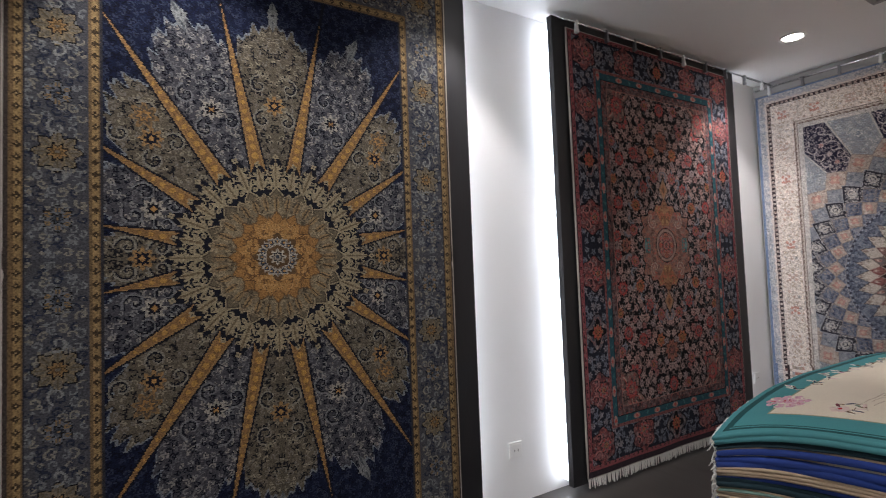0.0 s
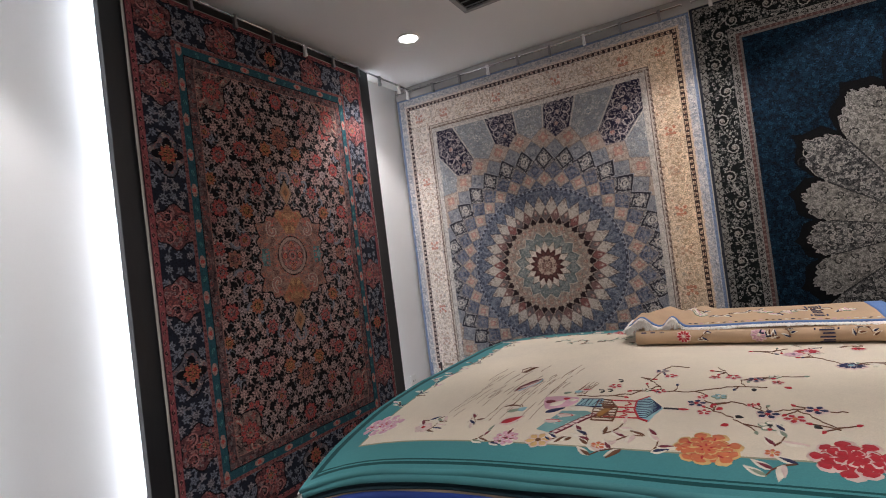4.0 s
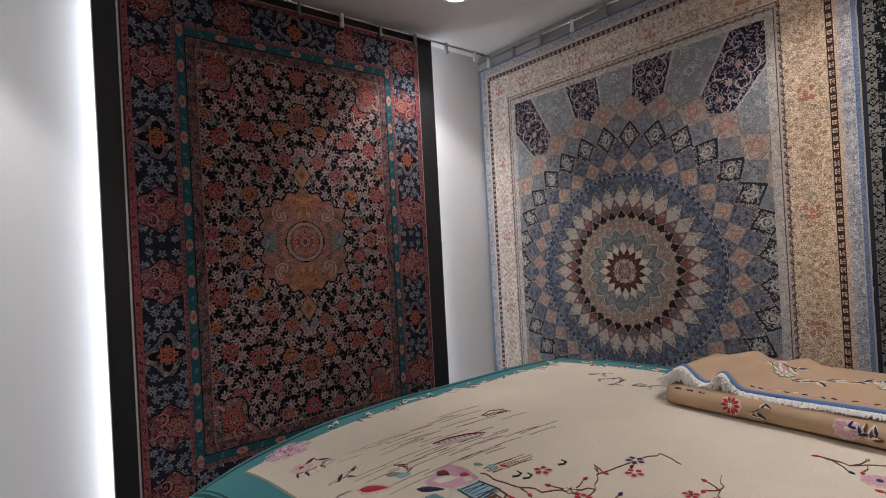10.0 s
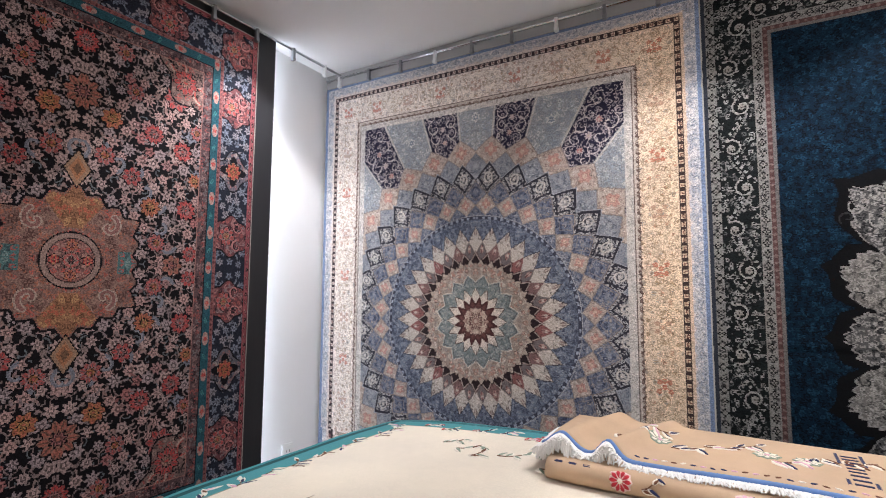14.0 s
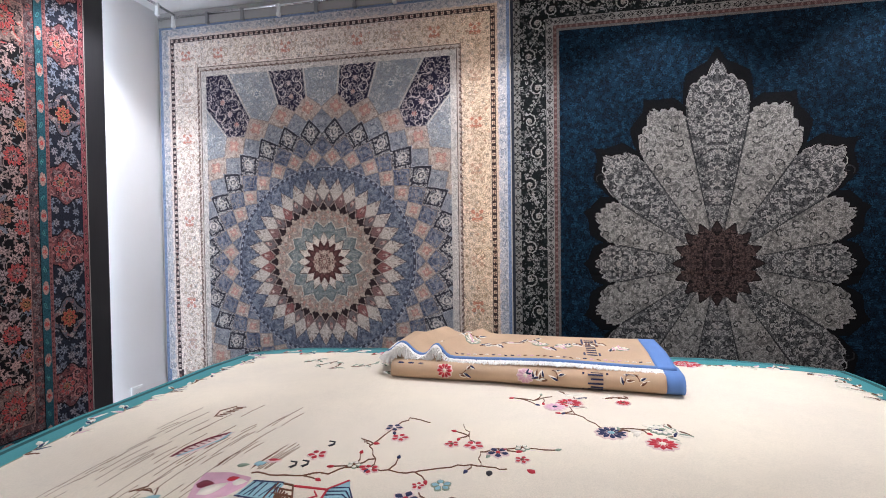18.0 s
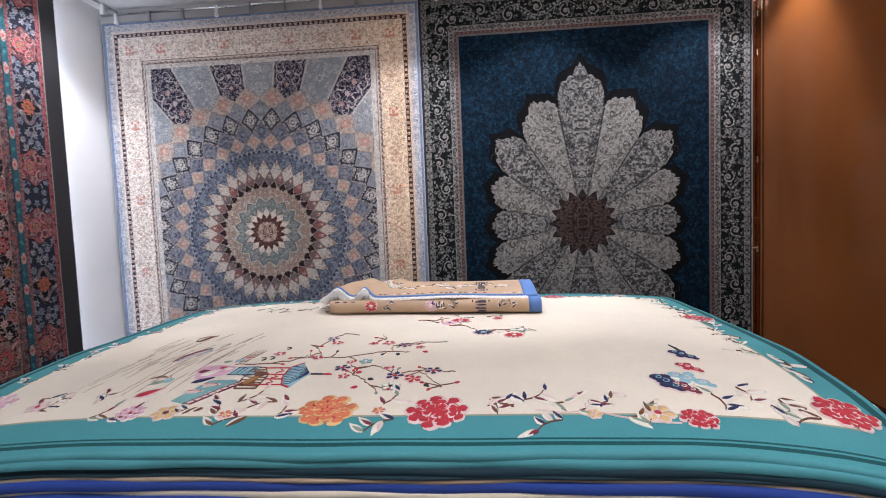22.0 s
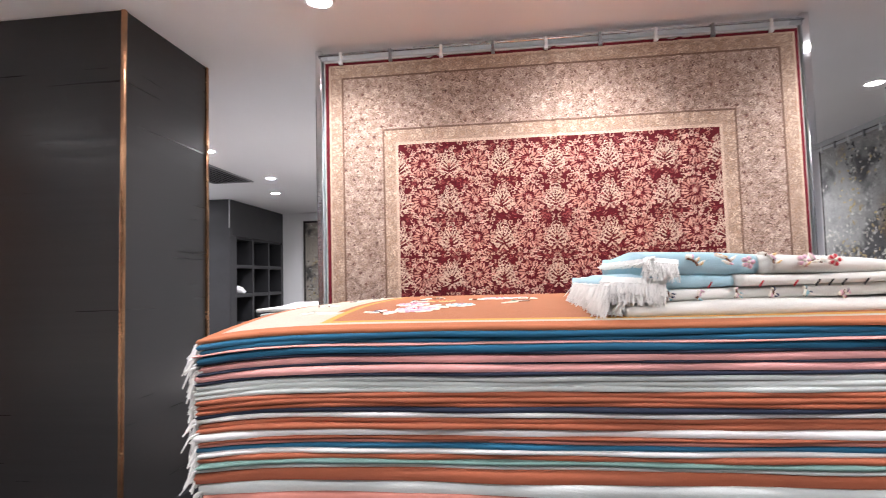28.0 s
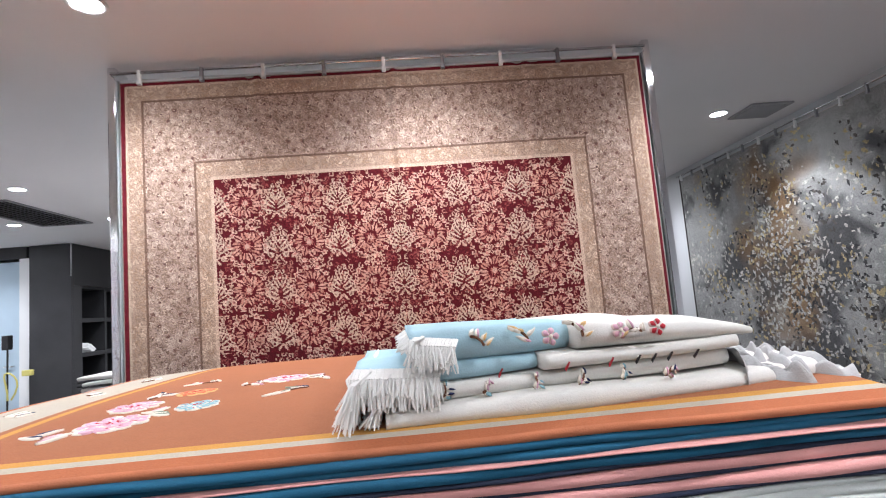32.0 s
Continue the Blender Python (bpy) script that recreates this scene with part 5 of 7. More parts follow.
def stack_layer(spec, z, thick, sag, mat, label, seed, group, soft, nx=34, ny=24, top=None, fringe=(), cover=False, loose=1.0, shared=None):
    """One carpet of a stack; soft: how much of the sag reaches this depth. top: colours of its upper face, as a function of (x, y) arrays."""
    cx, cy, hx, hy = spec
    rr = random.Random(seed)
    ox, oy, tw = rr.uniform(-0.016, 0.016), rr.uniform(-0.010, 0.010), rr.uniform(-0.003, 0.003)
    ph = [rr.uniform(0, 6) for _ in range(6)]
    if shared is not None:
        calm = random.Random(shared)
        ph[0], ph[1] = [calm.random() for _ in range(3)] and (calm.uniform(0, 6), calm.uniform(0, 6))
        if seed != shared:
            ox, oy, tw = ox * 0.4, oy * 0.4, tw * 0.4
    root = thing("folded_carpet", (cx, cy, z), label, "carpet", group)
    us, vs = np.linspace(-1, 1, nx), np.linspace(-1, 1, ny)

    def at(u, v, dz, out):
        x, y = u * hx, v * hy
        eu, ev = abs(u) > 0.999, abs(v) > 0.999
        wob = loose * (0.0022 * math.sin(3.1 * x + ph[0]) + 0.0022 * math.sin(2.3 * y + ph[1]) + (0.0016 * math.sin(7 * x - 4 * y + ph[2]) if loose > 1 else 0)) + (0.0012 * math.sin(9 * (x + y) + ph[4]) if eu or ev else 0)
        px = x + ox - tw * y * 4 + (math.copysign(out, u) + (0.004 if shared is not None else 0.010) * loose * math.sin(4.1 * y + ph[2]) + 0.003 * math.sin(17 * y + ph[5]) if eu else 0)
        py = y + oy + tw * x * 4 + (math.copysign(out, v) + (0.004 if shared is not None else 0.007) * loose * math.sin(3.3 * x + ph[3]) + 0.003 * math.sin(15 * x + ph[5]) if ev else 0)
        return (px, py, sag(u, v) * soft + dz + wob)
    bm = bmesh.new()
    grid = [[bm.verts.new(at(u, v, thick, 0)) for u in us] for v in vs]
    if top is None:
        for j in range(ny - 1):
            for i in range(nx - 1):
                if i in (0, nx - 2) or j in (0, ny - 2) or cover:
                    bm.faces.new((grid[j][i], grid[j][i + 1], grid[j + 1][i + 1], grid[j + 1][i]))
    ring_ = [(i, 0) for i in range(nx)] + [(nx - 1, j) for j in range(1, ny)] + [(i, ny - 1) for i in range(nx - 2, -1, -1)] + [(0, j) for j in range(ny - 2, 0, -1)]
    prev = [grid[j][i] for i, j in ring_]
    for dz, out in ((thick * 0.88, 0.005), (thick * 0.5, 0.0085), (thick * 0.12, 0.005), (0.0, -0.004)):
        cur = [bm.verts.new(at(us[i], vs[j], dz, out)) for i, j in ring_]
        for k in range(len(ring_)):
            n = (k + 1) % len(ring_)
            bm.faces.new((prev[k], cur[k], cur[n], prev[n]))
        prev = cur
    bmesh.ops.delete(bm, geom=[v for v in bm.verts if not v.link_faces], context="VERTS")
    part("pile_edge", bm, mat, root, smooth=True)
    if top is not None:
        step = 0.008
        fx, fy = np.linspace(-1, 1, int(2 * hx / step)), np.linspace(-1, 1, int(2 * hy / step))
        gx, gy = np.meshgrid(fx, fy)
        rows = np.array([[at(u, v, thick, 0) for u in us] for v in vs])
        co = np.empty((*gx.shape, 3))
        for c in range(3):
            mid = np.array([np.interp(fx, us, r) for r in rows[..., c]])
            co[..., c] = np.array([np.interp(fy, vs, mid[:, i]) for i in range(len(fx))]).T
        ob = new("pile_face", grid_mesh("pile_face", co, top(gx * hx, gy * hy), CUTPILE))
        ob.parent = root
    for side in fringe:
        if side in "we":
            u, dr = (-1, (-1, 0, 0)) if side == "w" else (1, (1, 0, 0))
            tufts(rr, root, lambda k: (at(u, 2 * k - 1, thick * 0.4, 0.004), dr), int(hy * 150), 0.052, 0.045, yarn=0.8)
        else:
            v, dr = (1, (0, 1, 0)) if side == "n" else (-1, (0, -1, 0))
            tufts(rr, root, lambda k: (at(2 * k - 1, v, thick * 0.4, 0.004), dr), int(hx * 260), 0.046, 0.045, yarn=0.75)
    return root


def wool(name, c, var=0.14):
    return mottled(name, c, 0.92, var=var, scale=6, fine=320, bumpy=0.5, dist=0.002)


CUTPILE = carpet_material("cut_wool_pile", sheen=0.04, rough=0.92, knot=330.0, contrast=0.10, tuft=0.0012, lay=0.02)
TEAL, TEALDARK, ROYAL = wool("teal_wool", (0.065, 0.245, 0.265)), wool("dark_teal_wool", (0.006, 0.026, 0.038)), wool("royal_blue_wool", (0.016, 0.045, 0.23))
BEIGE, IVORY, GREENGREY = wool("beige_wool", (0.36, 0.27, 0.185)), wool("ivory_wool", (0.60, 0.52, 0.40)), wool("grey_green_wool", (0.13, 0.22, 0.19))
ORANGE, PEACOCK, INK, PINK = wool("orange_wool", (0.42, 0.14, 0.06)), wool("peacock_blue_wool", (0.012, 0.10, 0.18)), wool("ink_blue_wool", (0.010, 0.015, 0.035)), wool("pink_wool", (0.70, 0.33, 0.30))
RUST, STONE, SALMON, PALE = wool("rust_wool", (0.34, 0.092, 0.042)), wool("stone_grey_wool", (0.54, 0.56, 0.53)), wool("salmon_wool", (0.42, 0.16, 0.12)), wool("pale_grey_wool", (0.66, 0.63, 0.61))

S1 = (2.40, -1.42, 1.49, 1.03)
S2 = (4.89, -5.06, 0.85, 0.96)
TOP1, TOP2 = 0.705, 1.245


def face_cream(x, y):
    rgb = np.zeros((*x.shape, 3)) + (0.74, 0.655, 0.53)
    drift = 0.5 + 0.25 * np.sin(2.1 * x + 1.3 * y) + 0.25 * np.sin(3.7 * y - 1.1 * x + 2)
    rgb *= (0.965 + 0.035 * drift)[..., None]
    edge = np.maximum(np.abs(x) - 1.335, np.abs(y) - 0.865)
    rgb[edge > 0] = (0.30, 0.29, 0.20)
    rgb[edge > 0.008] = (0.068, 0.255, 0.275)
    lip = np.maximum(np.abs(x) - 1.49, np.abs(y) - 1.03)
    for d in (0.022, 0.036, 0.052):
        rgb[np.abs(lip + d) < 0.0042] = (0.010, 0.070, 0.075)
    return rgb


def face_orange(x, y):
    rgb = np.zeros((*x.shape, 3)) + (0.31, 0.115, 0.052)
    lip = np.maximum(np.abs(x) - 0.85, y - 0.96)
    rgb[(lip > -0.27) & (y > 0.665)] = (0.41, 0.365, 0.295)
    rgb[(lip > -0.062)] = (0.41, 0.365, 0.295)
    inner = np.maximum(np.abs(x) - 0.788, y - 0.665)
    rgb[(inner > -0.022) & (inner <= 0)] = (0.50, 0.25, 0.05)
    rgb[lip > -0.035] = (0.37, 0.115, 0.045)
    return rgb


def pile_up(spec, layers, top, sag, group, noun, seed, face, fringe, deep):
    z = top
    for i, (mat, thick, words) in enumerate(layers):
        thick = min(thick, z - 0.002)
        z -= thick
        made = stack_layer(spec, z, thick * 0.97, sag, mat, words + " wool carpet lying in a " + noun, seed + i, group, max(0.15, z / top), top=face if i == 0 else None, fringe=fringe if z > deep else (), shared=seed)
        first = made if i == 0 else first
        if z < 0.012:
            break
    return first


l1 = [(TEAL, 0.022, "cream and teal flowered"), (TEAL, 0.024, "teal"), (TEALDARK, 0.021, "dark teal"), (TEALDARK, 0.010, "dark teal"), (BEIGE, 0.014, "beige"), (ROYAL, 0.028, "royal blue"), (IVORY, 0.020, "ivory"), (ROYAL, 0.028, "royal blue"), (ROYAL, 0.030, "royal blue"),
      (BEIGE, 0.016, "beige"), (BEIGE, 0.016, "beige"), (BEIGE, 0.012, "beige"), (ROYAL, 0.022, "royal blue"), (TEALDARK, 0.026, "dark teal"), (TEALDARK, 0.024, "dark teal"), (BEIGE, 0.014, "beige"), (GREENGREY, 0.010, "grey green"), (BEIGE, 0.014, "beige"), (IVORY, 0.014, "ivory"), (BEIGE, 0.012, "beige"), (BEIGE, 0.012, "beige"), (ROYAL, 0.020, "royal blue")]
l1 += [(m, 0.026, w) for m, w in ((BEIGE, "beige"), (ROYAL, "royal blue"), (TEALDARK, "dark teal"), (IVORY, "ivory"), (BEIGE, "beige"), (ROYAL, "royal blue"), (GREENGREY, "grey green"))] * 4
carpet1 = pile_up(S1, l1, TOP1, sag_wide, "carpets in the low wide stack", "low wide stack", 100, face_cream, ("w", "e"), 0.12)
l2 = [(ORANGE, 0.014, "orange flowered"), (PEACOCK, 0.013, "peacock blue"), (PEACOCK, 0.013, "peacock blue"), (PINK, 0.005, "pink"), (PEACOCK, 0.017, "peacock blue"), (INK, 0.007, "ink blue"), (PINK, 0.018, "pink"), (INK, 0.006, "ink blue"), (PINK, 0.018, "pink"), (INK, 0.008, "ink blue"), (STONE, 0.014, "grey"), (STONE, 0.014, "grey"), (STONE, 0.013, "grey"),
      (RUST, 0.012, "rust"), (RUST, 0.012, "rust"), (RUST, 0.011, "rust"), (INK, 0.011, "ink blue"), (PALE, 0.013, "pale grey"), (RUST, 0.013, "rust"), (RUST, 0.013, "rust"), (PALE, 0.018, "pale grey"), (RUST, 0.008, "rust"), (SALMON, 0.011, "salmon"), (PEACOCK, 0.012, "peacock blue"), (PALE, 0.012, "pale grey"), (RUST, 0.014, "rust"), (GREENGREY, 0.010, "grey green"), (STONE, 0.012, "grey")]
l2 += [(m, 0.03, w) for m, w in ((RUST, "rust"), (STONE, "grey"), (SALMON, "salmon"), (PALE, "pale grey"), (INK, "ink blue"), (PINK, "pink"))] * 5
carpet2 = pile_up(S2, l2, TOP2, sag_tall, "carpets in the tall striped stack", "tall striped stack", 300, face_orange, ("n",), 0.7)


# ---- carved flowers on the faces of the two top carpets ----
def dyed(name, c):
    return mottled(name, c, 0.9, var=0.12, scale=30, fine=420, bumpy=0.5, dist=0.0015)


D_NAVY, D_RED, D_PINK, D_ORANGE, D_YELLOW = dyed("navy_yarn", (0.015, 0.02, 0.07)), dyed("red_yarn", (0.44, 0.022, 0.035)), dyed("pink_yarn", (0.62, 0.36, 0.44)), dyed("orange_yarn", (0.58, 0.16, 0.07)), dyed("yellow_yarn", (0.64, 0.42, 0.18))
D_SAGE = dyed("sea_green_yarn", (0.16, 0.34, 0.34))
D_PALE, D_MAROON = dyed("blush_yarn", (0.66, 0.50, 0.46)), dyed("maroon_yarn", (0.16, 0.02, 0.035))
D_BROWN, D_GREEN, D_SKY, D_WHITE, D_BLACK, D_TEAL = dyed("brown_yarn", (0.14, 0.055, 0.025)), dyed("sage_yarn", (0.22, 0.27, 0.20)), dyed("sky_yarn", (0.26, 0.45, 0.50)), dyed("white_yarn", (0.72, 0.66, 0.56)), dyed("black_yarn", (0.02, 0.018, 0.02)), dyed("teal_yarn", (0.03, 0.16, 0.20))


class Drape:
    """Lays flat shapes on the sagging face of a stack."""

    def __init__(self, spec, thick, sag, root, seed, soft):
        self.spec, self.thick, self.sag, self.root, self.soft = spec, thick, sag, root, soft
        rr_ = random.Random(seed)
        self.ph = [rr_.uniform(0, 6) if k > 2 else rr_.random() for k in range(5)][3:]

    def at(self, x, y, lift):
        rise = self.sag(max(-1, min(1, x / self.spec[2])), max(-1, min(1, y / self.spec[3]))) * self.soft
        rise += 0.0022 * math.sin(3.1 * x + self.ph[0]) + 0.0022 * math.sin(2.3 * y + self.ph[1])
        return (x, y, rise + self.thick + (lift * 0.5 + 0.0007 if lift > 0 else lift))

    def shapes(self, name, polys, mat, lift=0.0045, parent=None, label=""):
        bm = bmesh.new()
        for poly in polys:
            cx, cy = sum(p[0] for p in poly) / len(poly), sum(p[1] for p in poly) / len(poly)
            mid = bm.verts.new(self.at(cx, cy, lift + 0.0012))
            up = [bm.verts.new(self.at(*p, lift)) for p in poly]
            dn = [bm.verts.new(self.at(cx + (p[0] - cx) * 1.04, cy + (p[1] - cy) * 1.04, -0.002)) for p in poly]
            n = len(poly)
            for i in range(n):
                j = (i + 1) % n
                bm.faces.new((mid, up[i], up[j]))
                bm.faces.new((up[i], dn[i], dn[j], up[j]))
        bmesh.ops.recalc_face_normals(bm, faces=bm.faces)
        return part(name, bm, mat, parent or self.root, label, smooth=True)

    def stroke(self, name, pts, w0, w1, mat, parent=None, lift=0.004):
        left, right = [], []
        n = len(pts) - 1
        for i, (x, y) in enumerate(pts):
            (x0, y0), (x1, y1) = pts[max(0, i - 1)], pts[min(n, i + 1)]
            ln = math.hypot(x1 - x0, y1 - y0) + 1e-6
            a = (w0 + (w1 - w0) * i / n) / 2
            ox, oy = -(y1 - y0) / ln * a, (x1 - x0) / ln * a
            left.append((x + ox, y + oy)), right.append((x - ox, y - oy))
        bm = bmesh.new()
        rows = [[bm.verts.new(self.at(*lp, -0.002)), bm.verts.new(self.at(*lp, lift)), bm.verts.new(self.at(*rp, lift)), bm.verts.new(self.at(*rp, -0.002))] for lp, rp in zip(left, right)]
        for a, b in zip(rows, rows[1:]):
            for k in range(3):
                bm.faces.new((a[k], b[k], b[k + 1], a[k + 1]))
        bmesh.ops.recalc_face_normals(bm, faces=bm.faces)
        return part(name, bm, mat, parent or self.root)


def petal(x, y, length, width, ang, n=5, blunt=0.7):
    """A petal outline from (x, y) along the angle."""
    ca, sa = math.cos(ang), math.sin(ang)
    side = []
    for i in range(n + 1):
        k = i / n
        side.append((k * length, width / 2 * math.sin(math.pi * k ** blunt)))
    pts = side + [(u, -v) for u, v in reversed(side[1:-1])]
    return [(x + u * ca - v * sa, y + u * sa + v * ca) for u, v in pts]


def disc(x, y, r, n=8):
    return [(x + r * math.cos(i * math.tau / n), y + r * math.sin(i * math.tau / n)) for i in range(n)]


def blossom(d, x, y, r, mat, heart, petals=5, turn=0.0):
    """An open flower: petals with a pale outline round a small heart."""
    spread = [turn + i * math.tau / petals for i in range(petals)]
    rim = D_PALE if mat not in (D_WHITE, D_SKY) else D_GREEN
    f = d.shapes("blossom", [petal(x + 0.06 * r * math.cos(a), y + 0.06 * r * math.sin(a), r * 1.04, r * 0.80, a, 5, 1.5) for a in spread], rim, 0.0035)
    for a in spread:
        d.shapes("petal", [petal(x + 0.16 * r * math.cos(a), y + 0.16 * r * math.sin(a), r * 0.82, r * (0.56 if petals < 8 else 0.36), a, 5, 1.5)], mat, 0.0052, f)
    d.shapes("heart", [disc(x, y, r * 0.22)], heart, 0.0075, f)


def peony(d, x, y, r, mat, pale, rng):
    """A full flower: rows of notched petals with pale rims."""
    root = d.shapes("peony", [disc(x, y, r * 0.72, 20)], mat, 0.0034)
    for row, (rad, n, s) in enumerate(((0.50, 9, 0.52), (0.30, 7, 0.46), (0.10, 5, 0.36))):
        d0 = rng.uniform(0, 6)
        for i in range(n):
            a = d0 + i * math.tau / n + rng.uniform(-0.12, 0.12)
            k = rng.uniform(0.85, 1.12)
            px, py = x + rad * r * math.cos(a), y + rad * 0.9 * r * math.sin(a)
            p = d.shapes("petal" if root else "peony", [petal(px, py, r * s * k, r * s * 0.92, a + rng.uniform(-0.25, 0.25), 6, 1.9)], pale, 0.0036 + 0.0011 * row + 0.0001 * i, root)
            root = root or p
            d.shapes("petal_fill", [petal(px + 0.01 * r * math.cos(a), py + 0.01 * r * math.sin(a), r * s * 0.86 * k, r * s * 0.76, a + rng.uniform(-0.2, 0.2), 6, 1.8)], mat, 0.0047 + 0.0011 * row + 0.0001 * i, root)
            d.shapes("petal_vein", [petal(px, py, r * s * 0.5 * k, r * s * 0.16, a + 0.1)], pale if row % 2 else D_RED, 0.0056 + 0.0011 * row, root)


def spray(d, x, y, ang, rng, size=0.05, mats=None):
    """A short twig with a few two-coloured leaves."""
    mats = mats or (D_BROWN, D_WHITE, D_GREEN, D_NAVY)
    pts = [(x + size * 0.5 * i * math.cos(ang + 0.2 * i), y + size * 0.5 * i * math.sin(ang + 0.2 * i)) for i in range(4)]
    tw = d.stroke("twig", pts, 0.004, 0.002, D_BROWN)
    for i in range(4):
        a = ang + rng.choice((-1, 1)) * rng.uniform(0.5, 1.3)
        px, py = pts[i % 4]
        d.shapes("leaf", [petal(px, py, size * rng.uniform(0.7, 1.2), size * 0.36, a)], D_WHITE, 0.0045, tw)
        d.shapes("leaf", [petal(px + 0.004, py, size * rng.uniform(0.6, 1.0), size * 0.22, a + 0.12)], rng.choice(mats), 0.006, tw)


def branch(d, pts, rng, w=0.009, buds_=5, mat=None):
    w *= 0.29
    fine = []
    for (x0, y0), (x1, y1) in zip(pts, pts[1:]):
        for i in range(4):
            k = i / 4
            fine.append((x0 + (x1 - x0) * k + rng.uniform(-0.006, 0.006), y0 + (y1 - y0) * k + rng.uniform(-0.006, 0.006)))
    fine.append(pts[-1])
    b = d.stroke("branch", fine, w, w * 0.5, mat or D_BROWN)
    for _ in range(buds_):
        x, y = rng.choice(fine[2:])
        a = rng.uniform(0, 6.28)
        ln = rng.uniform(0.03, 0.07)
        ex, ey = x + ln * math.cos(a), y + ln * math.sin(a)
        d.stroke("twig", [(x, y), ((x + ex) / 2 + 0.006, (y + ey) / 2), (ex, ey)], 0.0026, 0.0018, D_BROWN, b)
        d.shapes("bud", [petal(ex, ey, 0.018, 0.010, a + rng.uniform(-0.6, 0.6))], rng.choice((D_RED, D_NAVY, D_GREEN, D_RED)), 0.005, b)


rng = random.Random(41)
d1 = Drape(S1, 0.02134, sag_wide, carpet1, 100, (TOP1 - 0.022) / TOP1)
tagged(carpet1, "cream carpet with teal border, carved flowers and a pavilion")
branch(d1, [(-0.58, -0.475), (-0.514, -0.48), (-0.448, -0.465), (-0.39, -0.448), (-0.341, -0.407), (-0.299, -0.351), (-0.333, -0.279), (-0.31, -0.141), (-0.282, -0.051), (-0.211, -0.079)], rng, 0.011, 6)
branch(d1, [(-0.333, -0.279), (-0.36, -0.26), (-0.381, -0.234)], rng, 0.007, 1)
branch(d1, [(-0.284, -0.408), (-0.201, -0.412), (-0.164, -0.401), (-0.072, -0.349), (-0.016, -0.346), (0.05, -0.35)], rng, 0.008, 3)
branch(d1, [(-0.016, -0.346), (-0.033, -0.264), (0.014, -0.239), (0.081, -0.225), (0.134, -0.222)], rng, 0.006, 4)
branch(d1, [(-0.052, -0.226), (-0.075, -0.15), (-0.107, -0.075)], rng, 0.005, 2)
branch(d1, [(-0.142, -0.498), (-0.106, -0.525), (-0.108, -0.586), (-0.071, -0.626), (-0.034, -0.673)], rng, 0.010, 4)
branch(d1, [(-0.106, -0.525), (-0.056, -0.504), (-0.016, -0.526), (0.035, -0.582), (0.1, -0.559), (0.146, -0.543), (0.186, -0.566), (0.239, -0.568)], rng, 0.008, 5)
branch(d1, [(0.12, -0.564), (0.157, -0.627), (0.202, -0.691)], rng, 0.008, 3)
branch(d1, [(0.20, 0.22), (0.24, 0.08), (0.30, -0.03), (0.42, -0.02), (0.50, -0.03)], rng, 0.008, 4)
branch(d1, [(0.16, 0.26), (0.10, 0.20), (0.02, 0.22)], rng, 0.006, 4)
for x, y, r, m, h in ((-0.31, -0.141, 0.027, D_NAVY, D_WHITE), (-0.271, -0.212, 0.026, D_RED, D_WHITE), (-0.114, -0.229, 0.021, D_RED, D_BROWN), (-0.052, -0.226, 0.028, D_RED, D_WHITE), (0.019, -0.261, 0.030, D_NAVY, D_RED), (0.081, -0.22, 0.02, D_WHITE, D_BROWN), (0.085, -0.294, 0.020, D_RED, D_BROWN),
                      (-0.459, -0.359, 0.026, D_RED, D_WHITE), (-0.29, -0.411, 0.023, D_RED, D_WHITE), (-0.339, -0.396, 0.018, D_WHITE, D_BROWN), (-0.164, -0.526, 0.031, D_NAVY, D_RED), (-0.096, -0.456, 0.024, D_SKY, D_WHITE), (-0.15, -0.468, 0.016, D_RED, D_WHITE), (-0.139, -0.60, 0.022, D_RED, D_WHITE),
                      (0.036, -0.601, 0.033, D_NAVY, D_RED), (0.103, -0.629, 0.030, D_RED, D_ORANGE), (0.036, -0.683, 0.030, D_WHITE, D_BLACK), (0.163, -0.559, 0.032, D_NAVY, D_RED), (-0.004, -0.53, 0.015, D_RED, D_BROWN)):
    blossom(d1, x, y, r, m, h, 5, rng.uniform(0, 6))
for x, y, m in ((-0.077, -0.558, D_RED), (-0.061, -0.682, D_RED), (0.131, -0.357, D_RED), (-0.042, -0.621, D_BLACK), (0.153, -0.67, D_BLACK), (0.019, -0.368, D_BLACK)):
    d1.shapes("bud", [petal(x - 0.01, y, 0.024, 0.016, rng.uniform(0, 6))], m, 0.005)
for x, y, r, m, h in ((0.33, -0.07, 0.045, D_NAVY, D_SKY), (0.46, -0.13, 0.042, D_RED, D_WHITE), (0.48, -0.02, 0.038, D_WHITE, D_GREEN), (0.22, 0.19, 0.045, D_RED, D_PINK), (0.17, 0.14, 0.036, D_PINK, D_NAVY), (0.40, 0.22, 0.025, D_RED, D_BROWN)):
    blossom(d1, x, y, r, m, h, 11, rng.uniform(0, 6))
    spray(d1, x + 0.02, y + 0.05, rng.uniform(0, 6), rng, 0.045)
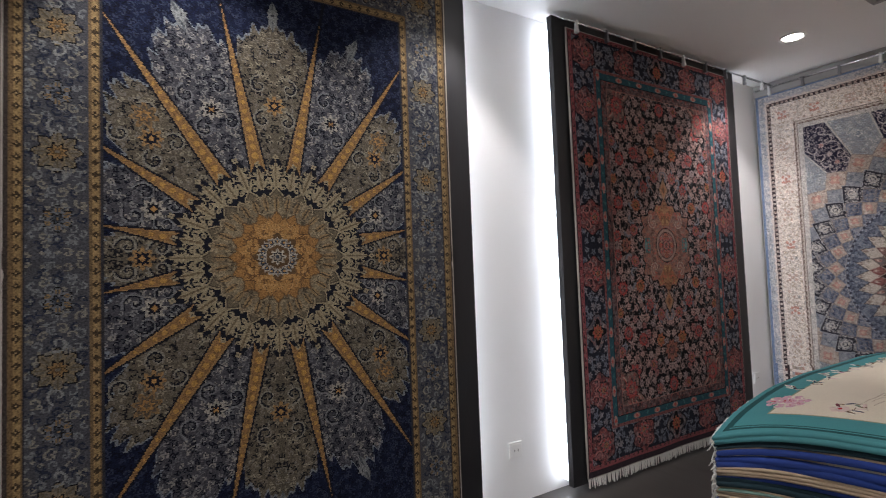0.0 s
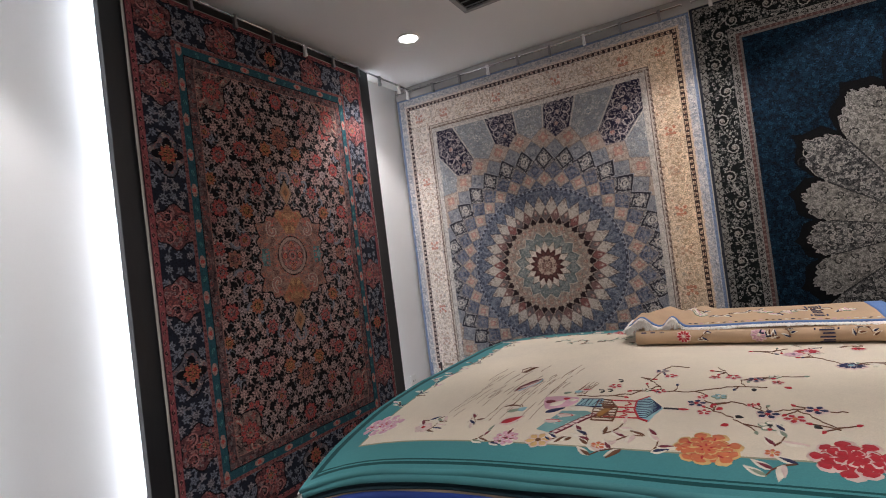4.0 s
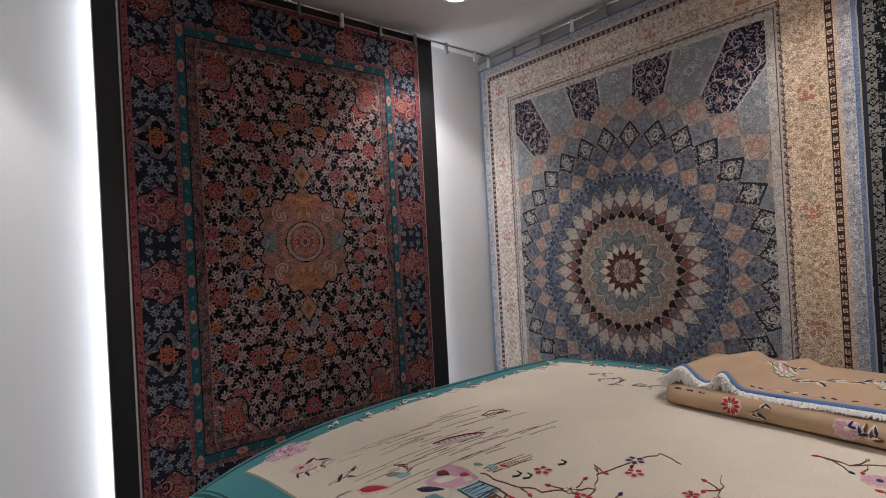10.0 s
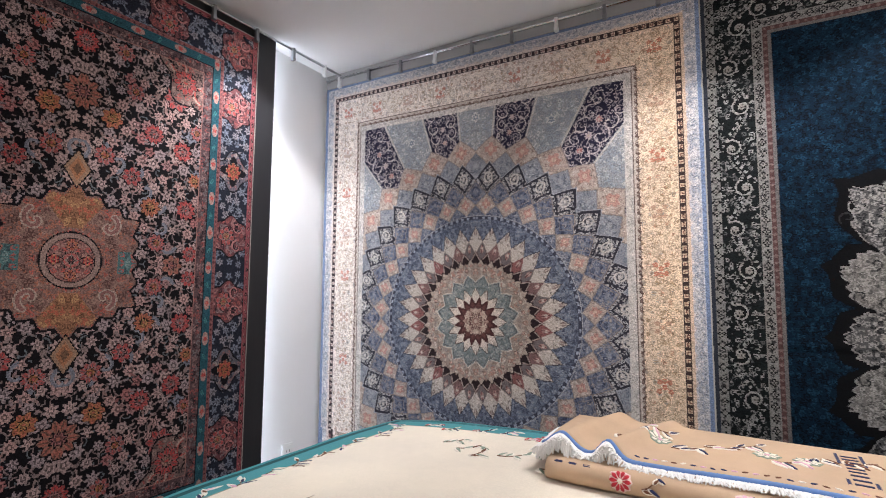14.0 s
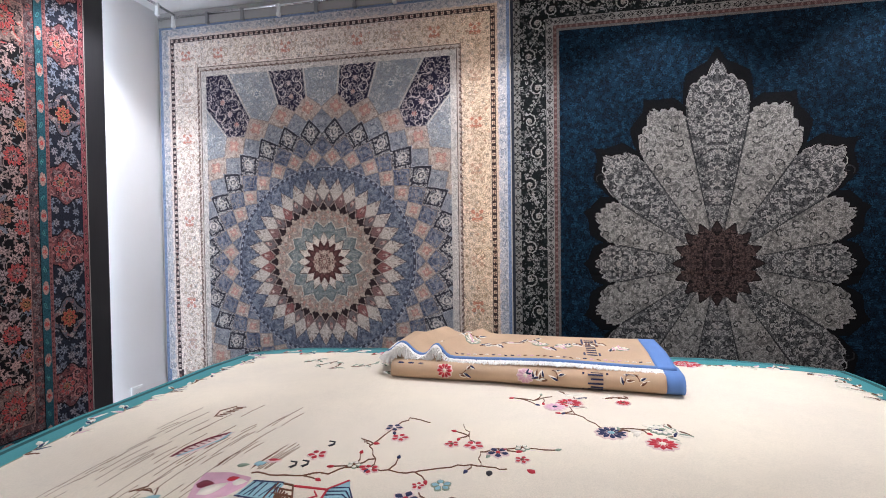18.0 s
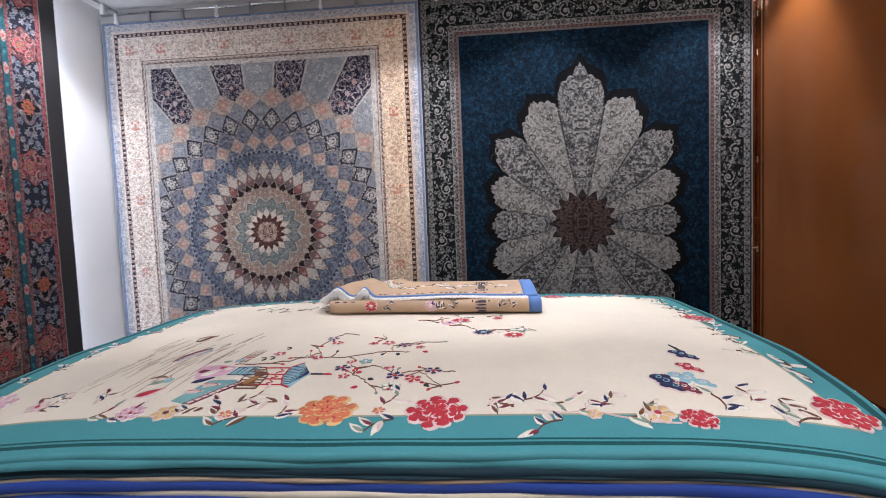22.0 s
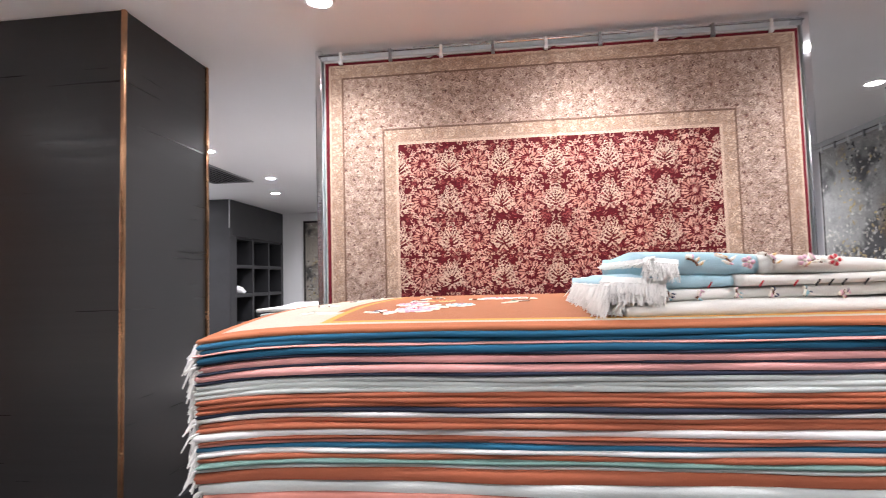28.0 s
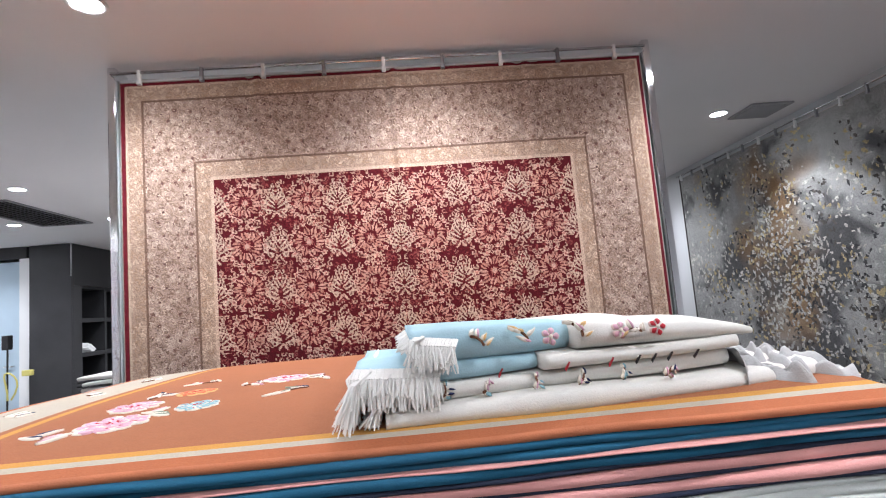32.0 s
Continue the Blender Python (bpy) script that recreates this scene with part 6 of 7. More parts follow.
# scrolled clouds with pale outlines
for x, y, sx, sy, m in ((1.038, -0.414, 0.036, 0.050, D_NAVY), (1.012, -0.54, 0.032, 0.040, D_RED), (0.978, -0.639, 0.058, 0.055, D_SKY), (0.901, -0.664, 0.030, 0.062, D_NAVY), (0.943, -0.699, 0.030, 0.042, D_MAROON)):
    lumps = [(x + sx * c, y + sy * e, max(sx, sy) * g) for c, e, g in ((-0.6, 0.5, 0.40), (-0.1, 0.1, 0.46), (0.5, -0.45, 0.42), (0.15, 0.6, 0.30), (-0.35, -0.4, 0.30), (0.85, -0.85, 0.24))]
    c = d1.shapes("cloud", [disc(a, b, r * 1.16, 11) for a, b, r in lumps], D_PALE if m is not D_SKY else D_WHITE, 0.0035)
    d1.shapes("cloud_fill", [disc(a, b, r, 11) for a, b, r in lumps], m, 0.005, c)
    for a, b, r in lumps[:3]:
        d1.stroke("cloud_scroll", [(a + r * 0.6 * math.sin(k * 0.8) * (1 - k / 9), b + r * 0.6 * math.cos(k * 0.8) * (1 - k / 9)) for k in range(8)], 0.004, 0.003, D_SKY if m is D_NAVY else D_PALE, c, 0.0066)
d1.stroke("cloud_tail", [(1.045, -0.37), (1.04, -0.33), (1.03, -0.294)], 0.012, 0.003, D_BLACK)
# water strokes and boats
for i in range(56):
    k = rng.random()
    x, y = -0.66 - 0.40 * rng.random(), -0.74 + 0.62 * k
    ln = rng.uniform(0.06, 0.20)
    d1.stroke("water_stroke", [(x, y), (x + 0.004, y + ln * 0.5), (x + 0.014, y + ln)], 0.0013, 0.0011, D_BROWN, lift=0.0012)
for k in range(12):
    x, y = -0.60 + 0.05 * rng.random(), -0.46 + 0.08 * rng.random()
    d1.stroke("water_stroke", [(x, y), (x + 0.02, y + 0.10)], 0.0013, 0.0011, D_BROWN, lift=0.0012)
hull = d1.shapes("boat", [petal(-0.842, -0.43, 0.19, 0.040, 1.24)], D_PALE, 0.003)
d1.stroke("boat_rim", [(-0.856, -0.429), (-0.852, -0.37), (-0.825, -0.30), (-0.789, -0.257)], 0.005, 0.004, D_MAROON, hull, 0.005)
d1.stroke("boat_keel", [(-0.84, -0.425), (-0.81, -0.37), (-0.785, -0.31), (-0.785, -0.26)], 0.006, 0.004, D_SKY, hull, 0.005)
for k in range(9):
    d1.stroke("boat_rib", [(-0.857 + 0.0065 * k, -0.41 + 0.017 * k), (-0.835 + 0.006 * k, -0.415 + 0.017 * k)], 0.003, 0.003, D_MAROON, hull, 0.0056)
d1.stroke("reed", [(-0.93, -0.14), (-0.95, -0.08), (-0.92, -0.03)], 0.004, 0.002, D_BROWN)
for k in range(7):
    d1.stroke("reed", [(-0.93 + 0.003 * k, -0.13 + 0.014 * k), (-0.905 + 0.004 * k, -0.13 + 0.016 * k)], 0.0024, 0.002, D_BROWN)
# pavilion, its top towards +x
pv = d1.shapes("pavilion", [[(-0.319, -0.474), (-0.292, -0.54), (-0.265, -0.576), (-0.285, -0.63), (-0.299, -0.687), (-0.331, -0.667), (-0.352, -0.602), (-0.356, -0.519)]], D_SKY, 0.0045, label="blue pavilion with red posts")
for k in range(11):
    f = k / 10
    d1.stroke("roof_rib", [(-0.356 + 0.025 * f ** 2, -0.515 - 0.150 * f), (-0.318 + 0.02 * abs(f - 0.5), -0.505 - 0.155 * f), (-0.270, -0.57 - 0.012 * f)], 0.0045, 0.003, D_NAVY, pv, 0.0062)
d1.stroke("roof_edge", [(-0.319, -0.474), (-0.356, -0.519), (-0.352, -0.602), (-0.331, -0.667), (-0.299, -0.687)], 0.006, 0.006, D_RED, pv, 0.0066)
d1.stroke("spire", [(-0.262, -0.577), (-0.235, -0.578), (-0.215, -0.58)], 0.010, 0.008, D_BLACK, pv)
d1.shapes("finial", [petal(-0.217, -0.58, 0.032, 0.012, -0.05)], D_RED, 0.005, pv)
for x0, x1, y in ((-0.447, -0.356, -0.517), (-0.455, -0.352, -0.578), (-0.411, -0.346, -0.618), (-0.446, -0.332, -0.663)):
    d1.stroke("red_post", [(x0, y), (x1, y - 0.002)], 0.0055, 0.0055, D_RED, pv)
for y0, y1 in ((-0.53, -0.565), (-0.59, -0.61), (-0.63, -0.655)):
    d1.stroke("fretwork", [(-0.385, y0), (-0.37, (y0 + y1) / 2), (-0.39, y1)], 0.003, 0.003, D_RED, pv)
lat = [(-0.486, -0.51), (-0.447, -0.516), (-0.41, -0.592), (-0.408, -0.694), (-0.479, -0.693), (-0.49, -0.616)]
for k in range(9):
    f = k / 8
    d1.stroke("lattice", [(-0.487 + 0.004 * math.sin(k), -0.51 - 0.183 * f), (-0.447 + 0.04 * min(1, 2 * f), -0.515 - 0.18 * f)], 0.003, 0.003, D_BROWN, pv, 0.005)
    d1.stroke("lattice", [(-0.49 + 0.075 * f, -0.52 - 0.05 * f), (-0.48 + 0.07 * (1 - f), -0.69 + 0.03 * f)], 0.003, 0.003, D_BROWN, pv, 0.0055)
for a, b in zip(lat, lat[1:] + lat[:1]):
    d1.stroke("lattice", [a, b], 0.004, 0.004, D_BROWN, pv, 0.0058)
d1.shapes("gold_panel", [[(-0.475, -0.655), (-0.455, -0.60), (-0.432, -0.60), (-0.44, -0.63), (-0.455, -0.665)]], dyed("gold_yarn", (0.32, 0.15, 0.04)), 0.0062, pv)
br = d1.shapes("bridge", [[(-0.645, -0.775), (-0.597, -0.629), (-0.509, -0.624), (-0.49, -0.64), (-0.531, -0.744), (-0.575, -0.80)]], D_SAGE, 0.0038)
for k in range(16):
    x, y = -0.61 + 0.09 * rng.random(), -0.755 + 0.12 * rng.random()
    d1.stroke("bridge_stone", [(x, y), (x + rng.uniform(-0.02, 0.02), y + rng.uniform(-0.015, 0.015))], 0.0026, 0.002, D_WHITE, br, 0.0052)
d1.stroke("bridge_rail", [(-0.583, -0.80), (-0.548, -0.750), (-0.51, -0.69), (-0.473, -0.645)], 0.018, 0.018, D_PALE, br, 0.005)
for o in (-0.011, 0.011):
    d1.stroke("bridge_rail", [(-0.583 + o, -0.80), (-0.548 + o, -0.750), (-0.51 + o, -0.69), (-0.473 + o, -0.645)], 0.0035, 0.0035, D_MAROON, br, 0.0064)
for k in range(9):
    d1.stroke("rail_post", [(-0.583 + 0.013 * k - 0.010, -0.792 + 0.0185 * k), (-0.583 + 0.013 * k + 0.012, -0.800 + 0.0185 * k)], 0.003, 0.003, D_MAROON, br, 0.0066)
eave = d1.shapes("lower_roof", [[(-0.562, -0.58), (-0.553, -0.514), (-0.474, -0.51), (-0.468, -0.582)]], D_SKY, 0.0045)
for k in range(7):
    d1.stroke("roof_rib", [(-0.555 + 0.013 * k, -0.575), (-0.545 + 0.012 * k + 0.01 * math.sin(k * 2), -0.518)], 0.003, 0.003, D_NAVY, eave, 0.006)
d1.stroke("eave_line", [(-0.562, -0.58), (-0.51, -0.585), (-0.468, -0.582)], 0.005, 0.005, D_NAVY, eave, 0.0064)
d1.stroke("eave_line", [(-0.553, -0.514), (-0.474, -0.51)], 0.005, 0.005, D_NAVY, eave, 0.0064)
rock = d1.shapes("rock", [[(-0.667, -0.606), (-0.69, -0.55), (-0.698, -0.496), (-0.636, -0.485), (-0.57, -0.499), (-0.564, -0.537), (-0.585, -0.582), (-0.651, -0.612)]], D_PINK, 0.0038)
d1.shapes("rock_light", [petal(-0.655, -0.59, 0.075, 0.04, 0.9), petal(-0.60, -0.53, 0.035, 0.03, 0.3)], D_WHITE, 0.0052, rock)
d1.shapes("rock_shade", [petal(-0.685, -0.55, 0.045, 0.034, 0.2)], D_MAROON, 0.0056, rock)
d1.shapes("rock_spot", [petal(-0.622, -0.52, 0.03, 0.022, 0.5)], D_RED, 0.0058, rock)
d1.shapes("terrace", [petal(-0.582, -0.59, 0.115, 0.045, -0.18)], D_WHITE, 0.0042)
d1.shapes("leaf", [petal(-0.655, -0.645, 0.075, 0.024, 0.65)], D_NAVY, 0.0055)
for x, y in ((-0.60, -0.667), (-0.632, -0.715)):
    p = d1.shapes("step", [petal(x - 0.006, y, 0.068, 0.03, 0.05)], D_PALE, 0.0048)
    d1.stroke("step_edge", [(x, y + 0.008), (x + 0.045, y + 0.008), (x + 0.052, y - 0.002), (x + 0.045, y - 0.008)], 0.004, 0.004, D_RED, p, 0.006)
for x, y, ln, w, a, m, rim in ((-0.80, -0.65, 0.055, 0.022, 0.7, D_GREEN, None), (-0.765, -0.635, 0.04, 0.03, 0.9, D_SKY, None), (-0.79, -0.745, 0.085, 0.034, 0.75, D_RED, D_PALE), (-0.60, -0.435, 0.03, 0.02, 0.4, D_SKY, None), (-0.64, -0.45, 0.03, 0.014, 0.4, D_GREEN, None), (-0.575, -0.41, 0.035, 0.014, 0.2, D_RED, D_PALE)):
    if rim:
        d1.shapes("leaf", [petal(x - 0.006, y - 0.004, ln * 1.2, w * 1.6, a)], rim, 0.0036)
    d1.shapes("leaf", [petal(x, y, ln, w, a)], m, 0.005)
for x, y in ((-0.452, -0.300), (-0.50, -0.435), (-0.471, -0.425)):
    d1.stroke("bird", [(x - 0.012, y + 0.03), (x + 0.006, y + 0.028), (x + 0.010, y + 0.012), (x, y - 0.002)], 0.003, 0.007, D_BLACK)
for k in range(5):
    d1.stroke("reed", [(-0.83 + 0.015 * k, -0.60 + 0.006 * k), (-0.80 + 0.012 * k, -0.57 - 0.01 * k)], 0.003, 0.002, D_BROWN)
# flowers along the border
for x, y, r, m, p in ((-0.128, -0.837, 0.092, D_ORANGE, D_YELLOW), (0.20, -0.845, 0.095, D_RED, D_PALE), (-1.322, -0.727, 0.095, D_PINK, D_WHITE), (-0.732, -0.846, 0.048, D_PINK, D_WHITE), (0.915, -0.88, 0.052, D_RED, D_PALE), (1.344, -0.782, 0.085, D_RED, D_PALE), (1.35, 0.25, 0.07, D_RED, D_PALE), (-0.62, 0.86, 0.08, D_RED, D_PALE), (0.75, 0.86, 0.07, D_RED, D_PALE)):
    peony(d1, x, y, r, m, p, rng)
for x, y, r, m, h in ((-0.617, -0.849, 0.042, D_YELLOW, D_BROWN), (0.812, -0.858, 0.046, D_YELLOW, D_RED), (-0.424, -0.862, 0.024, D_ORANGE, D_YELLOW), (-1.10, -0.775, 0.036, D_PALE, D_RED), (0.64, -0.865, 0.022, D_YELLOW, D_PINK), (0.03, -0.84, 0.02, D_ORANGE, D_YELLOW)):
    blossom(d1, x, y, r, m, h, 6, rng.uniform(0, 6))
d1.stroke("vine", [(0.48, -0.84 - 0.03 * math.sin(0.0)), (0.56, -0.855), (0.64, -0.845), (0.70, -0.875), (0.78, -0.90), (0.86, -0.905)], 0.004, 0.003, D_PALE)
for x, y in ((-1.138, -0.716), (-1.072, -0.803), (-0.899, -0.782), (-0.85, -0.87), (-0.78, -0.88), (-0.519, -0.822), (-0.46, -0.86), (-0.424, -0.785), (-0.358, -0.873), (-0.301, -0.784), (-0.271, -0.874), (0.035, -0.80), (0.078, -0.885), (0.345, -0.814), (0.37, -0.86), (0.452, -0.782), (0.539, -0.804), (0.546, -0.894), (0.60, -0.85), (0.663, -0.813), (0.728, -0.881), (0.77, -0.915), (1.003, -0.834), (1.103, -0.77), (1.158, -0.838), (1.248, -0.835)):
    spray(d1, x, y, rng.choice((0.1, 2.9, 1.0)) + rng.uniform(-0.4, 0.4), rng, rng.uniform(0.046, 0.066), (D_BROWN, D_MAROON, D_NAVY, D_PALE, D_GREEN))
for k in range(13):
    spray(d1, 1.34 + rng.uniform(-0.03, 0.03), -0.6 + 0.115 * k, 1.57 + rng.uniform(-0.5, 0.5), rng, 0.05)
    spray(d1, -1.34 + rng.uniform(-0.03, 0.03), -0.55 + 0.115 * k, 1.57 + rng.uniform(-0.5, 0.5), rng, 0.05, (D_PINK, D_WHITE, D_NAVY, D_BROWN))
for k in range(20):
    spray(d1, -1.25 + 0.13 * k, 0.86 + rng.uniform(-0.05, 0.04), rng.uniform(-0.6, 0.6), rng, 0.05, (D_PINK, D_NAVY, D_RED, D_GREEN))
for k in range(8):
    spray(d1, -1.0 + 0.09 * k, 0.45 + 0.2 * rng.random(), 0.4 + rng.uniform(-0.5, 0.5), rng, 0.06, (D_GREEN, D_BROWN))

d2 = Drape(S2, 0.0136, sag_tall, carpet2, 300, (TOP2 - 0.014) / TOP2)
tagged(carpet2, "orange carpet with cream border and pale flowers")
for x, y, r, m, p in ((-0.56, 1.04, 0.07, D_PINK, D_WHITE), (-0.40, 1.08, 0.06, D_PINK, D_WHITE), (-0.45, 0.92, 0.05, D_SKY, D_WHITE), (-0.12, 0.80, 0.07, D_PINK, D_WHITE), (-0.25, 1.0, 0.05, D_ORANGE, D_YELLOW)):
    peony(d2, x, y - 0.585, r, m, p, rng)
for x, y in ((-0.66, 1.12), (-0.52, 0.95), (-0.30, 1.10), (-0.20, 0.90), (-0.05, 1.02), (-0.33, 0.70), (-0.55, 1.36), (-0.35, 1.38), (-0.1, 1.36), (0.2, 1.37), (-0.1, 0.7)):
    spray(d2, x, y - 0.585, rng.uniform(0, 6), rng, 0.045, (D_NAVY, D_WHITE, D_GREEN, D_PINK))
# ---- hanging rails ----
def rail(a, b, normal, clips, label="chrome hanging rail with carpet clips", white=4, spread=None):
    a, b, n = Vector(a), Vector(b), Vector(normal)
    root = thing("hanging_rail", a, label, "rail", "carpet rails")
    d = b - a
    part("tube", rod((0, 0, 0), d, 0.008), CHROME, root, smooth=True)
    side = d.normalized()
    turn = Matrix.Rotation(math.atan2(side.y, side.x), 4, "Z")
    for i in range(max(2, int(d.length / 0.8)) + 1):
        p = d * (i / max(2, int(d.length / 0.8)))
        bm = rod(p, p - n * 0.028, 0.006)
        part("bracket", bm, CHROME, root)
    for i in range(clips):
        k = (i + 0.45) / clips
        p = d * k
        bm = box(-0.009, 0.009, -0.010, 0.010, -0.055, 0.012, 0.003)
        bmesh.ops.transform(bm, matrix=Matrix.Translation(p) @ turn, verts=bm.verts)
        c = part("clip", bm, PLASTIC if i % white == 0 else SATIN, root)
        bm = box(-0.011, 0.011, -0.012, 0.012, -0.066, -0.044, 0.003)
        bmesh.ops.transform(bm, matrix=Matrix.Translation(p) @ turn, verts=bm.verts)
        part("jaw", bm, PLASTIC if i % white == 0 else SATIN, c)
    return root


rail((0.03, -0.065, 2.745), (2.30, -0.065, 2.745), (0, -1, 0), 9, white=3)
rail((2.36, -0.065, 2.745), (4.50, -0.065, 2.745), (0, -1, 0), 9)
rail((5.62, -0.065, 2.745), (7.55, -0.065, 2.745), (0, -1, 0), 8)
rail((0.165, -2.52, 2.755), (0.165, -0.08, 2.755), (1, 0, 0), 9)
rail((0.165, -5.1, 2.755), (0.165, -3.15, 2.755), (1, 0, 0), 8)
rail((5.89, -3.75, 2.745), (5.89, -6.60, 2.745), (-1, 0, 0), 9, white=2)
rail((9.30, -8.555, 2.72), (6.0, -8.555, 2.72), (0, 1, 0), 14, white=2)
# second rod behind the red carpet's rail
part("rear_rod", rod((5.925, -4.35, 2.768), (5.925, -6.1, 2.768), 0.010), CHROME, bpy.data.objects["display_frame"]).matrix_parent_inverse = bpy.data.objects["display_frame"].matrix_world.inverted()

# ---- ceiling fittings ----
def vent(x0, x1, y0, y1, frame_mat, slat_mat, label, along_x=True, n=9):
    root = thing("ceiling_vent", ((x0 + x1) / 2, (y0 + y1) / 2, H), label, "vent", "ceiling vents")
    hx, hy = (x1 - x0) / 2, (y1 - y0) / 2
    part("backing", box(-hx + 0.03, hx - 0.03, -hy + 0.03, hy - 0.03, -0.004, -0.001), INNER, root)
    for s in (-1, 1):
        part("frame", box(-hx, hx, s * (hy - 0.016) - 0.016, s * (hy - 0.016) + 0.016, -0.016, -0.001, 0.003), frame_mat, root)
        part("frame", box(s * (hx - 0.016) - 0.016, s * (hx - 0.016) + 0.016, -hy + 0.034, hy - 0.034, -0.016, -0.001, 0.003), frame_mat, root)
    for i in range(n):
        k = (i + 0.5) / n * 2 - 1
        bm = box(-hx + 0.035, hx - 0.035, -0.014, 0.014, -0.0015, 0.0015) if along_x else box(-0.014, 0.014, -hy + 0.035, hy - 0.035, -0.0015, 0.0015)
        ob = part("slat", bm, slat_mat, root)
        ob.matrix_basis = pose(0, k * (hy - 0.045), -0.014, 35, 0, 0) if along_x else pose(k * (hx - 0.045), 0, -0.014, 0, 35, 0)
    return root


vent(1.13, 2.13, -1.42, -0.90, VENTGREY, VENTGREY, "grey louvred ceiling air vent", n=7)
vent(2.79, 3.36, -1.40, -0.88, VENTDARK, VENTDARK, "black louvred ceiling air vent", n=8)
vent(7.06, 7.40, -8.38, -8.03, VENTGREY, VENTGREY, "small grey ceiling air vent", n=6)
vent(8.45, 9.85, -1.33, -0.72, VENTGREY, VENTGREY, "long grey ceiling air vent", n=8)
vent(7.7, 8.3, -1.22, -0.72, VENTDARK, VENTDARK, "black ceiling air vent", n=7)
for x, y in ((4.25, -1.35),):
    sp = thing("sprinkler", (x, y, H), "small chrome ceiling sprinkler head", "sprinkler")
    part("rose", lathe([(0.001, -0.001), (0.03, -0.002), (0.028, -0.008), (0.012, -0.012)]), CHROME, sp, smooth=True)
    part("nozzle", rod((0, 0, -0.012), (0, 0, -0.04), 0.006), CHROME, sp)

# ---- wall sockets ----
def socket(y, z):
    root = thing("wall_socket", (0.001, y, z), "white plastic wall socket on the white wall", "socket", "wall sockets")
    part("plate", box(0.0, 0.010, -0.044, 0.044, -0.044, 0.044, 0.003), PLASTIC, root)
    part("rocker", box(0.0105, 0.013, -0.033, 0.033, -0.033, 0.033, 0.001), PLASTIC, root)
    for s in (-1, 1):
        part("pin_hole", box(0.0132, 0.0138, s * 0.012 - 0.002, s * 0.012 + 0.002, -0.008, 0.004), INNER, root)


socket(-0.30, 0.33)
socket(-2.88, 0.29)

# ---- folded tan carpet on the cream stack ----
TANW, BLUEB = wool("tan_wool", (0.46, 0.315, 0.20)), wool("cornflower_wool", (0.10, 0.19, 0.42))


def fold_body(x0, x1, prof, bm=None, skew=0.0, lump=0.004, seed=1, n=22):
    """A folded cloth: a closed (y, z) outline carried along x with small waves."""
    bm = bm or bmesh.new()
    rr = random.Random(seed)
    p1, p2 = rr.uniform(0, 6), rr.uniform(0, 6)
    rings = []
    for i in range(n + 1):
        x = x0 + (x1 - x0) * i / n
        w = lump * math.sin(6 * x + p1) + lump * 0.6 * math.sin(13 * x + p2)
        rings.append([bm.verts.new((x, y + skew * (x - x0) + w, z * (1 + 0.05 * math.sin(7 * x + p2 + y * 9)))) for y, z in prof])
    m = len(prof)
    for a, b in zip(rings, rings[1:]):
        for k in range(m):
            bm.faces.new((a[k], b[k], b[(k + 1) % m], a[(k + 1) % m]))
    for r in (rings[0][::-1], rings[-1]):
        bm.faces.new(r)
    bmesh.ops.recalc_face_normals(bm, faces=bm.faces)
    return bm


def round_slab(y0, y1, z0, z1, n=7):
    """Outline of a flat fold whose front edge is a half round."""
    r = (z1 - z0) / 2
    front = [(y0 + r - r * math.sin(math.pi * i / n), z0 + r - r * math.cos(math.pi * i / n)) for i in range(n + 1)]
    back = [(y1 - r + r * math.sin(math.pi * i / n), z1 - r + r * math.cos(math.pi * i / n)) for i in range(n + 1)]
    mid = [((front[-1][0] * (4 - i) + back[0][0] * i) / 4, z1 + 0.006 * math.sin(i * 1.7)) for i in range(1, 4)]
    return front + mid + back


fc = thing("rolled_carpet", (2.41, -1.03, TOP1 + 0.001), "tan flowered carpet folded over, with white fringes and blue ends", "carpet")
part("lower_fold", fold_body(-0.50, 0.55, round_slab(0, 0.42, 0, 0.066), skew=-0.075, seed=3), TANW, fc, smooth=True)
part("blue_end", fold_body(0.552, 0.612, round_slab(0.0, 0.42, 0, 0.068), skew=-0.075, seed=3, n=3), BLUEB, fc, "cornflower blue end band", smooth=True).location = (0, -0.079, 0)


def sheet_z(x, y):
    """Height of the loose upper sheet: flat on the lower fold, thrown up in a wave and a tight curl at its fringed corner."""
    back = max(0.0, 1 - (y - 0.06) / 0.55)
    first = 0.050 * math.exp(-((x + 0.475 - 0.22 * (y - 0.06)) / 0.048) ** 2) * (0.55 + 0.45 * back)
    curl = 0.052 * math.exp(-((x + 0.325 - 0.30 * (y - 0.06)) / 0.034) ** 2) * (0.35 + 0.65 * back)
    return 0.069 + first + curl + 0.018 * min(1, max(0, (y - 0.06) / 0.2)) + 0.0025 * math.sin(9 * x + 5 * y)


def sheet_y(x, y):
    return y - 0.065 * (x + 0.5) + 0.006 * math.sin(8 * x)


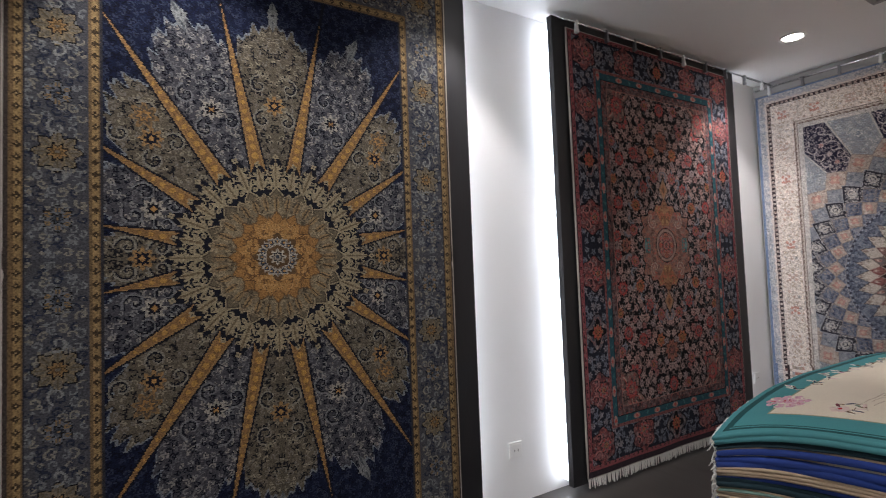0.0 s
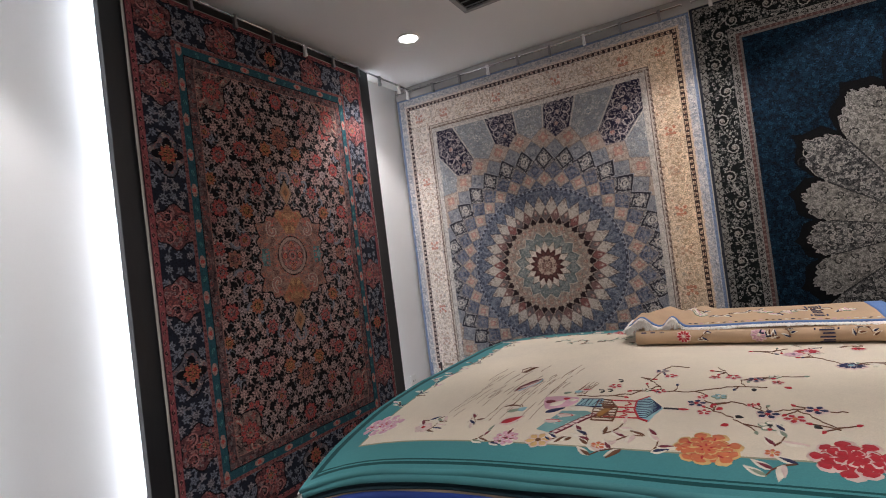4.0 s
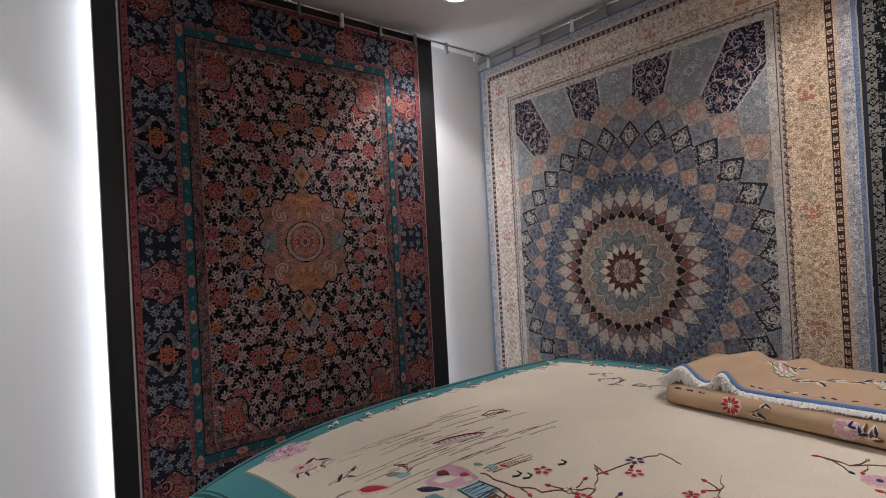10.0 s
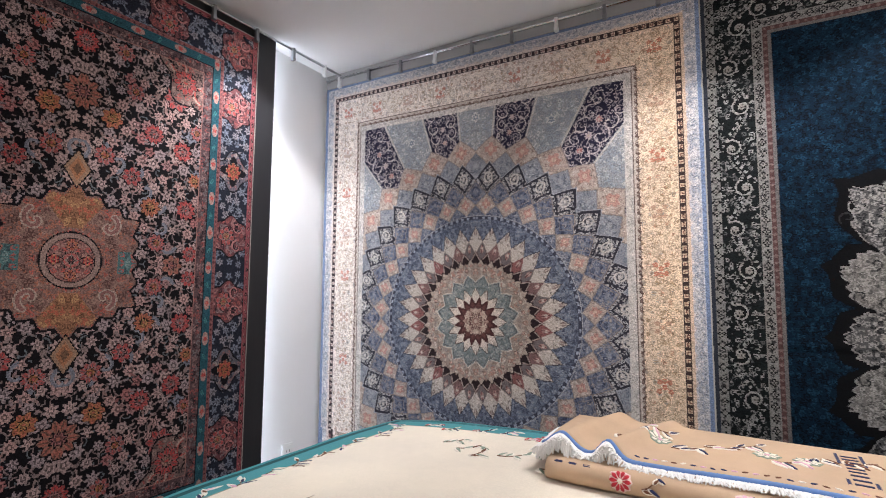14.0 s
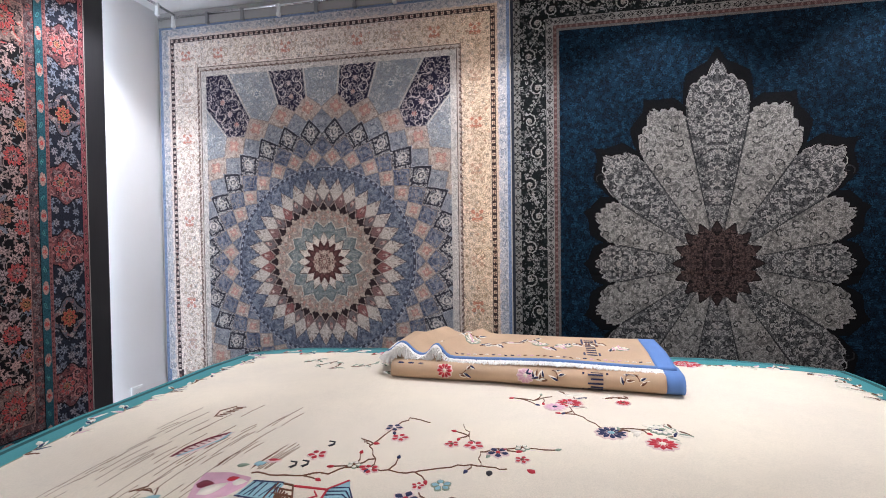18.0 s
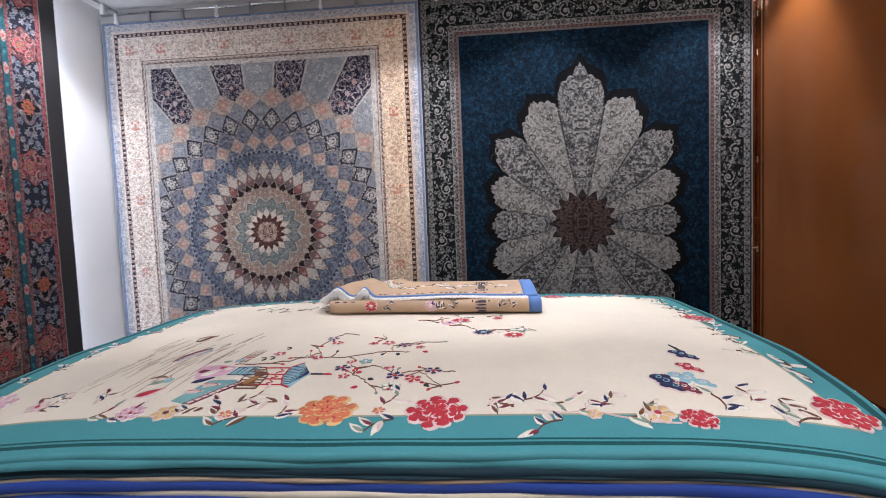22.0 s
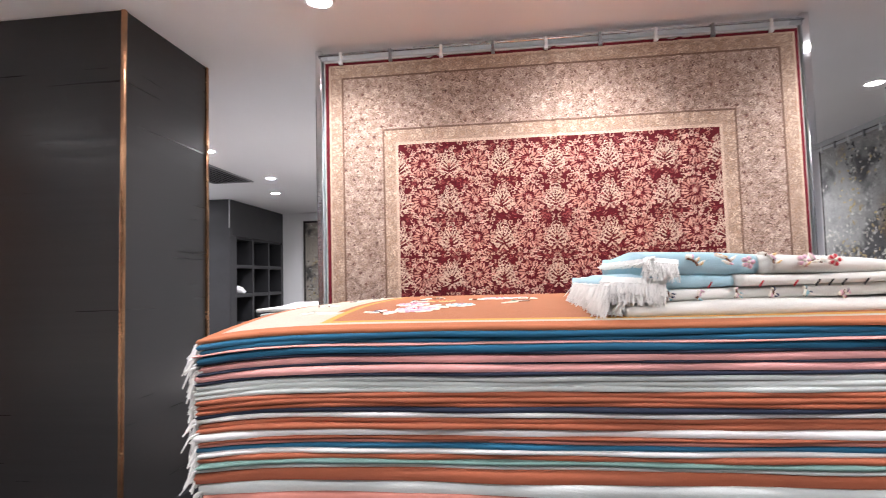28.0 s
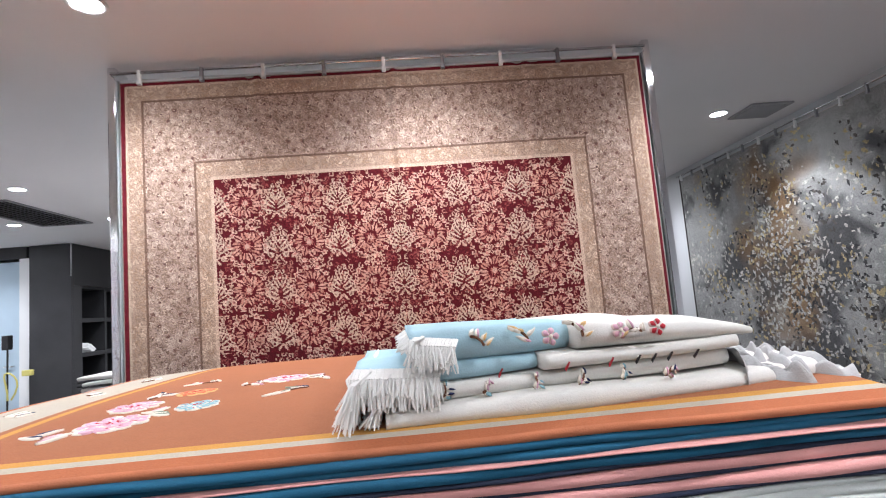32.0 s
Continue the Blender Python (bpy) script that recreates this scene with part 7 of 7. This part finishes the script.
def sheet_part(name, x0, x1, y0, y1, lift, thick, mat, label=""):
    """A piece of the loose sheet, with thickness."""
    bm = bmesh.new()
    nx, ny = max(2, int((x1 - x0) / 0.012)), max(2, int((y1 - y0) / 0.02))
    lay = []
    for dz in (lift, lift - thick):
        lay.append([[bm.verts.new((x0 + (x1 - x0) * i / nx, sheet_y(x0 + (x1 - x0) * i / nx, y0 + (y1 - y0) * j / ny), sheet_z(x0 + (x1 - x0) * i / nx, y0 + (y1 - y0) * j / ny) + dz)) for i in range(nx + 1)] for j in range(ny + 1)])
    top, low = lay
    for j in range(ny):
        for i in range(nx):
            bm.faces.new((top[j][i], top[j][i + 1], top[j + 1][i + 1], top[j + 1][i]))
            bm.faces.new((low[j][i], low[j + 1][i], low[j + 1][i + 1], low[j][i + 1]))
    for i in range(nx):
        bm.faces.new((low[0][i], low[0][i + 1], top[0][i + 1], top[0][i]))
        bm.faces.new((top[ny][i], top[ny][i + 1], low[ny][i + 1], low[ny][i]))
    for j in range(ny):
        bm.faces.new((top[j][0], top[j + 1][0], low[j + 1][0], low[j][0]))
        bm.faces.new((low[j][nx], low[j + 1][nx], top[j + 1][nx], top[j][nx]))
    return part(name, bm, mat, fc, label, smooth=True)


sheet_part("upper_fold", -0.54, 0.53, 0.086, 0.52, 0.012, 0.011, TANW)
sheet_part("blue_edge", -0.54, 0.53, 0.072, 0.0855, 0.0165, 0.012, BLUEB, "blue selvedge line")
sheet_part("blue_end", 0.531, 0.60, 0.070, 0.52, 0.013, 0.011, BLUEB, "cornflower blue end band")


class Lid(Drape):
    def __init__(self, root, z):
        self.root, self.z = root, z

    def at(self, x, y, lift):
        return (x, sheet_y(x, y), sheet_z(x, y) + 0.0125 + lift * 0.5)


ld = Lid(fc, 0.084)
for k in range(9):
    spray(ld, -0.34 + 0.09 * k, 0.30 + 0.06 * math.sin(k * 2.1), rng.uniform(-0.6, 0.6), rng, 0.05, (D_NAVY, D_BROWN, D_PINK))
for x in (-0.2, 0.1, 0.2, 0.43):
    blossom(ld, x, 0.30, 0.034, D_WHITE, D_PINK, 8)
for x in (0.28, 0.34):
    ld.stroke("fret_bar", [(x, 0.17), (x, 0.46)], 0.008, 0.008, D_NAVY)
for k in range(9):
    ld.stroke("key_fret", [(0.29, 0.18 + 0.032 * k), (0.33, 0.18 + 0.032 * k)], 0.007, 0.007, D_NAVY)
for k in range(30):
    x = -0.25 + 0.026 * k
    ld.shapes("border_fleck", [petal(x, 0.125, 0.016, 0.006, rng.uniform(-0.6, 0.6))], rng.choice((D_NAVY, D_BROWN, D_WHITE, D_PINK)), 0.004)
rr = random.Random(9)
tufts(rr, fc, lambda k: ((-0.53 + 1.08 * k, sheet_y(-0.53 + 1.08 * k, 0.070), sheet_z(-0.53 + 1.08 * k, 0.070) + 0.007), (0.15, -1, 0)), 420, 0.046, 0.006, yarn=0.6)
tufts(rr, fc, lambda k: ((-0.54 + 0.24 * k, sheet_y(-0.54 + 0.24 * k, 0.070), sheet_z(-0.54 + 0.24 * k, 0.070) + 0.008), (-0.15, -0.8, 0)), 320, 0.042, 0.040, yarn=0.7)
tufts(rr, fc, lambda k: ((-0.54, sheet_y(-0.54, 0.075 + 0.25 * k), sheet_z(-0.54, 0.075 + 0.25 * k) + 0.004), (-1, -0.2, 0)), 260, 0.045, 0.030, yarn=0.7)


class Flat(Drape):
    """Shapes on the front roll of the folded carpet, laid round its curve."""

    def __init__(self, root):
        self.root = root

    def at(self, x, y, lift):
        r = 0.034
        a = min(max(y / r, 0), 2.6)
        return (x, r - (r + lift * 0.6) * math.sin(a) - 0.075 * (x + 0.5), 0.034 - (r + lift * 0.6) * math.cos(a) + 0.001)


fl = Flat(fc)
for x, m, h in ((-0.27, D_RED, D_WHITE), (0.05, D_PINK, D_WHITE)):
    blossom(fl, x, 0.062, 0.032, m, h, 10)
for x in (-0.21, 0.10, 0.13, 0.17, 0.40, 0.46):
    spray(fl, x, 0.05, rng.uniform(0, 3), rng, 0.035, (D_NAVY, D_BROWN, D_NAVY))
for k in range(5):
    fl.stroke("key_fret", [(-0.47 + 0.022 * k, 0.04), (-0.47 + 0.022 * k, 0.085)], 0.007, 0.007, D_NAVY)
    fl.stroke("key_fret", [(-0.47 + 0.022 * k, 0.04 if k % 2 else 0.085), (-0.448 + 0.022 * k, 0.04 if k % 2 else 0.085)], 0.007, 0.007, D_NAVY)
for x in (0.265, 0.35):
    fl.stroke("fret_bar", [(x, 0.01), (x, 0.10)], 0.007, 0.007, D_NAVY)
for k in range(6):
    fl.stroke("key_fret", [(0.28 + 0.011 * (k % 2), 0.015 + 0.016 * k), (0.335, 0.015 + 0.016 * k)], 0.006, 0.006, D_NAVY)

# ---- pale folded carpet on the orange stack ----
LINEN = wool("off_white_wool", (0.62, 0.60, 0.55))
SKYW = wool("sky_blue_wool", (0.34, 0.50, 0.56))
pc = thing("rolled_carpet", Matrix.Translation((4.105, -5.06, 1.214)) @ pose(0, 0, 0, 0, 0, -88), "off-white and sky blue carpet folded in layers, with fringed ends", "carpet")
def taper_fold(x0, x1, y0, y1, left, right, seed, n=26, lump=0.006, bend=0.0):
    """A flat fold with a round front whose height changes from one end to the other; left and right: its (foot, top) there."""
    bm = bmesh.new()
    rr_ = random.Random(seed)
    p1, p2 = rr_.uniform(0, 6), rr_.uniform(0, 6)
    rings = []
    for i in range(n + 1):
        k = i / n
        x = x0 + (x1 - x0) * k
        a, b = left[0] + (right[0] - left[0]) * k, left[1] + (right[1] - left[1]) * k
        b -= bend * k ** 4
        w = lump * math.sin(7 * x + p1) + lump * 0.5 * math.sin(17 * x + p2)
        rings.append([bm.verts.new((x, y + w + 0.05 * k * k, z + 0.10 * (b - a) * math.sin(9 * x + 6 * y + p2) * (z > (a + b) / 2))) for y, z in round_slab(y0, y1, a, b)])
    m = len(rings[0])
    for a, b in zip(rings, rings[1:]):
        for k in range(m):
            bm.faces.new((a[k], b[k], b[(k + 1) % m], a[(k + 1) % m]))
    for r in (rings[0][::-1], rings[-1]):
        bm.faces.new(r)
    bmesh.ops.recalc_face_normals(bm, faces=bm.faces)
    return bm


part("lower_fold", taper_fold(0.10, 0.93, 0.0, 0.50, (0.0, 0.036), (0.0, 0.040), 21), LINEN, pc, smooth=True)
part("middle_fold", taper_fold(0.09, 0.76, 0.03, 0.50, (0.037, 0.066), (0.044, 0.076), 22), LINEN, pc, smooth=True)
part("middle_fold", taper_fold(0.385, 0.78, 0.025, 0.50, (0.072, 0.100), (0.077, 0.100), 23), LINEN, pc, smooth=True)
part("blue_fold", taper_fold(0.05, 0.384, 0.022, 0.50, (0.067, 0.101), (0.072, 0.101), 23), SKYW, pc, "sky blue ground", smooth=True)
part("upper_fold", taper_fold(0.455, 0.82, 0.035, 0.50, (0.102, 0.152), (0.098, 0.140), 24, bend=0.03), LINEN, pc, smooth=True)
part("blue_fold", taper_fold(0.15, 0.454, 0.035, 0.50, (0.102, 0.158), (0.102, 0.153), 24), SKYW, pc, "sky blue ground", smooth=True)
rr = random.Random(33)
for z, x0, n, ln, dr in ((0.150, 0.155, 560, 0.055, 0.020), (0.101, 0.06, 900, 0.080, 0.078), (0.050, 0.09, 520, 0.060, 0.036)):
    tufts(rr, pc, lambda k, z=z, x0=x0: ((x0 + 0.015, 0.02 + 0.46 * k, z), (-0.75, -0.55, 0)), n, ln, dr, yarn=0.5)
for z, x0, x1, n, dr in ((0.104, 0.05, 0.20, 300, 0.065), (0.15, 0.155, 0.23, 170, 0.055)):
    tufts(rr, pc, lambda k, z=z, x0=x0, x1=x1: ((x0 + (x1 - x0) * k, 0.028, z - 0.01 * k), (-0.45, -0.8, 0)), n, 0.040, dr * 0.8, yarn=0.5)
# the far end is bunched up
bm = bmesh.new()
sheet = []
for i in range(40):
    k = i / 39
    row = []
    for j in range(40):
        e = j / 39
        h = (0.112 - 0.092 * k) * (1 - 0.75 * (2 * e - 1) ** 4) * (0.75 + 0.25 * math.sin(3 + 6 * k))
        row.append(bm.verts.new((0.755 + 0.225 * k + 0.014 * math.sin(9 * e + 5 * k), 0.02 + 0.34 * e + 0.03 * math.sin(11 * k), max(0.0, h + (0.010 * math.sin(24 * e + 7 * math.sin(5 * k)) + 0.008 * math.sin(31 * k + 17 * e) + 0.005 * math.sin(52 * e - 23 * k)) * min(1, 0.5 + 2 * k)) if 0 < j < 39 and i < 39 else -0.002)))
    sheet.append(row)
for a, b in zip(sheet, sheet[1:]):
    for j in range(39):
        bm.faces.new((a[j], b[j], b[j + 1], a[j + 1]))
bmesh.ops.recalc_face_normals(bm, faces=bm.faces)
part("bunched_end", bm, wool("grey_linen", (0.38, 0.375, 0.365)), pc, "crumpled grey-white end", smooth=True)
tufts(rr, pc, lambda k: ((0.945, 0.05 + 0.28 * k, 0.02), (0.9, -0.3, 0)), 240, 0.05, 0.015)


class Front(Flat):
    def __init__(self, root, y0, z0, r):
        self.root, self.y0, self.z0, self.r = root, y0, z0, r

    def at(self, x, y, lift):
        a = min(max(y / self.r, 0), 2.8)
        return (x, self.y0 + self.r - (self.r + lift * 0.9 + 0.004) * math.sin(a), self.z0 - (self.r + lift * 0.9) * math.cos(a))


f2 = Front(pc, 0.035, 0.127, 0.026)
for x, m in ((0.40, D_PINK), (0.53, D_PINK), (0.60, D_RED)):
    blossom(f2, x, 0.045, 0.015, m, D_WHITE, 5)
for x in (0.28, 0.36, 0.46, 0.57):
    spray(f2, x, 0.04, rng.uniform(0, 3), rng, 0.020, (D_WHITE, D_YELLOW, D_PINK))
f3 = Front(pc, 0.022, 0.085, 0.016)
for x in (0.30, 0.42, 0.50, 0.55, 0.58, 0.61, 0.66):
    f3.stroke("stem", [(x, 0.010), (x + 0.006, 0.026)], 0.002, 0.0015, D_BLACK if x > 0.5 else D_RED)
f4 = Front(pc, 0.028, 0.053, 0.0145)
for x in (0.20, 0.27, 0.36, 0.44, 0.52, 0.60):
    spray(f4, x, 0.016, rng.uniform(0, 1), rng, 0.013, (D_NAVY, D_PINK, D_SKY))

# ---- piles of carpets beyond the column ----
def small_pile(spec, layers, group, noun, seed, z0=0.002, sag=sag_flat):
    z = z0
    for i, (mat, thick, words) in enumerate(layers):
        stack_layer(spec, z, thick * 0.97, sag, mat, words + " carpet in a " + noun, seed + i, group, min(1.0, 0.25 + 0.28 * i) if sag is sag_crumple else 0.6, 24, 18, cover=i == len(layers) - 1, loose=4.0)
        z += thick


SKYP = wool("denim_blue_wool", (0.115, 0.18, 0.31), 0.35)
GREYP = wool("weathered_grey_wool", (0.34, 0.30, 0.26))
small_pile((6.05, -1.45, 0.72, 0.42), [(PALE, 0.045, "ivory"), (PALE, 0.05, "ivory"), (SKYP, 0.045, "denim blue"), (SKYP, 0.06, "denim blue folded")], "carpets in the low blue pile", "low blue and ivory pile", 500, sag=sag_crumple)
small_pile((7.0, -0.62, 0.70, 0.36), [(GREYP, 0.045, "weathered grey"), (PALE, 0.045, "ivory"), (GREYP, 0.05, "weathered grey"), (PALE, 0.045, "pale"), (GREYP, 0.05, "weathered grey"), (GREYP, 0.05, "weathered grey"), (PALE, 0.045, "pale"), (GREYP, 0.05, "pale grey")], "carpets in the grey pile", "weathered grey pile", 520)
small_pile((7.30, -3.35, 0.95, 0.70), [(PALE, 0.06, "ivory"), (BEIGE, 0.05, "beige"), (PALE, 0.07, "ivory"), (RUST, 0.05, "dark red"), (PALE, 0.08, "ivory shaggy"), (PALE, 0.09, "ivory shaggy"), (PALE, 0.08, "ivory shaggy"), (PALE, 0.09, "ivory shaggy")], "carpets in the ivory pile", "low ivory pile", 540)
GREYSTRIPE = [(PALE, 0.03, "white"), (INNER, 0.02, "charcoal"), (STONE, 0.03, "grey"), (INNER, 0.018, "charcoal")]
small_pile((8.75, -3.05, 0.85, 0.68), [(BEIGE, 0.05, "beige")] * 6 + [(PALE, 0.04, "ivory"), (BEIGE, 0.05, "beige"), (PALE, 0.04, "ivory"), (INNER, 0.03, "charcoal"), (PALE, 0.05, "white"), (BEIGE, 0.06, "beige")] + GREYSTRIPE * 5 + [(PALE, 0.03, "white")], "carpets in the striped grey pile", "high grey and white pile", 560)

# ---- shelving cabinet ----
cb = thing("shelf_cabinet", (11.22, -0.2, 0), "tall charcoal shelf cabinet with open black compartments", "cabinet")
part("side", box(0, 0.04, 0.001, 0.60, 0.002, 2.795, 0.003), CABINET, cb)
part("side", box(2.14, 2.18, 0.001, 0.60, 0.002, 2.795, 0.003), CABINET, cb)
part("back", box(0.041, 2.139, 0.56, 0.60, 0.002, 2.795), INNER, cb)
part("fascia", box(0.041, 2.139, 0.0, 0.04, 2.17, 2.795, 0.002), CABINET, cb)
part("stile", box(0.041, 0.24, 0.0, 0.04, 0.002, 2.168, 0.002), CABINET, cb)
part("top", box(0.041, 2.139, 0.041, 0.559, 2.13, 2.168), CABINET, cb)
for x in (0.85, 1.50, 2.10):
    part("divider", box(x - 0.03, x + 0.03, 0.0, 0.555, 0.06, 2.128, 0.003), CABINET, cb)
for z in (0.06, 0.60, 1.12, 1.64):
    for x0, x1 in ((0.243, 0.818), (0.882, 1.468), (1.532, 2.068)):
        part("shelf", box(x0, x1, 0.002, 0.555, z - 0.03, z + 0.03, 0.003), CABINET, cb)
part("edge_strip", box(-0.008, -0.001, -0.006, 0.010, 2.3, 2.795), CHROME, cb)
pp = thing("paper_bundle", (11.72, -0.05, 1.151), "crumpled white wrapping paper lying on a shelf", "paper")
bm = bmesh.new()
bmesh.ops.create_icosphere(bm, subdivisions=3, radius=0.13)
for v in bm.verts:
    v.co = Vector((v.co.x * 1.4, v.co.y, max(0.0, v.co.z + 0.05) * 0.75)) + v.co.normalized() * 0.05 * noise.noise(v.co * 14)
    v.co.z = max(0.0, v.co.z)
part("sheet", bm, PLASTIC, pp)

# ---- door in the recess ----
solid("wall_recess_end", box(11.25, 11.40, 1.35, 1.80, 0, H), WHITE, "white painted wall beside a door", "wall")
solid("wall_recess_head", box(11.25, 11.40, 0.46, 1.35, 2.62, H), CABINET, "dark panel over a door", "wall")
solid("wall_recess_jamb", box(11.25, 11.40, 0.42, 0.56, 0, 2.62), WHITE, "white painted wall between door and cabinet", "wall")
dr = thing("door_1", (11.30, 0.95, 0), "pale blue painted door with a metal lever handle, shut", "door", kind="structure")
part("leaf", box(-0.02, 0.03, -0.37, 0.38, 0.004, 2.58, 0.003), DOORBLUE, dr)
for y0, y1 in ((-0.41, -0.375), (0.385, 0.41)):
    part("jamb", box(-0.03, 0.05, y0, y1, 0.003, 2.61, 0.003), FIXTURE, dr)
h = part("handle", rod((-0.06, -0.30, 1.05), (-0.06, -0.18, 1.05), 0.009), CHROME, dr, "metal lever handle")
part("rose", rod((-0.06, -0.30, 1.05), (-0.02, -0.30, 1.05), 0.012), CHROME, h)

# ---- stand with a coiled yellow cable ----
tp = thing("tripod_stand", (10.95, 0.50, 0), "thin black tripod stand with a yellow cable looped over it", "tripod")
part("pole", rod((0, 0, 0.25), (0, 0, 1.45), 0.012), INNER, tp)
part("head", box(-0.05, 0.05, -0.04, 0.05, 1.3, 1.5, 0.01), INNER, tp)
for a in range(3):
    part("leg", rod((0, 0, 0.32), (0.22 * math.cos(a * 2.09), 0.22 * math.sin(a * 2.09), 0.006), 0.009), INNER, tp)
YEL = mottled("yellow_plastic", (0.62, 0.55, 0.16), 0.5, var=0.08)
curve_part("cable", [Vector((-0.02, -0.02 + 0.16 * math.sin(i * 0.5) * (i / 12), 0.60 + 0.38 * math.sin(i * 0.26))) for i in range(13)], 0.012, YEL, tp, label="yellow cable")
part("plug", box(-0.05, 0.03, -0.34, -0.22, 0.92, 1.0, 0.01), YEL, tp)
